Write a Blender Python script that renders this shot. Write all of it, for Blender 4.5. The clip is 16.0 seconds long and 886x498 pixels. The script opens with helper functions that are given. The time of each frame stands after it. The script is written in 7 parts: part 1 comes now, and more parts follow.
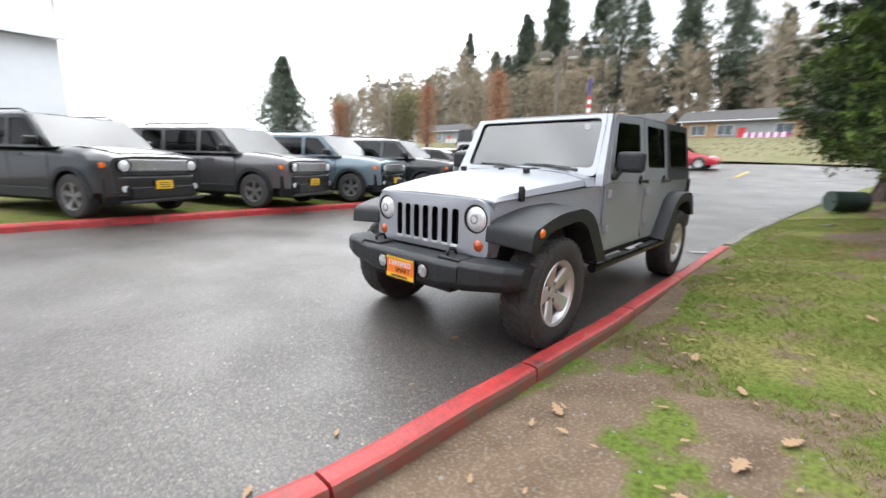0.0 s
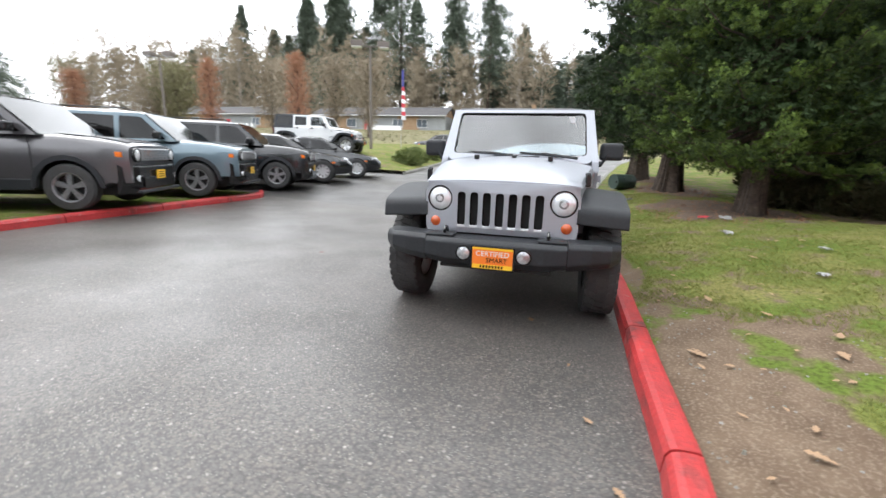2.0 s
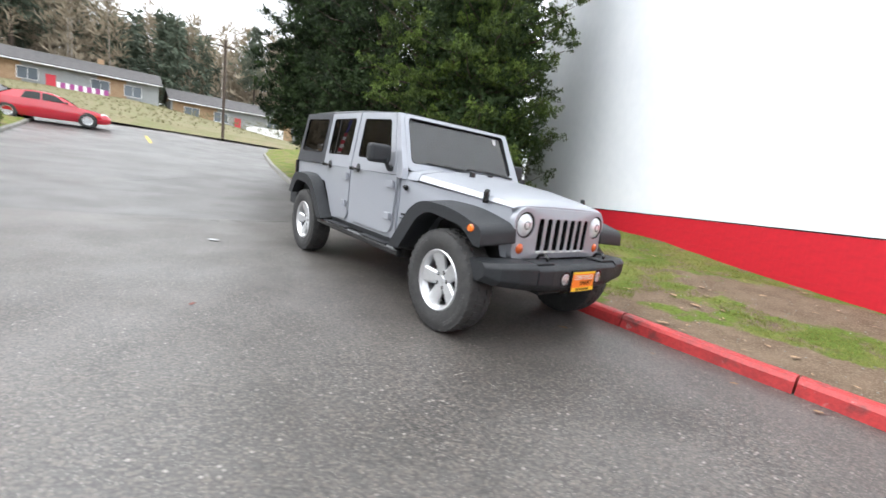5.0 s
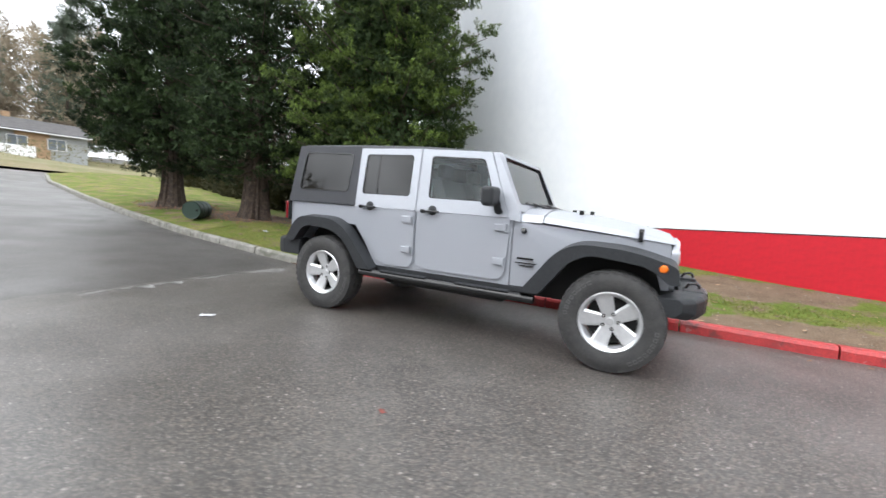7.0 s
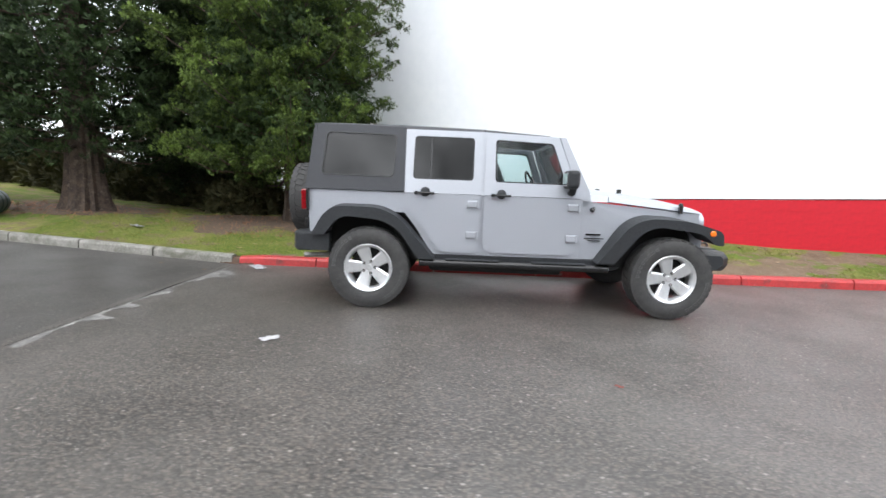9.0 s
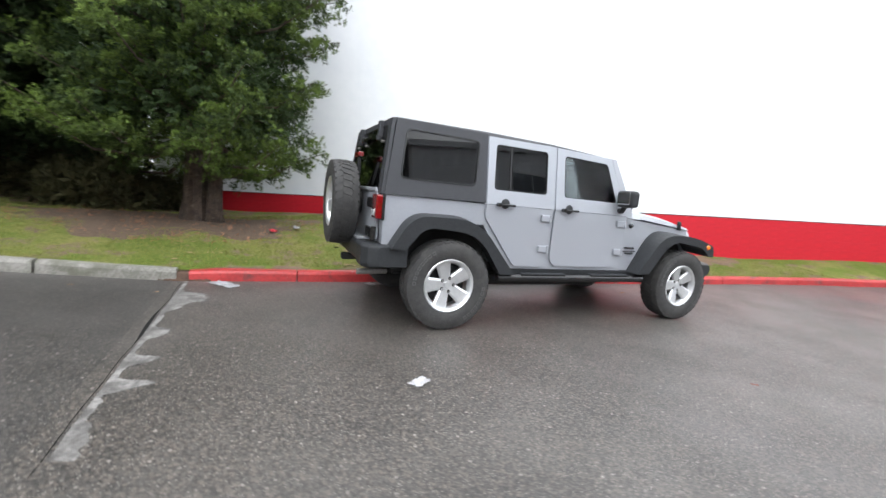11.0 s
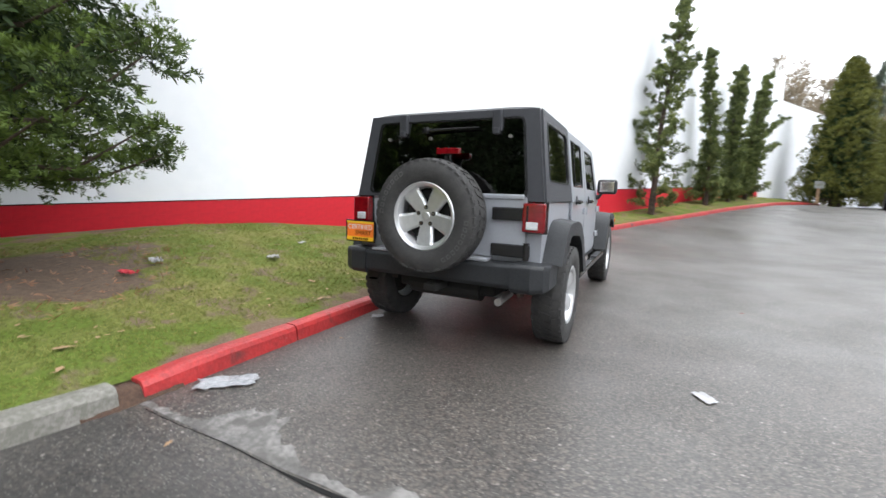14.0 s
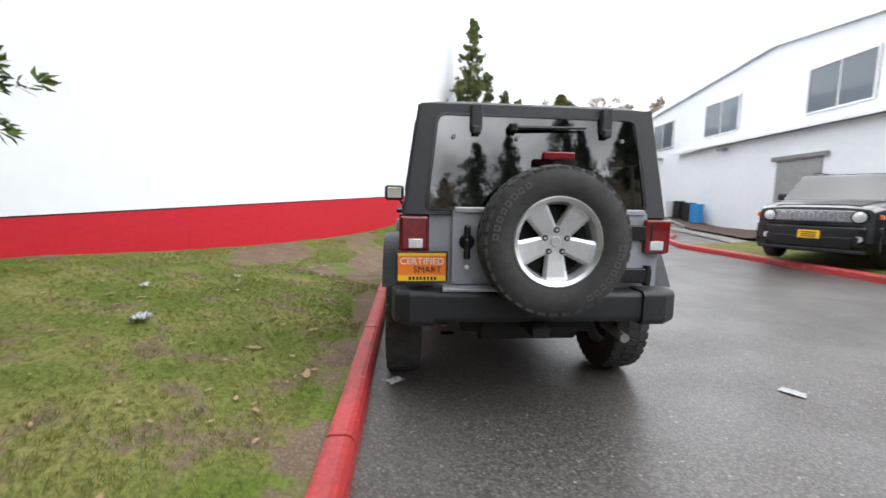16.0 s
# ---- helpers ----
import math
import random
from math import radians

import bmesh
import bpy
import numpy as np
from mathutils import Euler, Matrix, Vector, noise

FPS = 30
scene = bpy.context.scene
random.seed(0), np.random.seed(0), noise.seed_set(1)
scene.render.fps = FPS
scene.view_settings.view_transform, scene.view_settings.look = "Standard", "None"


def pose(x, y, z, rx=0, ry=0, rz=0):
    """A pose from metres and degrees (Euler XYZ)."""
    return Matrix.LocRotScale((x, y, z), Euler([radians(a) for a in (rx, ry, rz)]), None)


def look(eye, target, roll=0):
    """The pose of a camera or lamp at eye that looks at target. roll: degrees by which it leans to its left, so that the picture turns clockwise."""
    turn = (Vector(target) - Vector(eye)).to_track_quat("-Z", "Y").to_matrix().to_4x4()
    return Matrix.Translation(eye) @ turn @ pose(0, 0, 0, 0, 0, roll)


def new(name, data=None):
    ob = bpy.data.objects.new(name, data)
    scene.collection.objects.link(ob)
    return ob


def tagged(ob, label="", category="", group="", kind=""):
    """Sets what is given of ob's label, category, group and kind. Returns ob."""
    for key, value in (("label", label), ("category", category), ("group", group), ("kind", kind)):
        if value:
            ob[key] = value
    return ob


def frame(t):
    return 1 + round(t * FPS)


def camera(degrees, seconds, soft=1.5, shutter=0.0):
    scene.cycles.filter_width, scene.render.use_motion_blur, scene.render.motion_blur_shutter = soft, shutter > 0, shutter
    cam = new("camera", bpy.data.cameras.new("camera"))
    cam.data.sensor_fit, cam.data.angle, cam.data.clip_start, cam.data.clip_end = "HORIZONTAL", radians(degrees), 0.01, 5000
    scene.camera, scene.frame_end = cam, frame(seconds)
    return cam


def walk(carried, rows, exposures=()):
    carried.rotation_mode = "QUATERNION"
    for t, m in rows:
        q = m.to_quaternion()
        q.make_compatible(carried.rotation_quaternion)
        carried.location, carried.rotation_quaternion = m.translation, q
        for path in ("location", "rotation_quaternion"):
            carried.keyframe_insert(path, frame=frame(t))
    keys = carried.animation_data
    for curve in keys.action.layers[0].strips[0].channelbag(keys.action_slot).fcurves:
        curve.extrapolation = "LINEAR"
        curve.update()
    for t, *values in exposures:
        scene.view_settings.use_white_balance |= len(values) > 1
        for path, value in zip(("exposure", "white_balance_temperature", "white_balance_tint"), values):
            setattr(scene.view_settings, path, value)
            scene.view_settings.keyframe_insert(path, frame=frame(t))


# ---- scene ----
cam = camera(93.5, 16.0, shutter=0.5)
PATH = [
    (0, (4.071, 2.165, 1.276), (2.628, 0.84, 0.871), 1.5),
    (0.5, (4.386, 1.76, 1.203), (2.71, 0.721, 0.866), 0.9),
    (1, (4.616, 1.311, 1.153), (2.823, 0.512, 0.776), 0.3),
    (1.5, (4.845, 0.846, 1.157), (2.989, 0.201, 0.782), 1.8),
    (2, (4.993, 0.363, 1.216), (3.1, -0.118, 0.787), 1.8),
    (2.5, (5.012, -0.179, 1.149), (3.054, -0.313, 0.766), 2.1),
    (3, (4.967, -0.749, 1.144), (3.02, -0.506, 0.759), 2.8),
    (3.5, (4.815, -1.307, 1.124), (2.914, -0.797, 0.771), -0.4),
    (4, (4.597, -1.839, 1.11), (2.844, -0.91, 0.85), -2.9),
    (4.2, (4.485, -2.038, 1.128), (2.767, -1.055, 0.842), 0.9),
    (6.3, (2.59, -3.893, 1.216), (1.462, -2.268, 0.924), 5.1),
    (6.5, (2.353, -4.006, 1.184), (1.321, -2.312, 0.929), 4.2),
    (7, (1.737, -4.289, 1.229), (0.83, -2.52, 1.014), 3.8),
    (7.5, (1.121, -4.583, 1.215), (0.379, -2.744, 0.954), 3.9),
    (8, (0.517, -4.746, 1.2), (-0.109, -2.88, 0.845), 4.3),
    (8.5, (-0.069, -4.869, 1.226), (-0.364, -2.913, 0.927), 2.5),
    (9, (-0.677, -4.869, 1.217), (-0.711, -2.892, 0.92), 2.1),
    (9.2, (-0.922, -4.859, 1.212), (-0.913, -2.878, 0.936), 2.5),
    (11.3, (-3.291, -3.93, 1.192), (-2.333, -2.191, 0.947), 4.6),
    (11.5, (-3.48, -3.783, 1.174), (-2.413, -2.102, 0.988), 3.4),
    (12, (-3.903, -3.395, 1.137), (-2.603, -1.894, 0.9), 3.7),
    (12.5, (-4.268, -2.955, 1.163), (-2.861, -1.556, 0.913), 3.8),
    (13, (-4.573, -2.521, 1.184), (-2.969, -1.352, 0.94), 4.2),
    (13.5, (-4.743, -1.994, 1.183), (-3.068, -0.937, 0.91), 4.5),
    (14, (-4.922, -1.441, 1.201), (-3.152, -0.55, 0.93), 1.8),
    (14.5, (-4.936, -0.886, 1.201), (-3.075, -0.214, 0.913), 2.9),
    (15, (-4.902, -0.313, 1.198), (-2.947, 0.044, 0.968), 4.1),
    (15.5, (-4.739, 0.246, 1.202), (-2.752, 0.361, 1.006), 1.9),
    (16, (-4.49, 0.758, 1.228), (-2.511, 0.586, 1.002), 1.1),
]
walk(cam, [(t, look(eye, target, roll)) for t, eye, target, roll in PATH], exposures=[(0, 1.1, 6430, 9), (2, 1.08, 6430, 9), (3.5, 1.2, 6430, 9), (4.2, 1.18, 6430, 9), (7, 1.0, 6430, 9), (12, 1.05, 6430, 9), (14.5, 1.05, 6430, 9), (16, 0.84, 6450, 10)])


# ---- light: overcast winter sky, one wide soft sun ----
world = bpy.data.worlds.new("overcast_sky")
scene.world = world
world.use_nodes = True
wt = world.node_tree
bgn = wt.nodes["Background"]
skyn = wt.nodes.new("ShaderNodeTexSky")
skyn.sky_type, skyn.sun_disc = "NISHITA", False
skyn.sun_elevation, skyn.sun_rotation = radians(48), radians(200)
skyn.air_density, skyn.dust_density = 1.0, 4.0
hsv = wt.nodes.new("ShaderNodeHueSaturation")
hsv.inputs["Saturation"].default_value = 0.22
cloud = wt.nodes.new("ShaderNodeTexNoise")
cloud.inputs["Scale"].default_value, cloud.inputs["Detail"].default_value = 2.2, 6.0
tc = wt.nodes.new("ShaderNodeTexCoord")
wt.links.new(tc.outputs["Generated"], cloud.inputs["Vector"])
cramp = wt.nodes.new("ShaderNodeMapRange")
cramp.inputs["From Min"].default_value, cramp.inputs["From Max"].default_value = 0.3, 0.7
cramp.inputs["To Min"].default_value, cramp.inputs["To Max"].default_value = 0.75, 1.3
wt.links.new(cloud.outputs["Fac"], cramp.inputs["Value"])
wt.links.new(skyn.outputs["Color"], hsv.inputs["Color"])
wt.links.new(cramp.outputs["Result"], hsv.inputs["Value"])
veil = wt.nodes.new("ShaderNodeMix")
veil.data_type = "RGBA"
veil.inputs["Factor"].default_value, veil.inputs["B"].default_value = 0.75, (9.4, 9.7, 10.2, 1)
wt.links.new(hsv.outputs["Color"], veil.inputs["A"])
# grey cloud bellies, seen best in the glass
belly, shade = wt.nodes.new("ShaderNodeTexNoise"), wt.nodes.new("ShaderNodeMapRange")
belly.inputs["Scale"].default_value, belly.inputs["Detail"].default_value = 4.5, 7.0
shade.inputs["From Min"].default_value, shade.inputs["From Max"].default_value = 0.32, 0.66
shade.inputs["To Min"].default_value, shade.inputs["To Max"].default_value = 0.45, 1.45
layer = wt.nodes.new("ShaderNodeVectorMath")
layer.operation = "SCALE"
wt.links.new(tc.outputs["Generated"], belly.inputs["Vector"])
wt.links.new(belly.outputs["Fac"], shade.inputs["Value"])
wt.links.new(veil.outputs["Result"], layer.inputs[0])
wt.links.new(shade.outputs["Result"], layer.inputs["Scale"])
wt.links.new(layer.outputs["Vector"], bgn.inputs["Color"])
bgn.inputs["Strength"].default_value = 0.172
sun = new("sun", bpy.data.lights.new("sun", "SUN"))
sun.data.energy, sun.data.angle, sun.data.color = 0.55, radians(90), (1.0, 0.97, 0.93)
sun.matrix_world = look((0, -4, 20), (1, 0, 0))


# ---- materials ----
def material(name, color, rough=0.6, metal=0.0, spec=0.5, coat=0.0, var=None, scale=8.0, bump=0.0, bump_scale=40.0, emit=None, detail=6.0):
    """A principled material; var: a second colour mixed in by two scales of noise."""
    m = bpy.data.materials.new(name)
    m.use_nodes = True
    nt = m.node_tree
    b = nt.nodes["Principled BSDF"]
    b.inputs["Base Color"].default_value = (*color, 1)
    b.inputs["Roughness"].default_value, b.inputs["Metallic"].default_value = rough, metal
    b.inputs["Specular IOR Level"].default_value, b.inputs["Coat Weight"].default_value = spec, coat
    b.inputs["Coat Roughness"].default_value = 0.06
    if var or bump:
        t = nt.nodes.new("ShaderNodeTexCoord")
    if var:
        n1, n2 = nt.nodes.new("ShaderNodeTexNoise"), nt.nodes.new("ShaderNodeTexNoise")
        n1.inputs["Scale"].default_value, n2.inputs["Scale"].default_value = scale, scale * 7.3
        n1.inputs["Detail"].default_value = n2.inputs["Detail"].default_value = detail
        ad = nt.nodes.new("ShaderNodeMath")
        ad.operation = "ADD"
        mr = nt.nodes.new("ShaderNodeMapRange")
        mr.inputs["From Min"].default_value, mr.inputs["From Max"].default_value = 0.8, 1.2
        mix = nt.nodes.new("ShaderNodeMix")
        mix.data_type = "RGBA"
        mix.inputs["A"].default_value, mix.inputs["B"].default_value = (*color, 1), (*var, 1)
        for n in (n1, n2):
            nt.links.new(t.outputs["Object"], n.inputs["Vector"])
        nt.links.new(n1.outputs["Fac"], ad.inputs[0])
        nt.links.new(n2.outputs["Fac"], ad.inputs[1])
        nt.links.new(ad.outputs[0], mr.inputs["Value"])
        nt.links.new(mr.outputs["Result"], mix.inputs["Factor"])
        nt.links.new(mix.outputs["Result"], b.inputs["Base Color"])
    if bump:
        n3, bp = nt.nodes.new("ShaderNodeTexNoise"), nt.nodes.new("ShaderNodeBump")
        n3.inputs["Scale"].default_value, n3.inputs["Detail"].default_value = bump_scale, 5.0
        bp.inputs["Strength"].default_value, bp.inputs["Distance"].default_value = bump, 0.01
        nt.links.new(t.outputs["Object"], n3.inputs["Vector"])
        nt.links.new(n3.outputs["Fac"], bp.inputs["Height"])
        nt.links.new(bp.outputs["Normal"], b.inputs["Normal"])
    if emit:
        b.inputs["Emission Color"].default_value, b.inputs["Emission Strength"].default_value = (*emit, 1), 1.0
    return m


def glass_material(name, tint, rough=0.02, ior=1.5):
    """Window glass: tinted see-through with a fresnel gloss."""
    m = bpy.data.materials.new(name)
    m.use_nodes = True
    nt = m.node_tree
    nt.nodes.remove(nt.nodes["Principled BSDF"])
    tr, gl, fr, mx = (nt.nodes.new("ShaderNode" + k) for k in ("BsdfTransparent", "BsdfGlossy", "Fresnel", "MixShader"))
    tr.inputs["Color"].default_value = (*tint, 1)
    gl.inputs["Roughness"].default_value = rough
    fr.inputs["IOR"].default_value = ior
    nt.links.new(fr.outputs[0], mx.inputs[0])
    nt.links.new(tr.outputs[0], mx.inputs[1])
    nt.links.new(gl.outputs[0], mx.inputs[2])
    nt.links.new(mx.outputs[0], nt.nodes["Material Output"].inputs["Surface"])
    return m


def asphalt_material(name, dark, light, speck, rough0, rough1):
    """Wet asphalt: fine aggregate, pale chips, damp and dry patches."""
    m = bpy.data.materials.new(name)
    m.use_nodes = True
    nt = m.node_tree
    b = nt.nodes["Principled BSDF"]
    t = nt.nodes.new("ShaderNodeTexCoord")

    def noise_tex(scale, detail=5.0):
        n = nt.nodes.new("ShaderNodeTexNoise")
        n.inputs["Scale"].default_value, n.inputs["Detail"].default_value = scale, detail
        nt.links.new(t.outputs["Object"], n.inputs["Vector"])
        return n

    def ramp(src, a, c, lo=0.0, hi=1.0):
        r = nt.nodes.new("ShaderNodeMapRange")
        r.inputs["From Min"].default_value, r.inputs["From Max"].default_value = a, c
        r.inputs["To Min"].default_value, r.inputs["To Max"].default_value = lo, hi
        nt.links.new(src, r.inputs["Value"])
        return r.outputs["Result"]

    def mixed(fac, a, c):
        x = nt.nodes.new("ShaderNodeMix")
        x.data_type = "RGBA"
        nt.links.new(fac, x.inputs["Factor"])
        for key, v in (("A", a), ("B", c)):
            if isinstance(v, tuple):
                x.inputs[key].default_value = (*v, 1)
            else:
                nt.links.new(v, x.inputs[key])
        return x.outputs["Result"]

    big, mid, fine = noise_tex(0.35, 4), noise_tex(2.6, 8), noise_tex(75, 4)
    col = mixed(ramp(mid.outputs["Fac"], 0.35, 0.65), dark, light)
    col = mixed(ramp(fine.outputs["Fac"], 0.40, 0.66, 0.0, 0.6), col, tuple(v * 2.6 for v in light))
    col = mixed(ramp(noise_tex(0.8, 7).outputs["Fac"], 0.42, 0.64, 0.0, 0.6), col, tuple(v * 2.0 for v in light))
    col = mixed(ramp(noise_tex(0.55, 7).outputs["Fac"], 0.50, 0.66, 0.0, 0.4), col, tuple(v * 0.7 for v in dark))
    # aggregate: every stone a tone of its own, with dark binder between
    agg = nt.nodes.new("ShaderNodeTexVoronoi")
    agg.inputs["Scale"].default_value = 62.0
    nt.links.new(t.outputs["Object"], agg.inputs["Vector"])
    tone = nt.nodes.new("ShaderNodeSeparateColor")
    nt.links.new(agg.outputs["Color"], tone.inputs[0])
    col = mixed(ramp(tone.outputs[1], 0.40, 1.0, 0.0, 0.60), col, (light[0] * 3.3, light[1] * 3.0, light[2] * 2.8))
    col = mixed(ramp(agg.outputs["Distance"], 0.42, 0.75, 0.0, 0.65), col, tuple(v * 0.35 for v in dark))
    # pale stone chips of two sizes
    for scale, part_, edge in ((34.0, 0.86, 0.34), (80.0, 0.64, 0.36)):
        vor = nt.nodes.new("ShaderNodeTexVoronoi")
        vor.inputs["Scale"].default_value = scale
        nt.links.new(t.outputs["Object"], vor.inputs["Vector"])
        sp, wn = nt.nodes.new("ShaderNodeMath"), nt.nodes.new("ShaderNodeSeparateColor")
        sp.operation = "MULTIPLY"
        nt.links.new(ramp(vor.outputs["Distance"], edge, edge - 0.16), sp.inputs[0])
        nt.links.new(vor.outputs["Color"], wn.inputs[0])
        nt.links.new(ramp(wn.outputs[0], part_, part_ + 0.18), sp.inputs[1])
        col = mixed(sp.outputs[0], col, tuple(v * (1.15 if scale < 50 else 0.7) for v in speck))
    nt.links.new(col, b.inputs["Base Color"])
    b.inputs["Roughness"].default_value, b.inputs["Specular IOR Level"].default_value = 0.75, 0.4
    # the film of water, thin where the surface has begun to dry
    b.inputs["Coat IOR"].default_value = 1.5
    nt.links.new(ramp(noise_tex(1.1, 6).outputs["Fac"], 0.36, 0.62, 1.0, 0.7), b.inputs["Coat Weight"])
    nt.links.new(ramp(big.outputs["Fac"], 0.36, 0.64, rough0, rough1), b.inputs["Coat Roughness"])
    bp, bq = nt.nodes.new("ShaderNodeBump"), nt.nodes.new("ShaderNodeBump")
    for q, s_ in ((bp, 0.6), (bq, 0.18)):
        q.inputs["Strength"].default_value, q.inputs["Distance"].default_value = s_, 0.006
        nt.links.new(fine.outputs["Fac"], q.inputs["Height"])
    nt.links.new(bp.outputs["Normal"], b.inputs["Normal"])
    nt.links.new(bq.outputs["Normal"], b.inputs["Coat Normal"])
    return m


def lawn_material():
    """Worn winter lawn: green and straw tufts, with bare soil where the ground is trodden."""
    m = bpy.data.materials.new("lawn")
    m.use_nodes = True
    nt = m.node_tree
    b = nt.nodes["Principled BSDF"]
    t, at = nt.nodes.new("ShaderNodeTexCoord"), nt.nodes.new("ShaderNodeAttribute")
    at.attribute_name = "soil"

    def noise_fac(scale, lo, hi, detail=6.0):
        n, r = nt.nodes.new("ShaderNodeTexNoise"), nt.nodes.new("ShaderNodeMapRange")
        n.inputs["Scale"].default_value, n.inputs["Detail"].default_value = scale, detail
        r.inputs["From Min"].default_value, r.inputs["From Max"].default_value = lo, hi
        nt.links.new(t.outputs["Object"], n.inputs["Vector"])
        nt.links.new(n.outputs["Fac"], r.inputs["Value"])
        return r.outputs["Result"]

    def mixed(fac, a, c):
        x = nt.nodes.new("ShaderNodeMix")
        x.data_type = "RGBA"
        nt.links.new(fac, x.inputs["Factor"])
        for key, v in (("A", a), ("B", c)):
            if isinstance(v, tuple):
                x.inputs[key].default_value = (*v, 1)
            else:
                nt.links.new(v, x.inputs[key])
        return x.outputs["Result"]

    green = mixed(noise_fac(1.6, 0.4, 0.62), (0.105, 0.150, 0.028), (0.215, 0.200, 0.072))
    green = mixed(noise_fac(38, 0.4, 0.75), green, (0.055, 0.065, 0.015))
    dirt = mixed(noise_fac(5, 0.35, 0.65), (0.155, 0.113, 0.079), (0.110, 0.078, 0.054))
    dirt = mixed(noise_fac(60, 0.48, 0.8), dirt, (0.24, 0.19, 0.14))
    ad = nt.nodes.new("ShaderNodeMath")
    ad.operation = "ADD"
    nt.links.new(at.outputs["Fac"], ad.inputs[0])
    nt.links.new(noise_fac(3.2, 0.25, 0.75, 8.0), ad.inputs[1])
    edge = nt.nodes.new("ShaderNodeMapRange")
    edge.inputs["From Min"].default_value, edge.inputs["From Max"].default_value = 0.85, 1.05
    nt.links.new(ad.outputs[0], edge.inputs["Value"])
    nt.links.new(mixed(edge.outputs["Result"], green, dirt), b.inputs["Base Color"])
    b.inputs["Roughness"].default_value, b.inputs["Specular IOR Level"].default_value = 0.95, 0.1
    bp, n = nt.nodes.new("ShaderNodeBump"), nt.nodes.new("ShaderNodeTexNoise")
    n.inputs["Scale"].default_value = 60
    bp.inputs["Strength"].default_value, bp.inputs["Distance"].default_value = 0.36, 0.03
    nt.links.new(t.outputs["Object"], n.inputs["Vector"])
    nt.links.new(n.outputs["Fac"], bp.inputs["Height"])
    nt.links.new(bp.outputs["Normal"], b.inputs["Normal"])
    return m


def leaf_material(name, dark, light, trans=0.25):
    """Foliage whose tone varies from leaf cluster to cluster."""
    m = bpy.data.materials.new(name)
    m.use_nodes = True
    nt = m.node_tree
    b = nt.nodes["Principled BSDF"]
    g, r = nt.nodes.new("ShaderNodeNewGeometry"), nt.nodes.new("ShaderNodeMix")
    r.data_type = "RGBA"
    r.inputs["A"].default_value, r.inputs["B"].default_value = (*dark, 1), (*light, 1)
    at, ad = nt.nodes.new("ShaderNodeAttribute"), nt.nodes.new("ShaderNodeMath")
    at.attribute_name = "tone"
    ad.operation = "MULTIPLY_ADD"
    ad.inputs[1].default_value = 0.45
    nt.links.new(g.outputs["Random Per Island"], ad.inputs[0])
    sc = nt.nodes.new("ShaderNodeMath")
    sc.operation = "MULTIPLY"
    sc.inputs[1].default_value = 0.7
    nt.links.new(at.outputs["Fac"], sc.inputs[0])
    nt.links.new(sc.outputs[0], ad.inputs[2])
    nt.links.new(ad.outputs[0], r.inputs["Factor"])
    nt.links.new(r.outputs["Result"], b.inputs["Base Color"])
    b.inputs["Roughness"].default_value, b.inputs["Specular IOR Level"].default_value = 0.7, 0.2
    b.inputs["Subsurface Weight"].default_value = 0.0
    return m


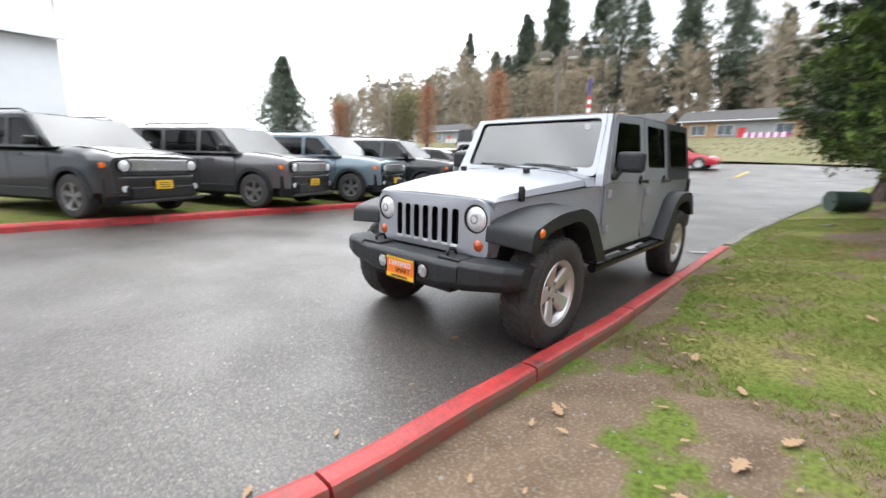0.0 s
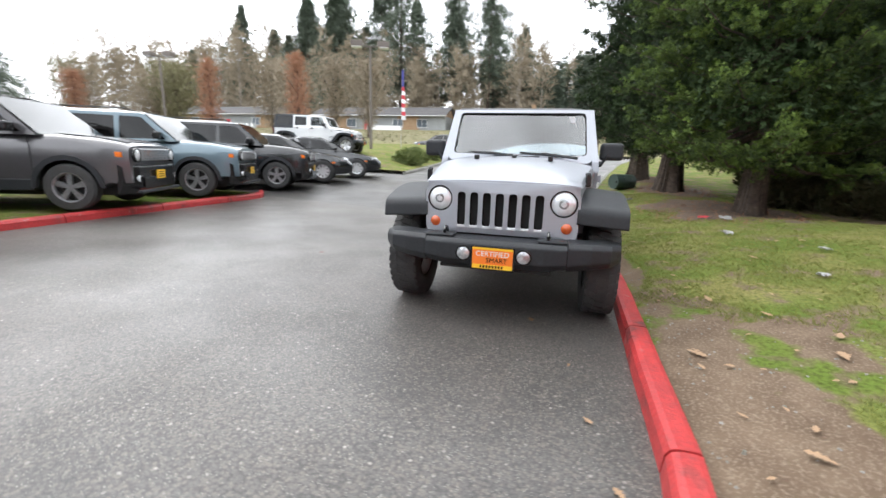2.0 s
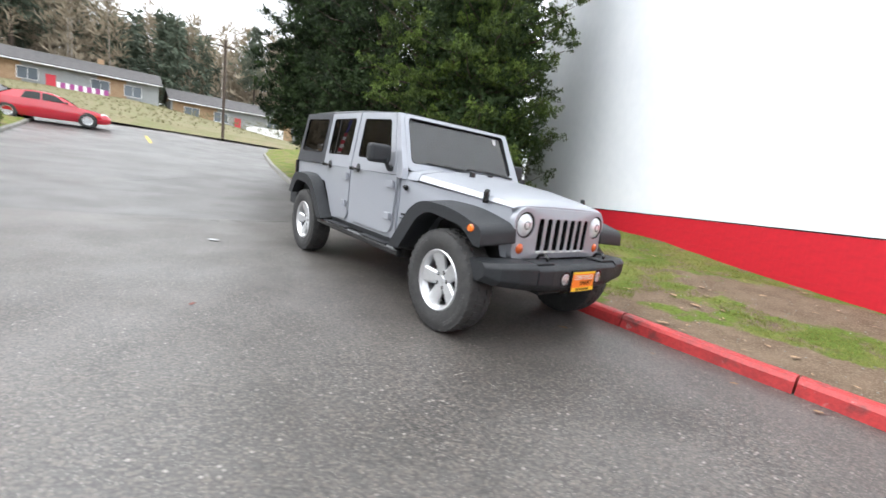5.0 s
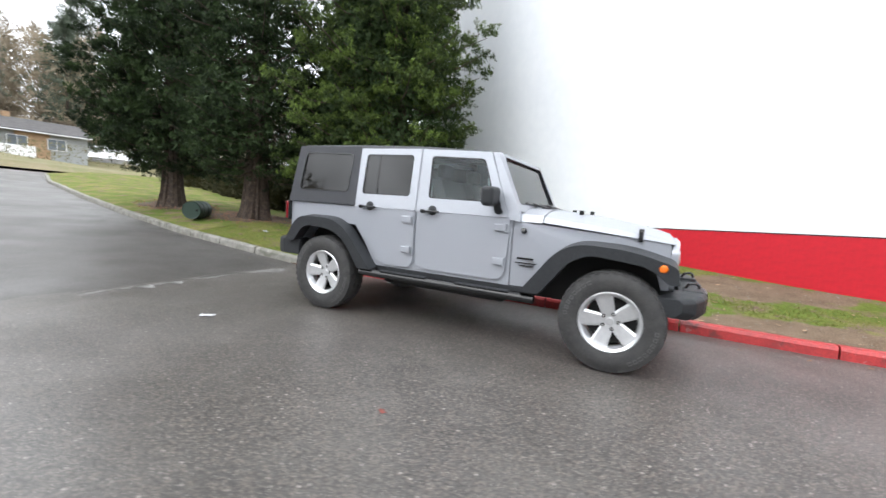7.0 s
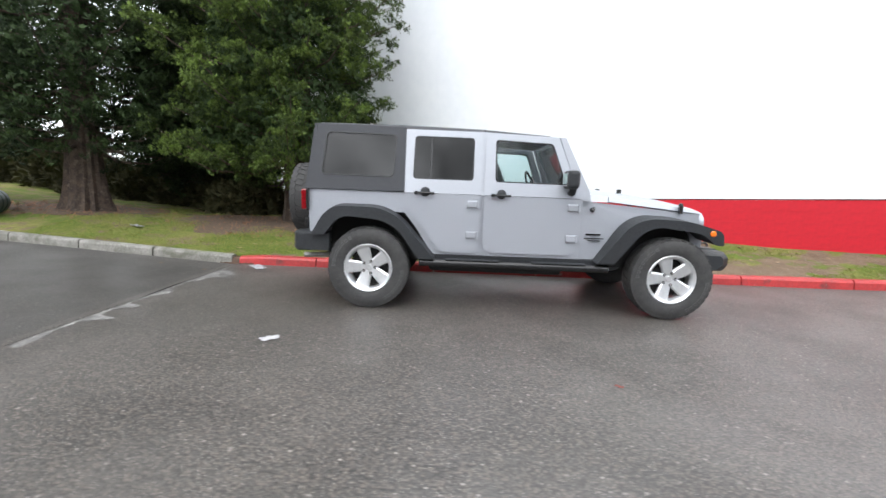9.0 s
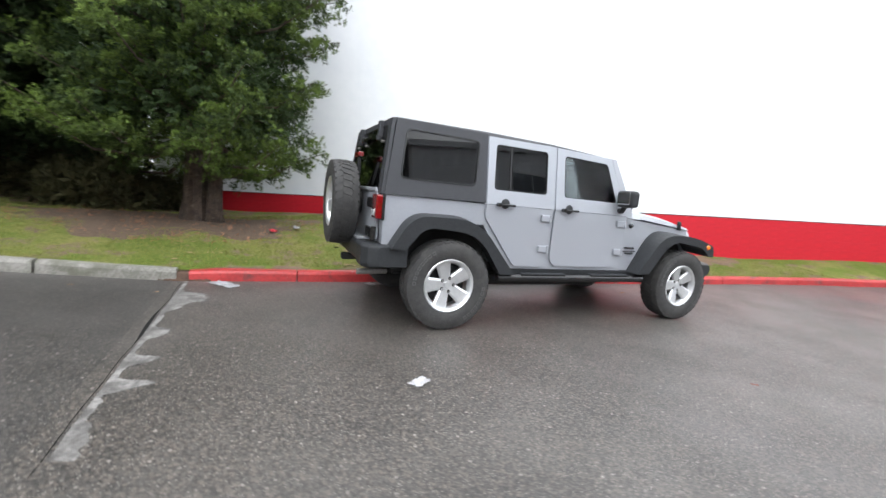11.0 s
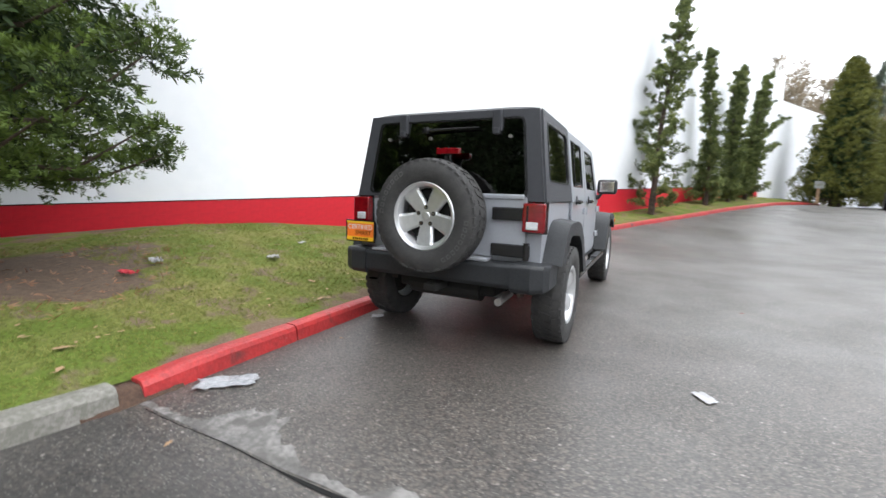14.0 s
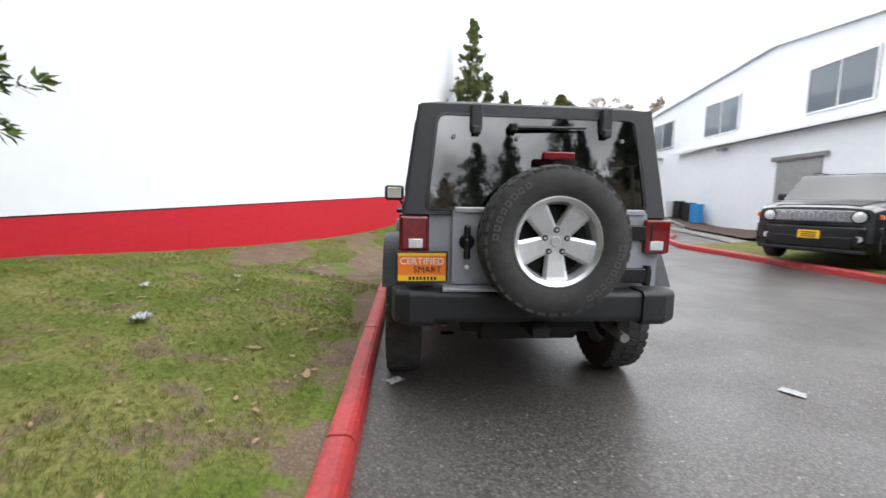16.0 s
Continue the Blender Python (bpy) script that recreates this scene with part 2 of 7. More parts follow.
M = dict(
    silver=material("silver_paint", (0.325, 0.342, 0.378), 0.40, 0.32, coat=0.3, var=(0.375, 0.392, 0.428), scale=160),
    white=material("white_paint", (0.75, 0.76, 0.77), 0.3, coat=0.6),
    black_paint=material("black_paint", (0.012, 0.013, 0.015), 0.2, coat=0.7),
    grey_paint=material("granite_paint", (0.085, 0.082, 0.086), 0.3, 0.5, coat=0.8, var=(0.10, 0.095, 0.10), scale=60),
    dark_paint=material("charcoal_paint", (0.026, 0.028, 0.031), 0.28, 0.35, coat=0.8, var=(0.032, 0.034, 0.037), scale=60),
    blue_paint=material("slate_blue_paint", (0.115, 0.165, 0.195), 0.3, 0.45, coat=0.8, var=(0.13, 0.18, 0.21), scale=60),
    red_paint=material("red_car_paint", (0.42, 0.015, 0.03), 0.25, coat=0.7),
    plastic=material("black_plastic", (0.017, 0.019, 0.022), 0.52, spec=0.35, var=(0.026, 0.028, 0.031), scale=60, bump=0.15, bump_scale=300),
    hardtop=material("hardtop_plastic", (0.034, 0.036, 0.042), 0.52, spec=0.38, var=(0.039, 0.041, 0.047), scale=30, bump=0.2, bump_scale=400),
    gloss=material("black_trim", (0.012, 0.012, 0.013), 0.25),
    dark=material("underbody", (0.012, 0.012, 0.012), 0.8),
    rubber=material("tyre_rubber", (0.033, 0.033, 0.034), 0.72, spec=0.35, var=(0.052, 0.051, 0.050), scale=14, bump=0.2, bump_scale=200),
    letter=material("tyre_lettering", (0.085, 0.085, 0.085), 0.6),
    alloy=material("alloy", (0.60, 0.61, 0.63), 0.36, 0.75, var=(0.68, 0.69, 0.70), scale=30),
    chrome=material("chrome", (0.8, 0.8, 0.82), 0.1, 1.0),
    red_lens=material("red_lens", (0.22, 0.004, 0.008), 0.12, coat=0.8, var=(0.12, 0.002, 0.004), scale=30),
    clear_lens=material("clear_lens", (0.62, 0.64, 0.66), 0.12, 0.3, coat=0.8, var=(0.85, 0.87, 0.9), scale=22),
    fog_glass=material("fog_lamp_glass", (0.30, 0.31, 0.32), 0.08, 0.6, coat=0.9, var=(0.75, 0.76, 0.78), scale=30),
    amber=material("amber_lens", (0.75, 0.16, 0.01), 0.2, coat=0.6),
    amber_dark=material("dark_amber_lens", (0.50, 0.09, 0.02), 0.2, coat=0.6),
    seat=material("seat_cloth", (0.05, 0.05, 0.052), 0.9, var=(0.07, 0.07, 0.07), scale=20),
    plate=material("dealer_plate_orange", (0.85, 0.20, 0.02), 0.5),
    yellow=material("plate_yellow", (0.85, 0.50, 0.02), 0.5),
    stain_orange=material("faded_orange", (0.26, 0.06, 0.045), 0.6, var=(0.07, 0.045, 0.038), scale=40),
    paper=material("paper", (0.44, 0.44, 0.45), 0.8, var=(0.33, 0.33, 0.34), scale=20),
    film=material("plastic_film", (0.20, 0.21, 0.22), 0.4, var=(0.33, 0.34, 0.36), scale=25),
    glass=glass_material("clear_glass", (0.86, 0.92, 0.92)),
    shield=glass_material("windscreen_glass", (0.70, 0.80, 0.84), 0.02, 2.2),
    wet_shield=glass_material("wet_windscreen", (0.4, 0.44, 0.46), 0.05, 2.3),
    dark_alloy=material("dark_alloy", (0.22, 0.22, 0.23), 0.4, 0.7, var=(0.34, 0.34, 0.35), scale=30),
    privacy=glass_material("privacy_glass", (0.09, 0.095, 0.10), 0.015, 1.5),
    hatch=glass_material("hatch_glass", (0.09, 0.095, 0.10), 0.015, 2.5),
    house_glass=material("window_pane", (0.10, 0.12, 0.14), 0.08),
    litter=material("needle_litter", (0.13, 0.088, 0.058), 0.95, var=(0.07, 0.047, 0.033), scale=22, bump=0.9, bump_scale=70),
    bank=material("winter_bank", (0.105, 0.110, 0.036), 0.95, var=(0.165, 0.135, 0.075), scale=0.6, bump=0.4, bump_scale=3),
    asphalt=asphalt_material("asphalt_new", (0.025, 0.0228, 0.0205), (0.045, 0.041, 0.037), (0.30, 0.275, 0.25), 0.30, 0.52),
    asphalt_old=asphalt_material("asphalt_old", (0.016, 0.0145, 0.0135), (0.031, 0.029, 0.027), (0.28, 0.26, 0.24), 0.34, 0.56),
    lawn=lawn_material(),
    concrete=material("concrete", (0.25, 0.24, 0.222), 0.8, var=(0.14, 0.138, 0.118), scale=6, bump=0.4, bump_scale=60),
    worn=material("worn_seam_concrete", (0.24, 0.233, 0.222), 0.6, var=(0.12, 0.116, 0.112), scale=5, bump=0.3, bump_scale=80),
    kerb_red=material("red_kerb_paint", (0.44, 0.036, 0.036), 0.45, var=(0.30, 0.026, 0.028), scale=5, bump=0.5, bump_scale=45),
    kerb_dirty=material("bare_kerb_side", (0.16, 0.13, 0.10), 0.85, var=(0.28, 0.08, 0.06), scale=7),
    wall_white=material("white_wall_paint", (0.80, 0.82, 0.85), 0.6, var=(0.76, 0.785, 0.82), scale=0.6, bump=0.08, bump_scale=30),
    wall_red=material("red_block_paint", (0.53, 0.013, 0.026), 0.6, spec=0.3, var=(0.45, 0.012, 0.024), scale=2.0, bump=0.3, bump_scale=60),
    bark=material("bark", (0.085, 0.060, 0.045), 0.95, var=(0.030, 0.022, 0.018), scale=9, bump=1.0, bump_scale=18),
    soil=material("soil_mulch", (0.085, 0.050, 0.033), 0.95, var=(0.05, 0.030, 0.022), scale=9, bump=0.8, bump_scale=50),
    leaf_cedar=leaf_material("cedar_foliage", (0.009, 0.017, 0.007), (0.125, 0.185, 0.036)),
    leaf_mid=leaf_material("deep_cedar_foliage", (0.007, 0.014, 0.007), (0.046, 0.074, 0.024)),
    leaf_olivebrown=leaf_material("olive_twigs", (0.10, 0.095, 0.045), (0.20, 0.185, 0.10)),
    pale_bark=material("pale_bark", (0.30, 0.27, 0.23), 0.9, var=(0.20, 0.17, 0.14), scale=2),
    # inner foliage tone, darkened to carry the shade inside the crowns
    leaf_shade=leaf_material("shaded_inner_foliage", (0.014, 0.026, 0.012), (0.045, 0.075, 0.022)),
    leaf_juniper=leaf_material("juniper_foliage", (0.045, 0.066, 0.026), (0.240, 0.280, 0.095)),
    leaf_olive=leaf_material("arborvitae_foliage", (0.070, 0.082, 0.016), (0.170, 0.170, 0.040)),
    # fir green lightened and greyed: distance haze put into the colour
    leaf_fir=leaf_material("hazed_fir_foliage", (0.050, 0.068, 0.050), (0.130, 0.156, 0.112)),
    leaf_brown=leaf_material("bare_twigs", (0.169, 0.139, 0.097), (0.331, 0.277, 0.203)),
    leaf_rust=leaf_material("rust_leaves", (0.23, 0.11, 0.065), (0.38, 0.20, 0.12)),
    leaf_hedge=leaf_material("hedge_foliage", (0.025, 0.032, 0.012), (0.085, 0.075, 0.035)),
    blade=leaf_material("grass_blades", (0.105, 0.152, 0.026), (0.27, 0.265, 0.085)),
    fallen=leaf_material("fallen_oak_leaf", (0.30, 0.19, 0.11), (0.52, 0.41, 0.29)),
    roof_dark=material("dark_shingles", (0.06, 0.058, 0.06), 0.9, var=(0.09, 0.085, 0.085), scale=1.5),
    brick=material("tan_brick", (0.36, 0.245, 0.15), 0.9, var=(0.28, 0.18, 0.105), scale=2),
    siding=material("grey_siding", (0.26, 0.27, 0.27), 0.8, var=(0.31, 0.32, 0.32), scale=1),
    purple=material("purple_cloth", (0.30, 0.06, 0.22), 0.8),
    metal=material("galvanised_metal", (0.30, 0.29, 0.28), 0.5, 0.6, var=(0.22, 0.21, 0.20), scale=8),
    pole=material("brown_pole", (0.12, 0.10, 0.085), 0.6),
    drum_green=material("dark_green_plastic", (0.015, 0.035, 0.025), 0.5),
    barrel_blue=material("blue_plastic", (0.02, 0.22, 0.50), 0.45),
    cone=material("orange_cone", (0.85, 0.16, 0.03), 0.6),
    flag_red=material("flag_red", (0.55, 0.05, 0.07), 0.8),
    flag_blue=material("flag_blue", (0.06, 0.06, 0.22), 0.8),
    flag_white=material("flag_white", (0.75, 0.75, 0.76), 0.8),
    road_yellow=material("road_marking_yellow", (0.62, 0.42, 0.05), 0.7, var=(0.40, 0.30, 0.08), scale=6),
    tar=material("tar_seal", (0.012, 0.012, 0.012), 0.85, spec=0.2),
)


def soiled(key, col, scale, lo, hi, amount=0.9):
    """Adds irregular scuffs, dirt or moss of another colour to a material."""
    nt = M[key].node_tree
    b = nt.nodes["Principled BSDF"]
    src = b.inputs["Base Color"].links[0].from_socket
    t, n, r, x = (nt.nodes.new("ShaderNode" + k) for k in ("TexCoord", "TexNoise", "MapRange", "Mix"))
    n.inputs["Scale"].default_value, n.inputs["Detail"].default_value = scale, 9.0
    r.inputs["From Min"].default_value, r.inputs["From Max"].default_value, r.inputs["To Max"].default_value = lo, hi, amount
    x.data_type = "RGBA"
    x.inputs["B"].default_value = (*col, 1)
    nt.links.new(t.outputs["Object"], n.inputs["Vector"])
    nt.links.new(n.outputs["Fac"], r.inputs["Value"])
    nt.links.new(r.outputs["Result"], x.inputs["Factor"])
    nt.links.new(src, x.inputs["A"])
    nt.links.new(x.outputs["Result"], b.inputs["Base Color"])


soiled("kerb_red", (0.055, 0.035, 0.033), 4.0, 0.58, 0.70)
soiled("kerb_red", (0.30, 0.24, 0.22), 11.0, 0.66, 0.74, 0.7)
soiled("concrete", (0.085, 0.085, 0.06), 5.0, 0.52, 0.68, 0.8)
soiled("worn", (0.075, 0.071, 0.067), 6.0, 0.46, 0.62, 0.85)
soiled("bark", (0.16, 0.13, 0.10), 14.0, 0.58, 0.72, 0.7)
soiled("wall_red", (0.40, 0.03, 0.04), 1.2, 0.55, 0.75, 0.5)

# ---- building blocks ----
def finish(name, bm, mat, smooth=False):
    me = bpy.data.meshes.new(name)
    bmesh.ops.recalc_face_normals(bm, faces=bm.faces)
    bm.to_mesh(me)
    bm.free()
    me.materials.append(M[mat] if isinstance(mat, str) else mat)
    if smooth:
        for p in me.polygons:
            p.use_smooth = True
        me.set_sharp_from_angle(angle=radians(38))
    return me


def part(name, bm, mat, parent, label="", smooth=False):
    ob = new(name, finish(name, bm, mat, smooth))
    ob.parent = parent
    if label:
        ob["label"] = label
    return ob


def thing(name, label, category, m=None, group="", kind=""):
    ob = new(name)
    if m is not None:
        ob.matrix_world = m
    return tagged(ob, label, category, group, kind)


def cuboid(x0, x1, y0, y1, z0, z1, bevel=0.0, bm=None, seg=2):
    bm = bm or bmesh.new()
    r = bmesh.ops.create_cube(bm, size=1)
    vs = r["verts"]
    for v in vs:
        v.co = Vector(((x0 + x1) / 2 + v.co.x * (x1 - x0), (y0 + y1) / 2 + v.co.y * (y1 - y0), (z0 + z1) / 2 + v.co.z * (z1 - z0)))
    if bevel:
        es = {e for v in vs for e in v.link_edges}
        bmesh.ops.bevel(bm, geom=list(es), offset=bevel, segments=seg, affect="EDGES", profile=0.5)
    return bm


def tube(a, b, r0, r1=None, n=12, bm=None):
    """A (tapered) round bar from a to b."""
    bm = bm or bmesh.new()
    a, b = Vector(a), Vector(b)
    r1 = r0 if r1 is None else r1
    q = (b - a).to_track_quat("Z", "Y")
    rings = [[bm.verts.new(c + q @ Vector((r * math.cos(k * 2 * math.pi / n), r * math.sin(k * 2 * math.pi / n), 0))) for k in range(n)] for c, r in ((a, r0), (b, r1))]
    for k in range(n):
        bm.faces.new((rings[0][k], rings[0][(k + 1) % n], rings[1][(k + 1) % n], rings[1][k]))
    bm.faces.new(rings[0][::-1])
    bm.faces.new(rings[1])
    return bm


def loft(rings, bm=None, caps=True):
    """A skin over rings of points, all of the same count."""
    bm = bm or bmesh.new()
    vs = [[bm.verts.new(p) for p in r] for r in rings]
    n = len(vs[0])
    for a, b in zip(vs, vs[1:]):
        for k in range(n):
            bm.faces.new((a[k], a[(k + 1) % n], b[(k + 1) % n], b[k]))
    if caps:
        bm.faces.new(vs[0][::-1])
        bm.faces.new(vs[-1])
    return bm


def revolve(profile, axis="y", centre=(0, 0, 0), n=32, bm=None):
    """Spins (radius, along) pairs about an axis."""
    bm = bm or bmesh.new()
    c = Vector(centre)
    rings = []
    for r, h in profile:
        ring = []
        for k in range(n):
            u, v = r * math.cos(2 * math.pi * k / n), r * math.sin(2 * math.pi * k / n)
            ring.append(bm.verts.new(c + Vector({"x": (h, u, v), "y": (u, h, v), "z": (u, v, h)}[axis])))
        rings.append(ring)
    for a, b in zip(rings, rings[1:]):
        for k in range(n):
            bm.faces.new((a[k], a[(k + 1) % n], b[(k + 1) % n], b[k]))
    return bm


def rounded(pts, r, n=4):
    """A polygon of 2D corners, with its corners rounded to radius r."""
    out = []
    for k, p in enumerate(pts):
        p, a, b = Vector(p), Vector(pts[k - 1]), Vector(pts[(k + 1) % len(pts)])
        rr = r[k] if isinstance(r, (list, tuple)) else r
        if rr <= 0:
            out.append(tuple(p))
            continue
        da, db = (a - p), (b - p)
        rr = min(rr, da.length * 0.45, db.length * 0.45)
        s, e = p + da.normalized() * rr, p + db.normalized() * rr
        for i in range(n + 1):
            t = i / n
            out.append(tuple((1 - t) ** 2 * s + 2 * t * (1 - t) * p + t * t * e))
    return out


def plate(outer, holes, to3d, depth, bm=None):
    """A sheet with holes: 2D outlines laid into space by to3d(u, v, d), d running from 0 to depth."""
    bm = bm or bmesh.new()
    loops = []
    edges = []
    for pts in [outer, *holes]:
        vs = [bm.verts.new((u, v, 0)) for u, v in pts]
        loops.append(vs)
        edges += [bm.edges.new((vs[k], vs[(k + 1) % len(vs)])) for k in range(len(vs))]
    if holes:
        faces = [g for g in bmesh.ops.triangle_fill(bm, edges=edges, use_beauty=True)["geom"] if isinstance(g, bmesh.types.BMFace)]
    else:
        faces = [bm.faces.new(loops[0])]
    top = {v: bm.verts.new((v.co.x, v.co.y, 1)) for lp in loops for v in lp}
    for f in faces:
        bm.faces.new([top[v] for v in reversed(f.verts)])
    for lp in loops:
        for k in range(len(lp)):
            a, b = lp[k], lp[(k + 1) % len(lp)]
            bm.faces.new((a, b, top[b], top[a]))
    for v in [*top.keys(), *top.values()]:
        v.co = Vector(to3d(v.co.x, v.co.y, depth if v.co.z > 0.5 else 0.0))
    return bm


# ---- ground ----
ROAD_X = (-400, -110, -72, -34, -28, -22, -16, -11.5, -8, -5.3, -3.7, 3, 5, 7, 9.5, 12, 16, 20, 25, 40, 400)
ROAD_Z = (10.2, 9.2, 5.6, 1.9, 1.55, 1.02, 0.62, 0.35, 0.17, 0.075, 0, 0, 0.06, 0.15, 0.31, 0.47, 0.74, 0.9, 1.0, 1.2, 1.2)
KERB_X = (-30, -27, -22, -16, -11.5, -7.75, -5.3, -3.7, 1, 3.4, 5.1, 7, 9.5, 12, 15.8, 20, 25, 28)
KERB_Y = (9.0, 5.6, 4.0, 2.75, 1.95, 1.38, 1.10, 1.0, 0.98, 0.88, 0.66, 0.22, -0.85, -2.0, -4.1, -6.4, -8.8, -10.4)


def kerb_y(x):
    return float(np.interp(x, KERB_X, KERB_Y))


def road_z(x, y):
    z = float(np.interp(x, ROAD_X, ROAD_Z))
    if x > 3:
        z = max(0.0, z - 0.05 * max(0.0, kerb_y(min(x, 28)) - y)) if x < 45 else z
    if x < -20 and y > 0:
        z -= 0.115 * min(y, 24.0) * min(1.0, (-20 - x) / 45)
    if -14 < x < 30 and y < -2.5:
        z += 0.042 * min(-2.5 - y, 6.0) * min(1.0, (x + 14) / 8) * min(1.0, (30 - x) / 10)
    return z


def lawn_z(x, y):
    d = max(0.0, y - kerb_y(x) - 0.12)
    bump = 0.03 * noise.noise((x * 0.7, y * 0.7, 0)) + 0.012 * noise.noise((x * 2.3, y * 2.3, 4))
    low = float(np.interp(x, (-1.2, 1.0, 6.0, 9.0), (0.10, 0.03, 0.03, 0.10)))
    return road_z(x, kerb_y(x)) + low + min(0.13 * d, float(np.interp(x, (-5.0, -3.3, -1.2, 1.0), (0.20, 0.25, 0.42, 0.53)))) + bump * min(1.0, d / 0.4)


SOIL = ((2.9, 3.0, 1.9, 0.75, 0.95), (3.0, 1.35, 2.6, 0.55, 1.0), (5.6, 1.9, 2.2, 0.7, 0.7), (2.2, 2.0, 1.3, 0.7, 0.6), (-4.2, 3.7, 2.6, 1.5, 1.0), (-8.8, 4.0, 2.2, 1.3, 0.7), (0.2, 1.2, 1.8, 0.22, 0.75), (-1.6, 1.22, 1.2, 0.22, 0.5), (1.0, 3.4, 1.6, 0.6, 0.35), (-2.6, 1.2, 1.3, 0.18, 0.6), (-1.5, 6.0, 4.0, 1.6, 0.4), (-5.5, 6.0, 3.0, 1.6, 0.9))


def soil_at(x, y):
    """How bare the lawn is: trodden along the kerb, mulched under the trees."""
    v = 0.27
    for cx, cy, rx, ry, k in SOIL:
        v = max(v, k * (1.25 - math.hypot((x - cx) / rx, (y - cy) / ry)))
    return min(1.0, v)


def sheet(name, xs, ys, zfun, mat, label, category, keep=None, thick=0.0):
    """A height-field sheet over the grid xs by ys; ys may be a function of x."""
    rows = []
    verts, faces = [], []
    for x in xs:
        yy = ys(x) if callable(ys) else ys
        rows.append(range(len(verts), len(verts) + len(yy)))
        verts += [(x, y, zfun(x, y)) for y in yy]
    for a, b in zip(rows, rows[1:]):
        for k in range(len(a) - 1):
            faces.append((a[k], b[k], b[k + 1], a[k + 1]))
    me = bpy.data.meshes.new(name)
    me.from_pydata(verts, [], faces)
    me.materials.append(M[mat])
    if mat == "lawn":
        at = me.attributes.new("soil", "FLOAT", "POINT")
        at.data.foreach_set("value", [soil_at(v[0], v[1]) for v in verts])
    for p in me.polygons:
        p.use_smooth = True
    return tagged(new(name, me), label, category, kind="structure")


def steps(a, b, n):
    return [a + (b - a) * k / n for k in range(n + 1)]


far = [-1500, -800, -400, -200, -150, -110, -90, -72, -60, -50, -45]
gx = far + steps(-40, 40, 100) + [50, 70, 100, 200, 400, 800, 1500]
gy = [-1500, -800, -400, -200, -120, -80, -60, -45] + steps(-40, 14, 68) + [18, 25, 35, 50, 80, 120, 200, 400, 800, 1500]
sheet("ground", gx, gy, lambda x, y: road_z(x, y) - (0.012 if x < -3.75 else 0), "asphalt", "wet grey asphalt driveway and lot reaching to the horizon", "ground")
# the older, darker surface beyond the joint
sheet("old_asphalt", steps(-27.5, -3.76, 48), lambda x: steps(-40, kerb_y(x) - 0.02, 46), lambda x, y: road_z(x, y) - 0.006, "asphalt_old", "older dark worn asphalt beyond the repair joint", "road")
# pale worn strip and open crack along the joint
bm = bmesh.new()
rng = random.Random(3)
left, right = [], []
WORN = ((0.30, 0.26, 0.36), (-0.02, 0.14, 0.12), (-0.66, 0.15, 0.15), (-1.15, 0.10, 0.24), (-1.52, 0.10, 0.20), (-2.3, 0.45, 0.09), (-3.5, 0.6, 0.07), (-5.1, 0.9, 0.06))
for y in steps(-9.0, 0.97, 330):
    big = sum(a * max(0.0, 1 - ((y - c) / r) ** 2) for c, r, a in WORN)
    w = 0.018 + big * (0.65 + 0.9 * abs(noise.noise((y * 9, 4, 0)))) + 0.03 * rng.random()
    left.append(bm.verts.new((-3.75 + 0.008 * noise.noise((y * 4, 0, 0)), y, 0.004)))
    right.append(bm.verts.new((-3.74 + w, y + 0.05 * noise.noise((y * 7, 8, 0)), 0.004)))
for k in range(330):
    bm.faces.new((left[k], right[k], right[k + 1], left[k + 1]))
tagged(part("joint_strip", bm, "worn", None), "pale worn concrete strip along the asphalt joint", "road", kind="structure")
bm = bmesh.new()
left, right = [], []
for y in steps(-6.5, 0.9, 70):
    c, w = -3.765 + 0.02 * noise.noise((y * 2, 5, 0)), 0.002 + 0.05 * max(0, noise.noise((y * 1.1, 9, 0)) - 0.12) + 0.006 * abs(noise.noise((y * 11, 1, 0))) + (0.016 * max(0.0, 1 - ((y + 0.48) / 0.40) ** 2))
    left.append(bm.verts.new((c - w, y, 0.005)))
    right.append(bm.verts.new((c + w * 0.5, y, 0.005)))
for k in range(70):
    bm.faces.new((left[k], right[k], right[k + 1], left[k + 1]))
tagged(part("joint_crack", bm, "tar", None), "dark open crack along the asphalt joint", "road", kind="structure")
# fine cracks in the asphalt
for pts in (((-7.5, -3.0), (-9.5, -1.2), (-10.5, 1.6)), ((-6.5, -9), (-8.2, -5.5), (-8.4, -2.5))):
    bm = bmesh.new()
    vs = []
    for (x0, y0), (x1, y1) in zip(pts, pts[1:]):
        for t in steps(0, 1, 10)[:-1]:
            x, y = x0 + (x1 - x0) * t, y0 + (y1 - y0) * t
            o = 0.05 * noise.noise((x * 3, y * 3, 1))
            z = road_z(x, y) + 0.003
            vs.append((bm.verts.new((x + o, y + o - 0.008, z)), bm.verts.new((x + o, y + o + 0.008, z))))
    for a, b in zip(vs, vs[1:]):
        bm.faces.new((a[0], b[0], b[1], a[1]))
    tagged(part("asphalt_crack", bm, "tar", None), "thin dark crack in the wet asphalt", "road", kind="structure")
# lawn between kerb and building, and on past the trees
sheet("lawn", steps(-30, 28, 232), lambda x: [kerb_y(x) + 0.10 + t * t * (12.5 - kerb_y(x)) for t in steps(0, 1, 34)], lawn_z, "lawn", "worn winter lawn with moss green and bare brown patches", "lawn")
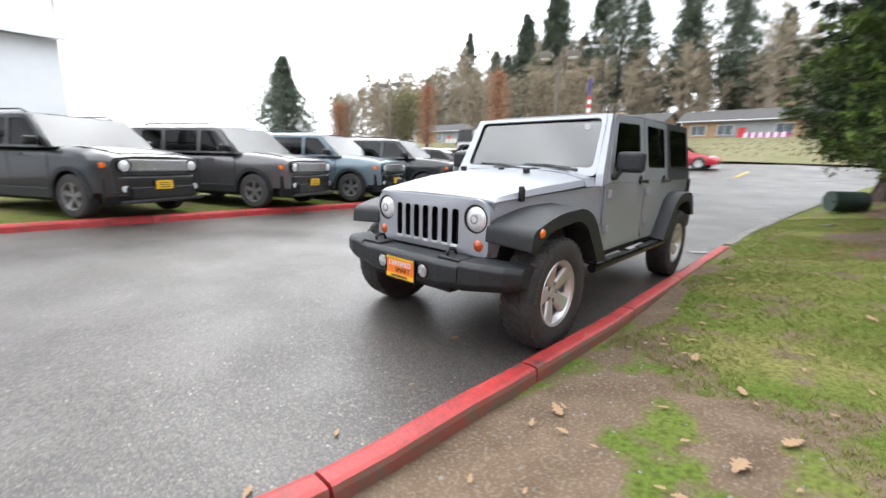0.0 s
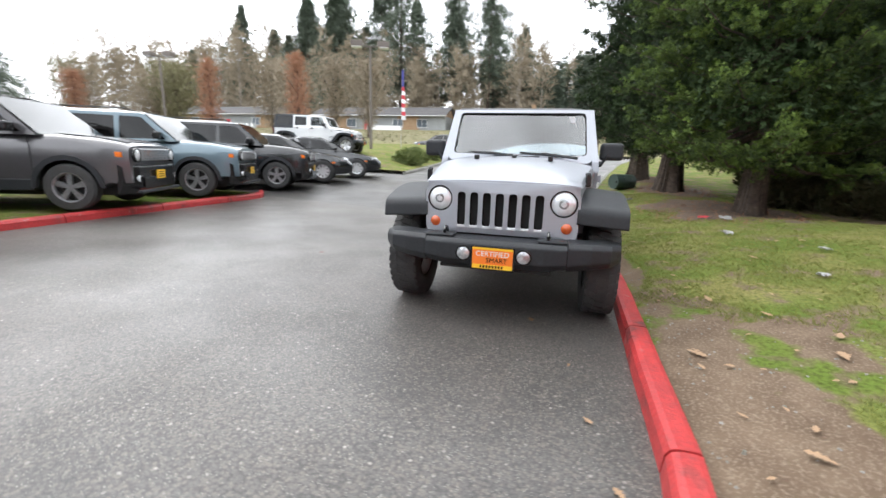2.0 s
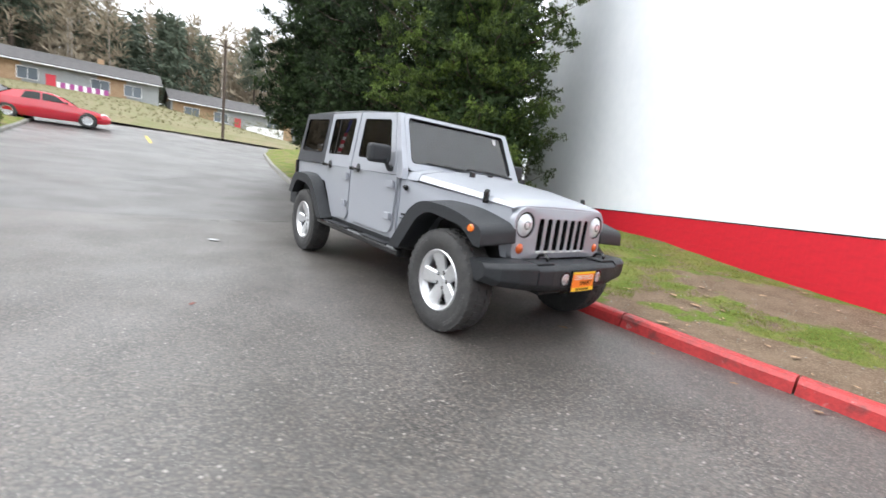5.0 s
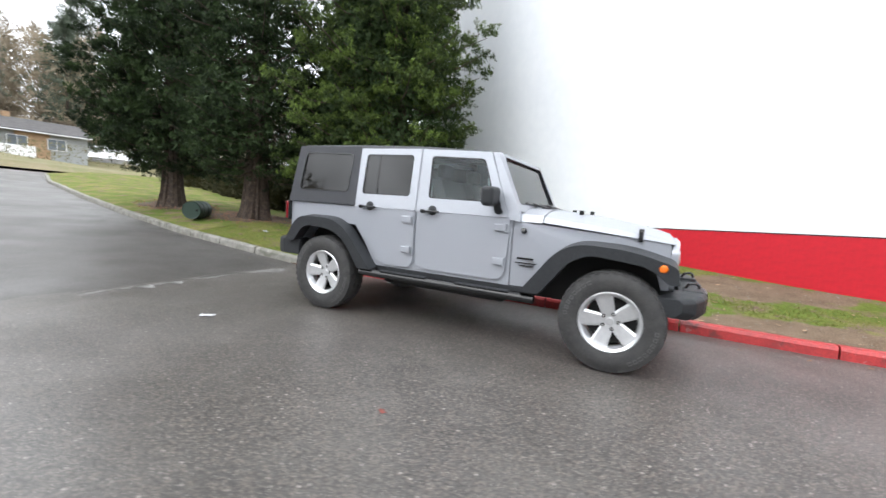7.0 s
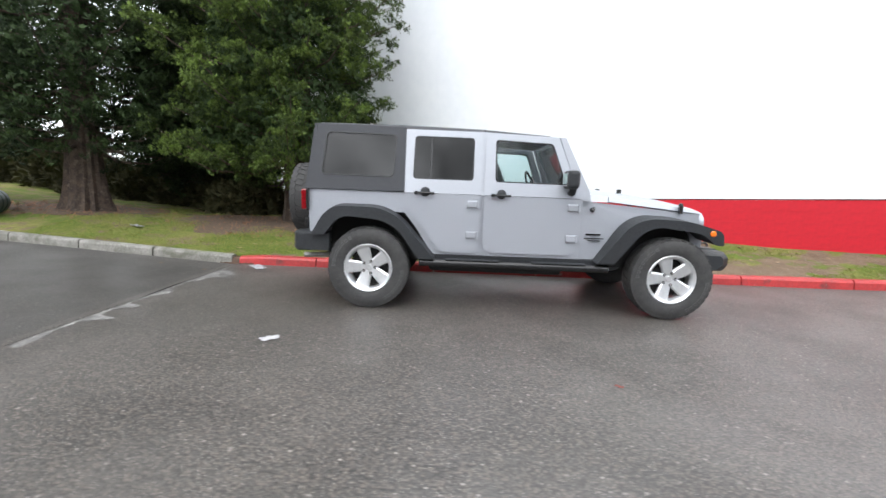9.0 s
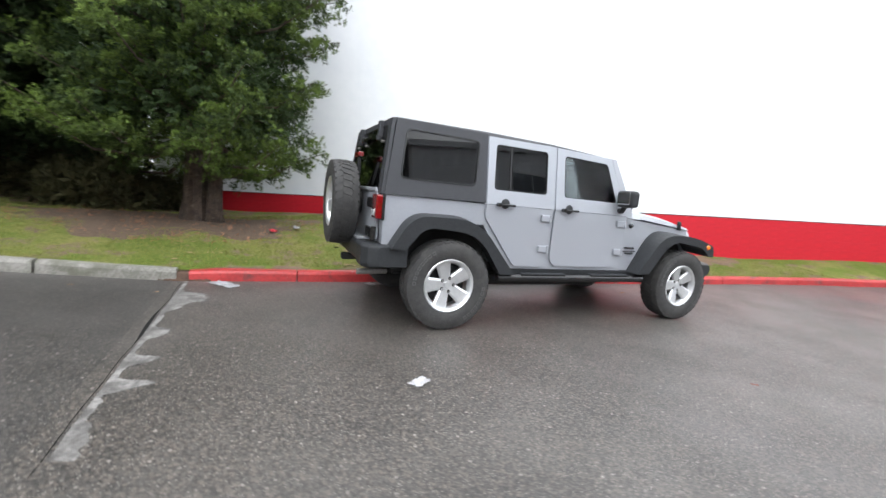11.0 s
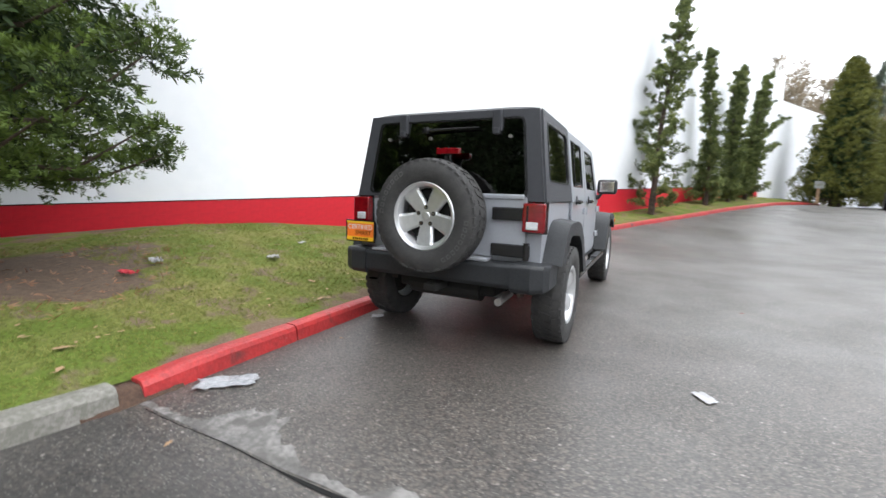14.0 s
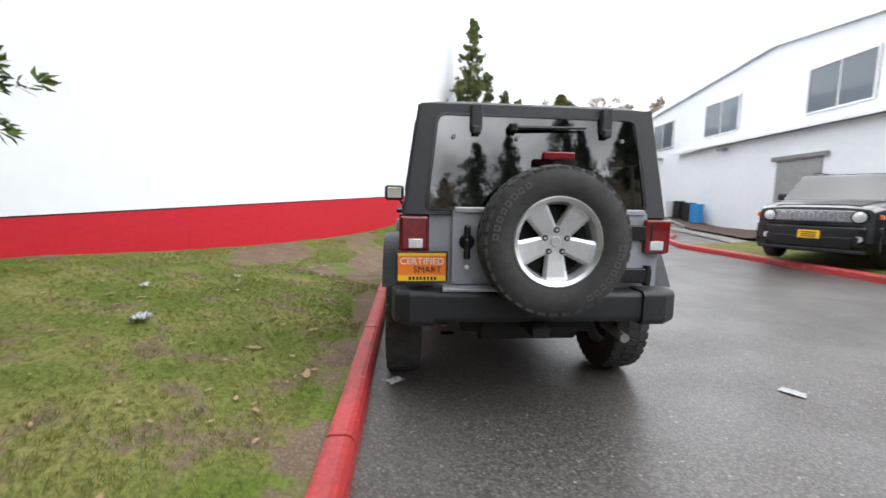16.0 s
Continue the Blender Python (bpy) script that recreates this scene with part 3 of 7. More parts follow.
# brown needle litter under the cedars
for k, (cx, cy, r) in enumerate(((-4.2, 3.7, 1.7), (-8.2, 3.7, 1.2), (-11.7, 3.6, 1.1))):
    bm = bmesh.new()
    hub = bm.verts.new((cx, cy, lawn_z(cx, cy) + 0.02))
    rings = []
    for q in (0.4, 0.7, 0.88, 1.0):
        ring = []
        for i in range(72):
            a = 2 * math.pi * i / 72
            rr = r * q * (1 + (0.35 * noise.noise((math.cos(a) * 2, math.sin(a) * 2, k)) + 0.16 * noise.noise((math.cos(a) * 9, math.sin(a) * 9, k))) * q)
            x, y = cx + rr * 1.25 * math.cos(a), cy + rr * 0.8 * math.sin(a)
            ring.append(bm.verts.new((x, y, lawn_z(x, y) + (0.016 if q < 1 else -0.01) + 0.006 * noise.noise((x * 12, y * 12, 0)))))
        rings.append(ring)
    for i in range(72):
        bm.faces.new((hub, rings[0][i], rings[0][(i + 1) % 72]))
        for p, q in zip(rings, rings[1:]):
            bm.faces.new((p[i], q[i], q[(i + 1) % 72], p[(i + 1) % 72]))
    tagged(part("needle_litter", bm, "litter", None, smooth=True), "brown needle litter on the ground under a cedar", "soil", kind="structure")
# bank up to the houses across the street
sheet("grass_bank", steps(-84, -31, 40), steps(-90, 70, 70), lambda x, y: road_z(x, y) + 0.12 + 0.1 * noise.noise((x * 0.3, y * 0.3, 0)) + (0.35 if x < -32.5 else 0), "bank", "dull grassy bank across the street in front of houses", "lawn")


# ---- kerbs ----
def kerb_piece(parent, x0, x1, mat, h=0.125, w=0.14, yfun=kerb_y, side=1, tip=False):
    """One cast length of kerb that follows its line and the road."""
    rings = []
    n = max(3, int((x1 - x0) / 0.25))
    for k, x in enumerate(steps(x0, x1, n)):
        y, z = yfun(x), road_z(x, yfun(x) - side * 0.1)
        hh = h + 0.006 * noise.noise((x * 1.7, 3, 0))
        if tip and k == 0:
            hh *= 0.86
        o = 0.006 * noise.noise((x * 2.1, 7, 0))
        rings.append([(x, y + side * (a + o), z + b) for a, b in ((-0.012, -0.05), (0.0, hh * 0.7), (0.018, hh * 0.93), (0.045, hh), (w - 0.03, hh), (w - 0.008, hh * 0.95), (w, hh * 0.75), (w, -0.05))])
    stone = part("kerb_stone", loft(rings), mat, parent, smooth=False)
    if mat == "kerb_red":
        stone.data.materials.append(M["kerb_dirty"])
        for p in stone.data.polygons:
            if p.normal.y * side > 0.7:
                p.material_index = 1
    return stone


kerb = thing("red_kerb", "red painted concrete kerb with worn paint and joints", "kerb", kind="structure")
joints = (-3.72, -2.6, -0.9, 0.55, 2.05, 3.38, 4.75, 6.4, 8.2, 10.1, 12.0, 14.1, 16.2, 18.4, 20.6, 22.8, 25.0, 27.5)
for a, b in zip(joints, joints[1:]):
    kerb_piece(kerb, a + 0.008, b - 0.008, "kerb_red", tip=a < -3.7)
kerb = thing("grey_kerb", "bare grey concrete kerb stones with moss between", "kerb", kind="structure")
lump = sheet("kerb_soil", steps(-4.0, -3.5, 20), lambda x: steps(kerb_y(x) - 0.03, kerb_y(x) + 0.3, 14), lambda x, y: -0.005 + 0.095 * min(1.0, max(0.0, (y - kerb_y(x) + 0.02) / 0.05)) + 0.02 * noise.noise((x * 16, y * 16, 2)), "soil", "mossy soil packed in the gap between kerbs", "soil")
xs = [-3.82 - 1.22 * k for k in range(20)]
for b, a in zip(xs, xs[1:]):
    kerb_piece(kerb, a + 0.012, b - 0.012, "concrete", h=0.12 + 0.01 * math.sin(a * 5))


def lot_kerb_y(x):
    return float(np.interp(x, (-3.9, -3.5, 5.6, 7.0, 8.4), (-6.5, -6.2, -6.2, -6.7, -7.9)))


kerb = thing("lot_kerb", "red painted kerb along the parked row", "kerb", kind="structure")
for a, b in zip(steps(-3.9, 8.4, 8), steps(-3.9, 8.4, 8)[1:]):
    kerb_piece(kerb, a + 0.008, b - 0.008, "kerb_red", yfun=lot_kerb_y, side=-1)
sheet("verge", steps(-3.8, 6.0, 40), lambda x: [lot_kerb_y(x) - 0.14 - 5.2 * t for t in steps(0, 1, 20)], lambda x, y: road_z(x, y) + 0.045 + 0.02 * noise.noise((x, y, 0)), "lawn", "strip of thin grass and soil under the parked cars", "lawn")
# yellow stroke where the drive meets the street
bm = cuboid(-24.5, -20.8, -1.45, -1.32, 0, 0.004)
for v in bm.verts:
    v.co.z += road_z(v.co.x, v.co.y) + 0.006
tagged(part("lane_stroke", bm, "road_yellow", None), "worn yellow painted line at the drive mouth", "road marking", kind="structure")

# ---- the long white hall with its red base ----
WALL = Matrix.Translation((-5.4, 7.74, 0.70)) @ Matrix.Rotation(radians(-25.64), 4, "Z") @ Matrix.Rotation(radians(-2.45), 4, "Y")
WL, RED = 35.4, 32.9
wall = thing("wall_white_hall", "long white painted building wall with a red base band", "building", WALL, kind="structure")
part("upper_wall", cuboid(0, WL, 0.0, 0.3, 0.0, 6.05), "wall_white", wall)
part("lower_core", cuboid(0, WL, 0.035, 0.3, -1.3, -0.004), "wall_white", wall)
part("coping", cuboid(-0.01, WL + 0.01, -0.004, 0.304, 6.052, 6.16), "wall_white", wall)
part("end_wall", cuboid(0.0, 0.3, 0.304, 16, -1.3, 6.05), "wall_white", wall)
part("end_wall", cuboid(WL - 0.3, WL, 0.304, 16, -1.3, 6.05), "wall_white", wall)
part("back_wall", cuboid(0.0, WL, 16.004, 16.3, -1.3, 6.05), "wall_white", wall)
part("roof", cuboid(-0.05, WL + 0.05, 0.36, 15.9, 5.80, 6.0), "roof_dark", wall)
part("wing_wall", cuboid(WL + 0.006, WL + 11.0, 0.004, 0.3, -1.6, 4.75), "wall_white", wall)
part("wing_coping", cuboid(WL + 0.012, WL + 11.05, -0.002, 0.304, 4.754, 4.86), "wall_white", wall)
part("wing_end", cuboid(WL + 10.7, WL + 11.0, 0.304, 12, -1.6, 4.75), "wall_white", wall)
part("wing_roof", cuboid(WL + 0.35, WL + 10.6, 0.36, 12, 4.55, 4.7), "roof_dark", wall)
part("drip_strip", cuboid(0, RED, -0.016, 0.0, -0.004, 0.012), "gloss", wall)
# the red base: painted block courses
blocks = thing("wall_red_base", "red painted concrete block base of the white wall", "building", WALL, kind="structure")
mat = "wall_red"
block = finish("block", cuboid(0.0002, 0.3998, 0.0, 0.03, 0.001, 0.199, 0.0014, seg=1), mat)
rest = bmesh.new()
courses = 6
for c in range(courses):
    for k in range(int(RED / 0.4)):
        x0 = k * 0.4 + (0.2 if c % 2 else 0.0)
        if x0 < 20.0:
            ob = new("block", block)
            ob.parent = blocks
            ob.matrix_local = Matrix.Translation((x0, -0.012, -0.2 * (c + 1) - 0.004))
        elif x0 < RED - 0.4:
            cuboid(x0 + 0.0002, x0 + 0.3998, -0.012, 0.018, -0.2 * (c + 1) - 0.0025, -0.2 * (c + 1) + 0.1945, bm=rest)
part("far_blocks", rest, mat, blocks)["kind"] = "stuff"
part("mortar", cuboid(0, RED - 0.2, -0.0105, 0.034, -1.25, -0.006), mat, blocks)
# ---- vehicles ----
def side_y(z):
    """Half width of the jeep's side: upright below the belt, leaning in above it."""
    return 0.775 if z <= 1.15 else 0.775 - 0.14 * (z - 1.15)


def on_side(s):
    return lambda x, z, d: (x, s * (side_y(z) + d), z)


def wheel(parent, c, s, R=0.402, axis="y", rim_r=0.236, w=0.245, lugs=True, name="wheel", spokes=5, turn=0.3):
    """An alloy wheel on a fat all-terrain tyre; s: the side it faces."""
    root = new(name)
    root.parent = parent
    root.matrix_local = Matrix.Translation(c) @ (Matrix.Rotation(0 if s > 0 else math.pi, 4, "Z") if axis == "y" else Matrix.Rotation(radians(90), 4, "Z"))
    h = w / 2
    prof = [(rim_r - 0.01, -h * 0.8), (rim_r + 0.02, -h * 0.96), (R * 0.78, -h * 1.0), (R * 0.93, -h * 0.93), (R * 0.985, -h * 0.78), (R * 0.985, h * 0.78), (R * 0.93, h * 0.93), (R * 0.80, h * 1.0), (rim_r + 0.03, h * 0.97), (rim_r + 0.008, h * 0.86), (rim_r - 0.01, h * 0.80)]
    tyre = part("tyre", revolve(prof, n=40), "rubber", root, smooth=True)
    if lugs:
        bm = bmesh.new()
        for k in range(36):
            for row, (y0, y1) in enumerate(((-h * 0.92, -h * 0.36), (-h * 0.30, h * 0.30), (h * 0.36, h * 0.92))):
                a = 2 * math.pi * (k + 0.5 * (row % 2)) / 36
                cb = bmesh.ops.create_cube(bm, size=1)["verts"]
                for v in cb:
                    r = R - 0.010 + v.co.z * 0.022
                    if row != 1 and abs(y0 + (v.co.y + 0.5) * (y1 - y0)) > h * 0.6:
                        r -= 0.012
                    ang = a + v.co.x * 0.115 + 0.05 * v.co.y * (1 if row < 2 else -1)
                    v.co = Vector((r * math.sin(ang), y0 + (v.co.y + 0.5) * (y1 - y0), r * math.cos(ang)))
        part("tread", bm, "rubber", tyre)["kind"] = "stuff"
        # raised outline lettering, as plain bars round the sidewall
        bm = bmesh.new()
        for base, n in ((0.55, 8), (0.55 + math.pi, 8)):
            for k in range(n):
                a = base + k * 0.135
                rim_, hole = ([bm.verts.new(((R * r) * math.sin(a + e), h * 1.0 + 0.001, (R * r) * math.cos(a + e))) for r, e in quad] for quad in (((0.80, -0.045), (0.875, -0.045), (0.875, 0.045), (0.80, 0.045)), ((0.815, -0.030), (0.860, -0.030), (0.860, 0.030), (0.815, 0.030))))
                for i in range(4):
                    bm.faces.new((rim_[i], rim_[(i + 1) % 4], hole[(i + 1) % 4], hole[i]))
        part("lettering", bm, "letter", tyre, "faint grey outlined bars of raised tyre lettering")["kind"] = "stuff"
    part("rim_barrel", revolve([(rim_r - 0.012, -h * 0.75), (rim_r - 0.03, -h * 0.3), (rim_r - 0.035, h * 0.4), (rim_r - 0.012, h * 0.66), (rim_r + 0.004, h * 0.84), (rim_r - 0.004, h * 0.90), (rim_r - 0.024, h * 0.80), (rim_r - 0.040, h * 0.45)], n=40), "alloy", root, smooth=True)
    part("brake_disc", revolve([(0.02, -0.02), (rim_r * 0.80, -0.02), (rim_r * 0.80, 0.0), (0.02, 0.0)], n=28), "dark", root)
    for k in range(spokes):
        a = 2 * math.pi * k / spokes + turn
        rings = []
        for r, hw, d0, d1 in ((0.040, 0.044, 0.030, 0.058), (0.10, 0.054, 0.034, 0.066), (rim_r * 0.78, 0.066, 0.055, 0.082), (rim_r * 0.985, 0.090, 0.060, 0.098)):
            ring = []
            for u, d in ((-hw, d0), (-hw, d1 - 0.010), (-hw * 0.72, d1), (hw * 0.72, d1), (hw, d1 - 0.010), (hw, d0)):
                ring.append((r * math.sin(a) + u * math.cos(a), d * (h / 0.1225), r * math.cos(a) - u * math.sin(a)))
            rings.append(ring)
        part("spoke", loft(rings), "alloy", root)
    hub = part("hub", revolve([(0.001, 0.060), (0.026, 0.060), (0.030, 0.056), (0.082, 0.058), (0.090, 0.050), (0.085, 0.02)], n=30), "alloy", root, smooth=True)
    for k in range(5):
        a = 2 * math.pi * (k + 0.5) / 5 + turn
        ca, sa = 0.062 * math.cos(a), 0.062 * math.sin(a)
        # near-black disc on the hub: a lug hole's shade done as colour
        part("lug_recess_shade", tube((sa, 0.050, ca), (sa, 0.0615, ca), 0.0155, 0.0155, 12), "dark", hub)
        part("lug_nut", tube((sa, 0.052, ca), (sa, 0.066, ca), 0.010, 0.008, 8), "chrome", hub)
    return root


def lettering(text, parent, m, size, mat):
    cu = bpy.data.curves.new("lettering", "FONT")
    cu.body, cu.size, cu.extrude, cu.align_x, cu.align_y = text, size, 0.0008, "CENTER", "CENTER"
    cu.materials.append(M[mat])
    ob = new("lettering", cu)
    ob.parent = parent
    ob.matrix_local = m
    return ob


def dealer_plate(parent, c, w, h, face, letters=True):
    """The orange dealer plate; face +1 looks forward (+x), -1 back."""
    x, y, z = c
    p = part("number_plate", cuboid(x - 0.006, x + 0.006, y - w / 2, y + w / 2, z - h / 2, z + h / 2, 0.003), "plate", parent, "orange and yellow paper dealer plate in a thin frame")
    f = 0.0075 * face
    for y0, y1, z0, z1 in ((-0.54, 0.54, 0.505, 0.57), (-0.54, 0.54, -0.57, -0.505), (-0.54, -0.503, -0.505, 0.505), (0.503, 0.54, -0.505, 0.505)):
        part("plate_frame", cuboid(x - 0.008, x + 0.008, y + w * y0, y + w * y1, z + h * z0, z + h * z1, 0.002), "gloss", p, "thin black plate frame")
    for z0, z1 in ((z + h * 0.40, z + h * 0.50), (z - h * 0.50, z - h * 0.30)):
        part("plate_band", cuboid(min(x + f, x + f * 1.2), max(x + f, x + f * 1.2), y - w * 0.5, y + w * 0.5, z0, z1), "yellow", p)
    if letters:
        turn = pose(0, 0, 0, 90, 0, 90 if face > 0 else -90)
        lettering("CERTIFIED", p, Matrix.Translation((x + f * 1.1, y, z + h * 0.20)) @ turn, h * 0.34, "white")
        lettering("SMART", p, Matrix.Translation((x + f * 1.1, y + (0.03 if face > 0 else -0.03), z - h * 0.10)) @ turn, h * 0.32, "gloss")
    for k in range(8):
        yy = y - w * 0.3 + w * 0.6 * k / 8
        part("plate_bar", cuboid(min(x + f * 1.2, x + f * 1.4), max(x + f * 1.2, x + f * 1.4), yy, yy + w * 0.045, z - h * 0.46, z - h * 0.34), "gloss", p)
    return p


def jeep(m, paint, label, hero=True, spare=True):
    root = thing("jeep", label, "car", m)
    dk = "plastic"
    # tub with wheel arches cut through
    tub = [(-2.08, 0.72), (-2.09, 1.15), (0.60, 1.135), (0.60, 0.55), (-0.86, 0.55), (-1.02, 0.80), (-1.14, 0.95), (-1.74, 0.96), (-1.90, 0.80), (-1.94, 0.72)]
    part("tub", plate(tub, [], lambda x, z, d: (x, d - 0.765, z), 1.53), paint, root)
    nose = [(0.604, 0.55), (0.604, 1.125), (1.84, 1.03), (1.85, 0.66), (1.80, 0.66), (1.74, 0.84), (1.60, 0.93), (1.20, 0.93), (1.02, 0.80), (0.88, 0.55)]

    def nose_y(x):
        return float(np.interp(x, (0.6, 1.0, 1.5, 1.86), (0.745, 0.70, 0.62, 0.565)))

    part("front_body", plate(nose, [], lambda x, z, d: (x, nose_y(x) * (2 * d - 1), z), 1.0), paint, root)
    # hood with crowned top and rolled edge
    rings = []
    for x in (0.86, 1.1, 1.35, 1.6, 1.76, 1.83, 1.865):
        w = nose_y(x) + 0.012
        zc = float(np.interp(x, (0.86, 1.35, 1.7, 1.83, 1.865), (1.245, 1.195, 1.135, 1.095, 1.06)))
        ze = float(np.interp(x, (0.86, 1.83, 1.865), (1.125, 1.035, 1.03)))
        ring = [(x, -w, ze)]
        for k in range(11):
            u = -1 + 2 * k / 10
            ring.append((x, u * w * 0.965, ze + (zc - ze) * (0.55 + 0.45 * (1 - u * u)) if abs(u) < 0.99 else ze + (zc - ze) * 0.40))
        ring.append((x, w, ze))
        rings.append(ring)
    part("hood", loft(rings), paint, root, smooth=True)
    cow = [[(x, y, z) for y, z in ((-0.735, 1.12), (-0.70, 1.185), (-0.45, 1.235), (0, 1.25), (0.45, 1.235), (0.70, 1.185), (0.735, 1.12))] for x in (0.60, 0.852)]
    part("cowl", loft(cow), paint, root)
    part("cowl_grille", cuboid(0.70, 0.80, -0.22, 0.22, 1.245, 1.256, 0.002), dk, root)
    # grille with seven slots
    outer = rounded([(-0.565, 0.66), (-0.575, 0.98), (-0.50, 1.045), (0.50, 1.045), (0.575, 0.98), (0.565, 0.66)], [0.05, 0.06, 0.08, 0.08, 0.06, 0.05], 5)
    holes = []
    for k in range(7):
        c = -0.288 + 0.096 * k
        holes.append(rounded([(c - 0.031, 0.715), (c + 0.031, 0.715), (c + 0.031, 0.97), (c - 0.031, 0.97)], 0.03, 4)[::-1])
    for s in (-1, 1):
        holes.append([(s * 0.457 + 0.098 * math.cos(a), 0.914 + 0.098 * math.sin(a)) for a in [2 * math.pi * k / 28 for k in range(28)]])
    part("grille", plate(outer, holes, lambda y, z, d: (1.845 + d + 0.02 * (1 - (y / 0.57) ** 2), y, z), 0.05), paint, root)
    part("radiator_screen", cuboid(1.8525, 1.858, -0.40, 0.40, 0.68, 1.0), "dark", root)
    for k in range(7):
        c = -0.288 + 0.096 * k
        rim = rounded([(c - 0.031, 0.715), (c + 0.031, 0.715), (c + 0.031, 0.97), (c - 0.031, 0.97)], 0.03, 4)
        inn = rounded([(c - 0.027, 0.719), (c + 0.027, 0.719), (c + 0.027, 0.966), (c - 0.027, 0.966)], 0.026, 4)
        part("slot_trim", plate(rim, [inn[::-1]], lambda y, z, d: (1.85 + d + 0.02 * (1 - (y / 0.57) ** 2), y, z), 0.04), "gloss", root)
        part("slot_foot", cuboid(1.905, 1.915, c - 0.030, c + 0.030, 0.700, 0.722, 0.004), "clear_lens", root)
    for s in (-1, 1):
        lamp = part("headlight", revolve([(0.001, 1.915), (0.04, 1.912), (0.07, 1.903), (0.086, 1.888), (0.088, 1.86)], "x", (0, s * 0.457, 0.914), 28), "clear_lens", root, "round clear headlight", True)
        part("bezel", revolve([(0.086, 1.86), (0.087, 1.895), (0.097, 1.897), (0.099, 1.86)], "x", (0, s * 0.457, 0.914), 28), "gloss", lamp, smooth=True)
        part("reflector", revolve([(0.02, 1.9165), (0.035, 1.914)], "x", (0, s * 0.457, 0.914), 20), "fog_glass", lamp)
        ind = part("turn_signal", revolve([(0.001, 1.917), (0.025, 1.913), (0.040, 1.900), (0.043, 1.87)], "x", (0, s * 0.487, 0.738), 20), "amber_dark", root, "round amber turn signal", True)
        part("signal_ring", revolve([(0.043, 1.87), (0.044, 1.898), (0.050, 1.896), (0.051, 1.87)], "x", (0, s * 0.487, 0.738), 20), "gloss", ind)
    # front bumper in three mouldings
    def bump_ring(y, x0, x1, z0, z1):
        return [(x, y, z) for x, z in rounded([(x0, z0), (x1 - 0.05, z0), (x1, z0 + 0.05), (x1, z1 - 0.03), (x1 - 0.03, z1), (x0, z1)], 0.012, 2)]
    bumper = part("front_bumper", loft([bump_ring(-0.50, 1.93, 2.13, 0.475, 0.655), bump_ring(-0.35, 1.93, 2.145, 0.455, 0.655), bump_ring(0.35, 1.93, 2.145, 0.455, 0.655), bump_ring(0.50, 1.93, 2.13, 0.475, 0.655)]), dk, root, "black textured plastic front bumper")
    for s in (-1, 1):
        part("bumper_end", loft([bump_ring(s * 0.504, 1.90, 2.125, 0.465, 0.668), bump_ring(s * 0.66, 1.87, 2.10, 0.485, 0.668), bump_ring(s * 0.79, 1.80, 2.04, 0.495, 0.660), bump_ring(s * 0.865, 1.74, 1.95, 0.515, 0.650)]), dk, bumper)
        part("bumper_step", cuboid(1.96, 2.10, min(s * 0.30, s * 0.50), max(s * 0.30, s * 0.50), 0.657, 0.675, 0.008), dk, bumper)
        hook = bmesh.new()
        pts = [(1.98, 0.672), (2.00, 0.712), (2.05, 0.722), (2.08, 0.70), (2.072, 0.682)]
        for a, b in zip(pts, pts[1:]):
            tube((a[0], s * 0.37, a[1]), (b[0], s * 0.37, b[1]), 0.011, n=8, bm=hook)
        part("tow_hook", hook, "gloss", bumper)
        fog = part("fog_lamp", revolve([(0.001, 2.158), (0.03, 2.155), (0.044, 2.148), (0.046, 2.13)], "x", (0, s * 0.212, 0.555), 20), "fog_glass", bumper, "round clear fog lamp", True)
        part("fog_ring", revolve([(0.046, 2.13), (0.048, 2.152), (0.058, 2.150), (0.060, 2.13)], "x", (0, s * 0.212, 0.555), 20), "gloss", fog)
    part("skid_lip", cuboid(1.90, 2.07, -0.40, 0.40, 0.425, 0.452, 0.008), "dark", bumper)
    dealer_plate(bumper, (2.156, 0.0, 0.535), 0.285, 0.15, 1)
    # fender flares
    for s in (-1, 1):
        fo = rounded([(0.74, 0.535), (1.07, 1.015), (1.58, 0.995), (1.90, 0.905), (1.915, 0.775), (1.845, 0.775), (1.70, 0.885), (1.28, 0.93), (1.13, 0.86), (0.905, 0.54)], [0, 0.24, 0.22, 0.07, 0.02, 0.02, 0.16, 0.16, 0.14, 0], 8)
        def fl(x, z, d, s=s):
            inner = nose_y(x) - 0.01
            return (x, s * (inner + (0.905 - inner) * d), z - (0.022 * d if z > 0.6 else 0))
        flare = part("front_flare", plate(fo, [], fl, 1.0), dk, root, "black plastic fender flare")
        ro = rounded([(-2.03, 0.735), (-1.86, 1.02), (-1.25, 1.02), (-0.83, 0.535), (-0.985, 0.535), (-1.24, 0.89), (-1.75, 0.93), (-1.90, 0.735)], [0, 0.24, 0.24, 0, 0, 0.20, 0.18, 0], 8)
        part("rear_flare", plate(ro, [], lambda x, z, d, s=s: (x, s * (0.76 + 0.145 * d), z - 0.02 * d), 1.0), dk, root, "black plastic fender flare")
        part("side_marker", revolve([(0.001, 0.920), (0.022, 0.917), (0.033, 0.90)], "y", (1.80, 0, 0.865), 16) if s > 0 else revolve([(0.001, -0.920), (0.022, -0.917), (0.033, -0.90)], "y", (1.80, 0, 0.865), 16), "amber", flare, "amber side marker")
        # inner wells
        part("wheel_well", cuboid(0.95, 1.80, min(s * 0.50, s * 0.56), max(s * 0.50, s * 0.56), 0.45, 0.94), "dark", root)
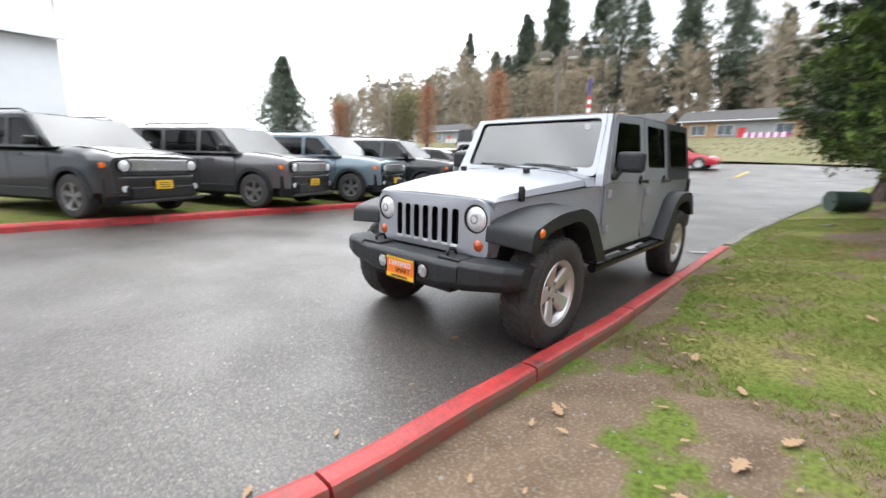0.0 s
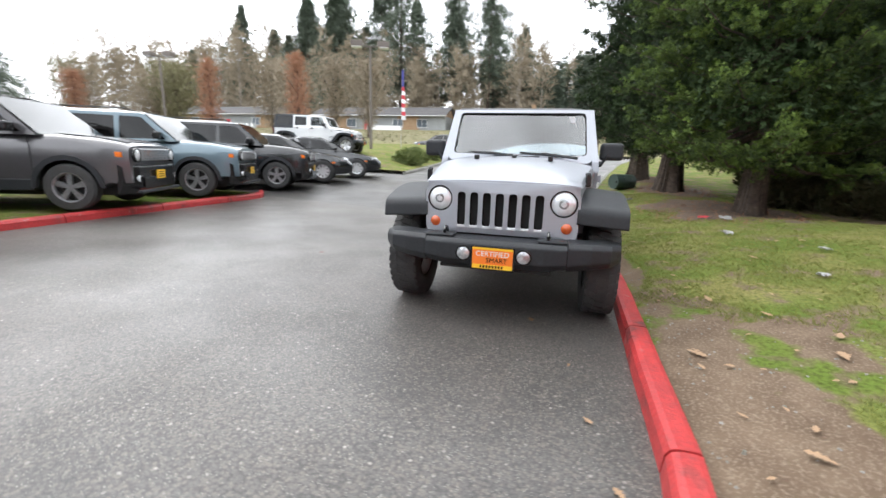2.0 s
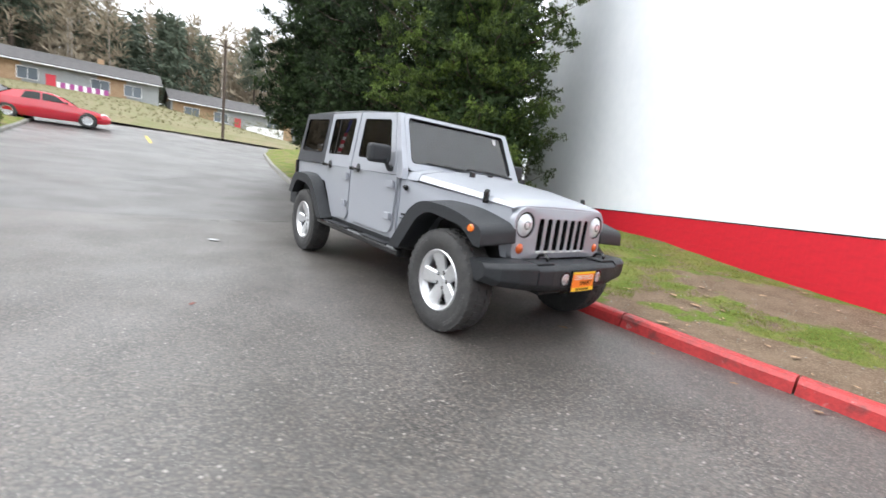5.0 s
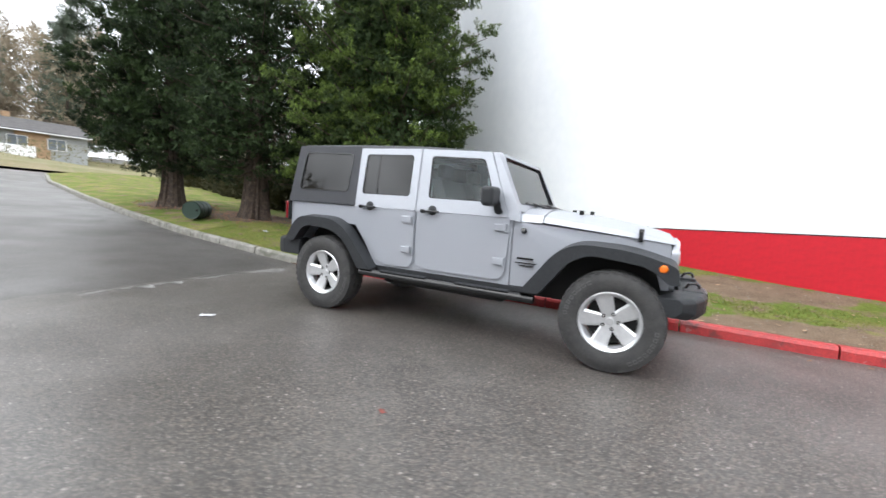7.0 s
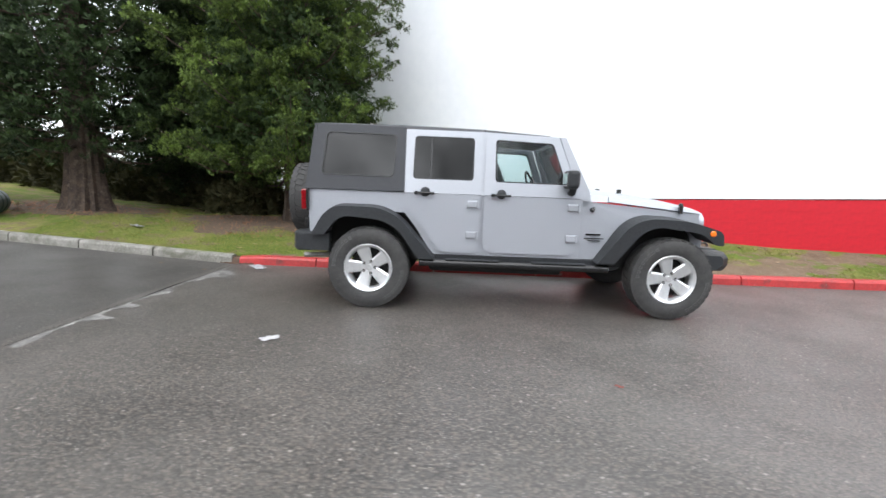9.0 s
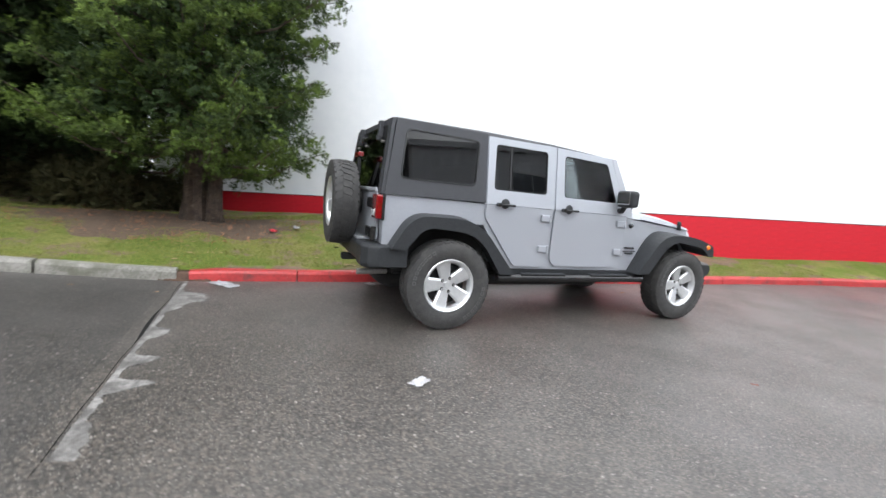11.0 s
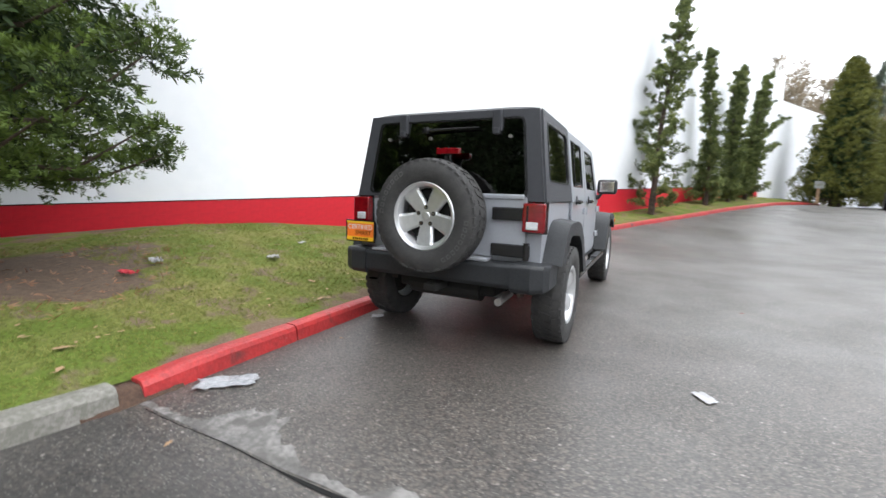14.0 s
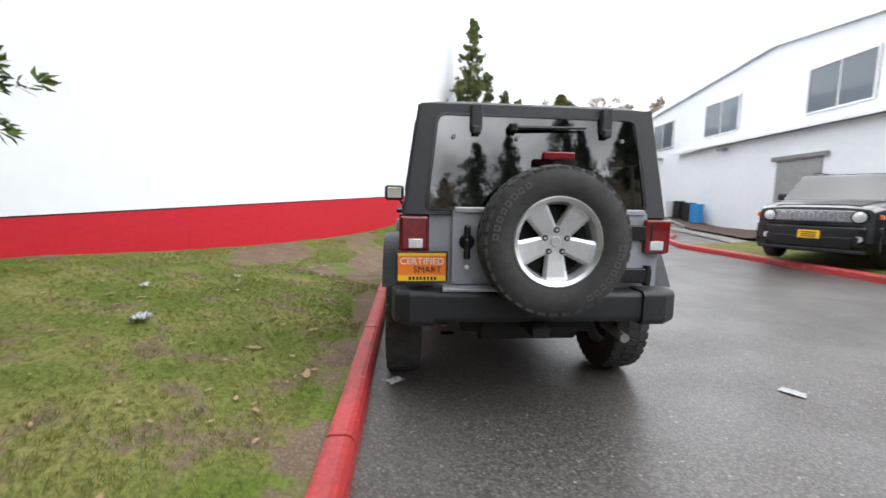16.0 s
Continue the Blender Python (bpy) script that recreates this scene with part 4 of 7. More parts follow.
        part("wheel_well", cuboid(-1.92, -1.0, min(s * 0.50, s * 0.56), max(s * 0.50, s * 0.56), 0.45, 0.95), "dark", root)
        # doors: lower skin proud of the tub, frame above
        for name, low, frame_o, frame_i, pane in (
            ("rear_door", [(-0.78, 0.575), (-0.395, 0.575), (-0.395, 1.145), (-1.135, 1.145), (-1.135, 1.02)], [(-1.135, 1.148), (-0.395, 1.148), (-0.395, 1.75), (-1.135, 1.755)], [(-1.065, 1.28), (-0.475, 1.28), (-0.475, 1.69), (-1.055, 1.695)], "privacy"),
            ("front_door", [(-0.365, 0.585), (0.56, 0.585), (0.585, 1.14), (-0.365, 1.145)], [(-0.365, 1.148), (0.565, 1.145), (0.335, 1.722), (-0.365, 1.748)], [(-0.265, 1.275), (0.425, 1.27), (0.283, 1.66), (-0.272, 1.682)], "glass"),
        ):
            rad = [0.05, 0.10, 0.03, 0.03, 0.03] if len(low) == 5 else [0.12, 0.12, 0.03, 0.03]
            door = part(name, plate(rounded(low, rad, 5), [], lambda x, z, d, s=s: (x, s * (0.7715 + d), z), 0.016), paint, root)
            part("window_frame", plate(frame_o, [rounded(frame_i, 0.04, 4)[::-1]], on_side(s), 0.016), paint, door)
            seal = rounded(frame_i, 0.04, 4)
            cx, cz = sum(p[0] for p in frame_i) / 4, sum(p[1] for p in frame_i) / 4
            inner = [(cx + (x - cx) * 0.955, cz + (z - cz) * 0.945) for x, z in seal]
            part("seal", plate(seal, [inner[::-1]], lambda x, z, d, s=s: (x, s * (side_y(z) + 0.004 + d), z), 0.009), "gloss", door)
            part("pane", plate(rounded(frame_i, 0.03, 3), [], lambda x, z, d, s=s: (x, s * (side_y(z) + 0.002 + d), z), 0.004), pane, door)
            if name == "rear_door":
                part("glass_divider", plate([(-0.90, 1.28), (-0.88, 1.28), (-0.88, 1.69), (-0.90, 1.69)], [], lambda x, z, d, s=s: (x, s * (side_y(z) + 0.006 + d), z), 0.006), "gloss", door)
            hx = -0.94 if name == "rear_door" else -0.20
            han = part("door_handle", cuboid(hx - 0.09, hx + 0.09, min(s * 0.81, s * 0.84), max(s * 0.81, s * 0.84), 1.138, 1.160, 0.008), "gloss", door, "black door handle")
            part("handle_cup", revolve([(0.001, 0.0), (0.035, 0.004), (0.047, 0.012)], "y", (hx, s * 0.790 if s > 0 else -0.802, 1.16), 18), dk, han)
            part("handle_button", tube((hx - 0.085, s * 0.80, 1.149), (hx - 0.085, s * 0.846, 1.149), 0.018, n=12), "gloss", han)
            ex = -0.47 if name == "rear_door" else 0.505
            for hz in (1.055, 0.755):
                hin = part("door_hinge", cuboid(ex - 0.06, ex + 0.055, min(s * 0.79, s * 0.812), max(s * 0.79, s * 0.812), hz - 0.032, hz + 0.032, 0.007), paint, door)
                part("hinge_pin", tube((ex + 0.045, s * 0.812, hz - 0.035), (ex + 0.045, s * 0.812, hz + 0.035), 0.012, n=10), paint, hin)
        for px in (-0.402, -1.152):
            part("door_pillar", plate([(px, 1.14), (px + 0.045, 1.14), (px + 0.045, 1.752), (px, 1.752)], [], lambda x, z, d, s=s: (x, s * (side_y(z) - 0.008 + d), z), 0.012), paint, root)
        part("a_pillar", plate([(0.572, 1.13), (0.668, 1.12), (0.650, 1.215), (0.402, 1.722), (0.345, 1.722)], [], lambda x, z, d, s=s: (x, s * (side_y(z) - 0.05 + d), z), 0.062), paint, root)
        # hardtop quarter with its window
        qo = [(-2.09, 1.155), (-1.145, 1.155), (-1.145, 1.772), (-2.005, 1.785)]
        qi = [(-1.965, 1.295), (-1.255, 1.29), (-1.225, 1.70), (-1.92, 1.715)]
        quarter = part("hardtop_side", plate(qo, [rounded(qi, 0.05, 4)[::-1]], on_side(s), 0.014), "hardtop", root, "black hardtop side")
        part("quarter_seal", plate(rounded(qi, 0.05, 4), [[(-1.6 + (x + 1.6) * 0.965, 1.5 + (z - 1.5) * 0.95) for x, z in rounded(qi, 0.05, 4)][::-1]], lambda x, z, d, s=s: (x, s * (side_y(z) + 0.006 + d), z), 0.014), "gloss", quarter)
        part("quarter_glass", plate(rounded(qi, 0.04, 3), [], lambda x, z, d, s=s: (x, s * (side_y(z) + 0.003 + d), z), 0.005), "privacy", quarter)
        # mirror
        mir = part("side_mirror", cuboid(0.375, 0.485, min(s * 0.80, s * 1.02), max(s * 0.80, s * 1.02), 1.235, 1.405, 0.035, seg=3), dk, root, "black door mirror")
        part("mirror_glass", cuboid(0.368, 0.374, min(s * 0.83, s * 0.99), max(s * 0.83, s * 0.99), 1.262, 1.378, 0.002), "chrome", mir)
        part("mirror_arm", loft([[(0.47 + 0.035 * math.cos(a), s * y, z + 0.03 * math.sin(a)) for a in [2 * math.pi * k / 10 for k in range(10)]] for y, z in ((0.775, 1.195), (0.82, 1.20), (0.86, 1.265))]), dk, mir)
        # side step
        step = part("side_step", tube((-0.98, s * 0.845, 0.475), (0.86, s * 0.845, 0.475), 0.038, n=14), "gloss", root, "black tubular side step", True)
        for x0 in (-0.72, 0.12):
            part("step_pad", cuboid(x0, x0 + 0.52, min(s * 0.815, s * 0.88), max(s * 0.815, s * 0.88), 0.510, 0.520, 0.003), dk, step)
        for x0 in (-0.85, -0.1, 0.7):
            part("step_bracket", tube((x0, s * 0.60, 0.50), (x0, s * 0.845, 0.47), 0.018, n=8), "dark", step)
        part("rocker", cuboid(-0.84, 0.86, min(s * 0.70, s * 0.758), max(s * 0.70, s * 0.758), 0.50, 0.546, 0.006), dk, root)
        # hood latch, badge bars
        latch = part("hood_latch", cuboid(1.60, 1.635, min(s * 0.605, s * 0.645), max(s * 0.605, s * 0.645), 1.03, 1.12, 0.008), "gloss", root)
        part("latch_cap", revolve([(0.001, 0), (0.018, -0.004), (0.022, -0.02)], "z", (1.617, s * 0.62, 1.137), 12), "gloss", latch)
        for z0, w0, w1 in ((0.80, 0.655, 0.80), (0.765, 0.64, 0.83), (0.742, 0.68, 0.80)):
            part("badge_bar", cuboid(w0, w1, min(s * 0.735, s * 0.748), max(s * 0.735, s * 0.748), z0 - 0.008, z0 + (0.008 if z0 > 0.79 else 0.0), 0.001), "gloss", root)
        # wheels
        wheel(root, (1.473, s * 0.775, 0.402), s)
        wheel(root, (-1.473, s * 0.775, 0.402), s)
    # roof in two lids
    def roof_ring(x, w, z, dz):
        return [(x, y, zz) for y, zz in rounded([(-w - 0.02, z - dz), (-w, z - 0.012), (-w * 0.8, z), (w * 0.8, z), (w, z - 0.012), (w + 0.02, z - dz)], [0, 0.02, 0.1, 0.1, 0.02, 0], 3)]
    roof = part("hardtop_roof", loft([roof_ring(-2.03, 0.64, 1.790, 0.03), roof_ring(-1.99, 0.655, 1.810, 0.045), roof_ring(-1.15, 0.665, 1.808, 0.048), roof_ring(-0.38, 0.665, 1.790, 0.042)]), "hardtop", root, "black hardtop roof")
    part("freedom_panel", loft([roof_ring(-0.372, 0.664, 1.789, 0.042), roof_ring(0.25, 0.655, 1.752, 0.034), roof_ring(0.345, 0.645, 1.730, 0.022)]), "hardtop" if paint != "white" else paint, roof)
    # windscreen frame and glass, raked
    def screen(u, v, d):
        t = (v - 1.20) / 0.54
        return (0.612 - 0.250 * t + d, u * (0.715 - 0.045 * t) / 0.70, v)
    so = rounded([(-0.70, 1.20), (0.70, 1.20), (0.70, 1.720), (-0.70, 1.720)], 0.05, 4)
    si = rounded([(-0.66, 1.268), (0.66, 1.268), (0.66, 1.690), (-0.66, 1.690)], 0.05, 4)
    ws = part("windscreen_frame", plate(so, [si[::-1]], screen, 0.045), paint, root)
    part("windscreen_seal", plate(si, [[(x * 0.985, 1.48 + (z - 1.48) * 0.97) for x, z in si][::-1]], lambda u, v, d: screen(u, v, d + 0.02), 0.02), "gloss", ws)
    part("windscreen", plate(si, [], lambda u, v, d: screen(u, v, d + 0.012), 0.006), "shield", ws)
    for y0, y1 in ((-0.50, -0.10), (0.02, 0.46)):
        wip = part("wiper", tube((0.625, y0, 1.288), (0.645, y1, 1.262), 0.009, 0.010, 8), "gloss", ws)
        part("wiper_arm", tube((0.635, (y0 + y1) / 2, 1.285), (0.72, y1 + 0.12, 1.245), 0.010, 0.014, 8), "gloss", wip)
    part("inner_mirror", cuboid(0.36, 0.40, -0.10, 0.10, 1.60, 1.66, 0.012), "gloss", ws)
    part("inspection_sticker", plate([(0.50, 1.59), (0.55, 1.59), (0.55, 1.65), (0.50, 1.65)], [], lambda u, v, d: screen(u, v, d + 0.020), 0.001), "paper", ws)
    for x0, y0 in ((1.10, 0.33), (1.10, -0.33), (0.98, 0.0), (1.62, 0.30)):
        if x0 < 1.5:
            part("hood_bumper", cuboid(x0 - 0.02, x0 + 0.02, y0 - 0.022, y0 + 0.022, 1.21, 1.252, 0.006), "gloss", root)
    part("antenna", tube((0.70, -0.742, 1.04), (0.70, -0.775, 1.055), 0.026, 0.018, 12), "gloss", root)
    # rear: frame, glass hatch, tailgate
    def back(u, v, d):
        t = max(0.0, (v - 1.15) / 0.63)
        return (-2.088 + 0.075 * t - d, u * (side_y(v) / 0.775), v)
    bo = [(-0.775, 1.155), (0.775, 1.155), (0.775, 1.785), (-0.775, 1.785)]
    bi = rounded([(-0.668, 1.178), (0.668, 1.178), (0.668, 1.735), (-0.668, 1.735)], 0.05, 4)
    rear = part("hardtop_rear", plate(bo, [bi[::-1]], back, 0.03), "hardtop", root, "black hardtop rear frame")
    gl = part("hatch_glass", plate(bi, [], lambda u, v, d: back(u, v, d + 0.020), 0.006), "hatch", rear)
    part("hatch_seal", plate(bi, [[(x * 0.97, 1.457 + (z - 1.457) * 0.95) for x, z in bi][::-1]], lambda u, v, d: back(u, v, d + 0.022), 0.012), "gloss", rear)
    for y in (0.37, -0.40):
        hg = part("hatch_hinge", cuboid(-2.085, -2.04, y - 0.034, y + 0.034, 1.635, 1.785, 0.010), "hardtop", gl)
        part("hinge_tip", cuboid(-2.098, -2.06, y - 0.024, y + 0.024, 1.615, 1.66, 0.008), "hardtop", hg)
    for y in (0.50, -0.50, 0.13):
        part("glass_bolt", tube((-2.06, y, 1.60), (-2.078, y, 1.60), 0.012, n=10), "metal", gl)
    rw = part("rear_wiper", tube((-2.085, 0.16, 1.655), (-2.09, -0.27, 1.665), 0.016, 0.006, 8), "gloss", gl)
    part("wiper_pivot", cuboid(-2.11, -2.065, 0.135, 0.185, 1.63, 1.68, 0.01), "gloss", rw)
    gate = part("tailgate", plate(rounded([(-0.66, 0.755), (0.50, 0.755), (0.50, 1.185), (-0.66, 1.185)], 0.02, 3), [], lambda u, v, d: (-2.093 - d, u, v), 0.03), paint, root)
    part("gate_lip", cuboid(-2.135, -2.09, -0.64, 0.49, 1.165, 1.20, 0.008), paint, gate)
    gh = part("gate_handle", cuboid(-2.150, -2.122, 0.395, 0.435, 0.90, 1.10, 0.012), "gloss", gate, "black tailgate handle")
    part("handle_grip", revolve([(0.001, -2.158), (0.02, -2.150), (0.040, -2.135), (0.046, -2.124)], "x", (0, 0.415, 1.0), 20), "gloss", gh, smooth=True)
    part("gate_lock", tube((-2.12, 0.415, 0.855), (-2.132, 0.415, 0.855), 0.014, n=10), "chrome", gate)
    for z in (1.065, 0.81):
        th = part("gate_hinge", cuboid(-2.150, -2.118, -0.70, -0.42, z - 0.045, z + 0.045, 0.008), "gloss", gate, "black tailgate hinge")
        part("hinge_knuckle", tube((-2.135, -0.675, z - 0.06), (-2.135, -0.675, z + 0.06), 0.022, n=12), "gloss", th)
    for s in (-1, 1):
        tl = part("tail_light", cuboid(-2.155, -2.085, min(s * 0.64, s * 0.795), max(s * 0.64, s * 0.795), 0.945, 1.145, 0.012), "red_lens", root, "red tail light with a clear reversing window")
        part("reversing_lens", cuboid(-2.162, -2.150, min(s * 0.67, s * 0.75), max(s * 0.67, s * 0.75), 0.965, 1.018, 0.004), "clear_lens", tl)
        part("lamp_base", cuboid(-2.105, -2.08, min(s * 0.632, s * 0.803), max(s * 0.632, s * 0.803), 0.935, 1.155, 0.006), "gloss", tl)
    # rear bumper
    def rb(y, x0, x1, z0, z1):
        return [(x, y, z) for x, z in rounded([(x0, z0), (x1 + 0.02, z0), (x1, z0 + 0.03), (x1, z1 - 0.02), (x1 + 0.02, z1), (x0, z1)], 0.01, 2)]
    rbp = part("rear_bumper", loft([rb(-0.60, -2.05, -2.235, 0.55, 0.725), rb(0.62, -2.05, -2.235, 0.55, 0.725)]), dk, root, "black textured plastic rear bumper")
    for s in (-1, 1):
        part("bumper_end", loft([rb(s * 0.604, -1.95, -2.25, 0.535, 0.735), rb(s * 0.74, -1.90, -2.245, 0.535, 0.735), rb(s * 0.82, -1.86, -2.20, 0.545, 0.73), rb(s * 0.845, -1.87, -2.12, 0.555, 0.72)]), dk, rbp)
    part("bumper_top", cuboid(-2.22, -2.09, -0.42, 0.56, 0.727, 0.748, 0.006), paint, rbp)
    part("hitch", cuboid(-2.27, -2.05, -0.05, 0.05, 0.47, 0.53, 0.008), "dark", rbp)
    part("tow_eye", loft([[(-2.24 - 0.03 * math.sin(a), 0.52 + 0.03 * math.cos(a) + o, 0.50) for a in [2 * math.pi * k / 10 for k in range(10)]] for o in (0, 0.02)]), "gloss", rbp)
    dealer_plate(rbp, (-2.215, 0.675, 0.868), 0.265, 0.155, -1)
    part("plate_bracket", cuboid(-2.205, -2.10, 0.60, 0.75, 0.80, 0.93, 0.006), "gloss", root)
    if spare:
        sp = wheel(root, (-2.318, -0.018, 1.03), 1, R=0.400, axis="x", name="spare_wheel", w=0.235, turn=math.pi)
        part("spare_carrier", tube((-2.12, -0.018, 1.05), (-2.24, -0.018, 1.05), 0.12, 0.10, 16), "dark", root)
        bl = part("brake_light", cuboid(-2.20, -2.15, -0.17, 0.01, 1.47, 1.515, 0.008), "red_lens", root, "red high brake light")
        part("brake_light_stalk", cuboid(-2.19, -2.155, -0.10, -0.05, 1.05, 1.47, 0.006), "gloss", bl)
    # interior and underbody
    part("cabin_floor", cuboid(-2.05, 0.58, -0.74, 0.74, 1.137, 1.142), "dark", root)
    for x0, ys in ((-0.18, (-0.36, 0.36)), (-1.05, (-0.36, 0.0, 0.36))):
        for y in ys:
            seat = part("seat", loft([[(x0 + dx, y + v, z + 0.0 * v) for v in (-0.23, -0.17, 0.17, 0.23)] + [(x0 + dx - 0.12, y + v, z) for v in (0.21, -0.21)] for dx, z in ((0.08, 1.143), (0.0, 1.35), (-0.05, 1.47))]), "seat", root, "dark cloth seat back")
            part("headrest", cuboid(x0 - 0.17, x0 - 0.07, y - 0.12, y + 0.12, 1.49, 1.63, 0.03), "seat", seat)
    dash = part("dashboard", cuboid(0.36, 0.62, -0.68, 0.68, 1.145, 1.25, 0.04), "dark", root)
    sw = bmesh.new()
    for k in range(16):
        a, b = 2 * math.pi * k / 16, 2 * math.pi * (k + 1) / 16
        tube((0.28 - 0.06 * math.sin(a), 0.36 + 0.18 * math.cos(a), 1.26 + 0.17 * math.sin(a)), (0.28 - 0.06 * math.sin(b), 0.36 + 0.18 * math.cos(b), 1.26 + 0.17 * math.sin(b)), 0.014, n=6, bm=sw)
    part("steering_wheel", sw, "gloss", root)
    for x0 in (-1.14, -0.38):
        for s in (-1, 1):
            part("roll_bar", tube((x0, s * 0.60, 1.14), (x0, s * 0.56, 1.72), 0.035, n=10), "dark", root)
        part("roll_bar", tube((x0, -0.56, 1.72), (x0, 0.56, 1.72), 0.035, n=10), "dark", root)
    part("chassis", cuboid(-2.0, 1.9, -0.42, 0.42, 0.42, 0.58, 0.02), "dark", root)
    for x0 in (1.473, -1.473):
        ax = part("axle", tube((x0, -0.70, 0.402), (x0, 0.70, 0.402), 0.05, n=12), "dark", root)
        part("differential", revolve([(0.001, -0.13), (0.09, -0.10), (0.13, 0), (0.09, 0.10), (0.001, 0.13)], "x", (x0, 0.10 if x0 > 0 else 0, 0.402), 16), "dark", ax)
        for s in (-1, 1):
            part("shock_absorber", tube((x0 - 0.12, s * 0.50, 0.35), (x0 - 0.10, s * 0.46, 0.62), 0.028, n=8), "metal", ax)
    part("muffler", tube((-1.95, -0.30, 0.47), (-1.95, 0.30, 0.47), 0.10, n=14), "dark", root)
    part("exhaust_tip", tube((-1.95, -0.52, 0.46), (-2.22, -0.52, 0.45), 0.028, n=10), "metal", root)
    part("fuel_tank", cuboid(-0.9, 0.5, -0.55, 0.0, 0.33, 0.45, 0.04), "dark", root)
    return root


jeep(Matrix.Identity(4), "silver", "silver four-door jeep with a black hardtop, parked along the red kerb")
# ---- other vehicles ----
def simple_wheel(parent, c, s, R, w, mat="alloy", spokes=5):
    """A road wheel with a plain tyre and bright spokes."""
    root = new("wheel")
    root.parent = parent
    root.matrix_local = Matrix.Translation(c) @ Matrix.Rotation(0 if s > 0 else math.pi, 4, "Z")
    h, r = w / 2, R * 0.64
    part("tyre", revolve([(r, -h), (R * 0.92, -h), (R, -h * 0.7), (R, h * 0.7), (R * 0.92, h), (r, h), (r - 0.01, h * 0.6)], n=28), "rubber", root, smooth=True)
    part("rim", revolve([(r - 0.012, h * 0.2), (r - 0.012, h * 0.75), (r + 0.004, h * 0.97), (r - 0.02, h * 0.9), (r - 0.03, h * 0.3)], n=28), mat, root, smooth=True)
    part("brake_disc", revolve([(0.01, 0), (r - 0.02, 0)], n=20), "dark", root)
    for k in range(spokes):
        a = 2 * math.pi * k / spokes
        rings = [[(q * math.sin(a) + u * math.cos(a), d * h, q * math.cos(a) - u * math.sin(a)) for u, d in ((-hw, 0.35), (-hw, 0.7), (hw, 0.7), (hw, 0.35))] for q, hw in ((0.03, 0.028), (r * 0.97, 0.045))]
        part("spoke", loft(rings), mat, root)
    part("hub", revolve([(0.001, h * 0.78), (0.035, h * 0.75), (0.05, h * 0.4)], n=14), mat, root)
    return root


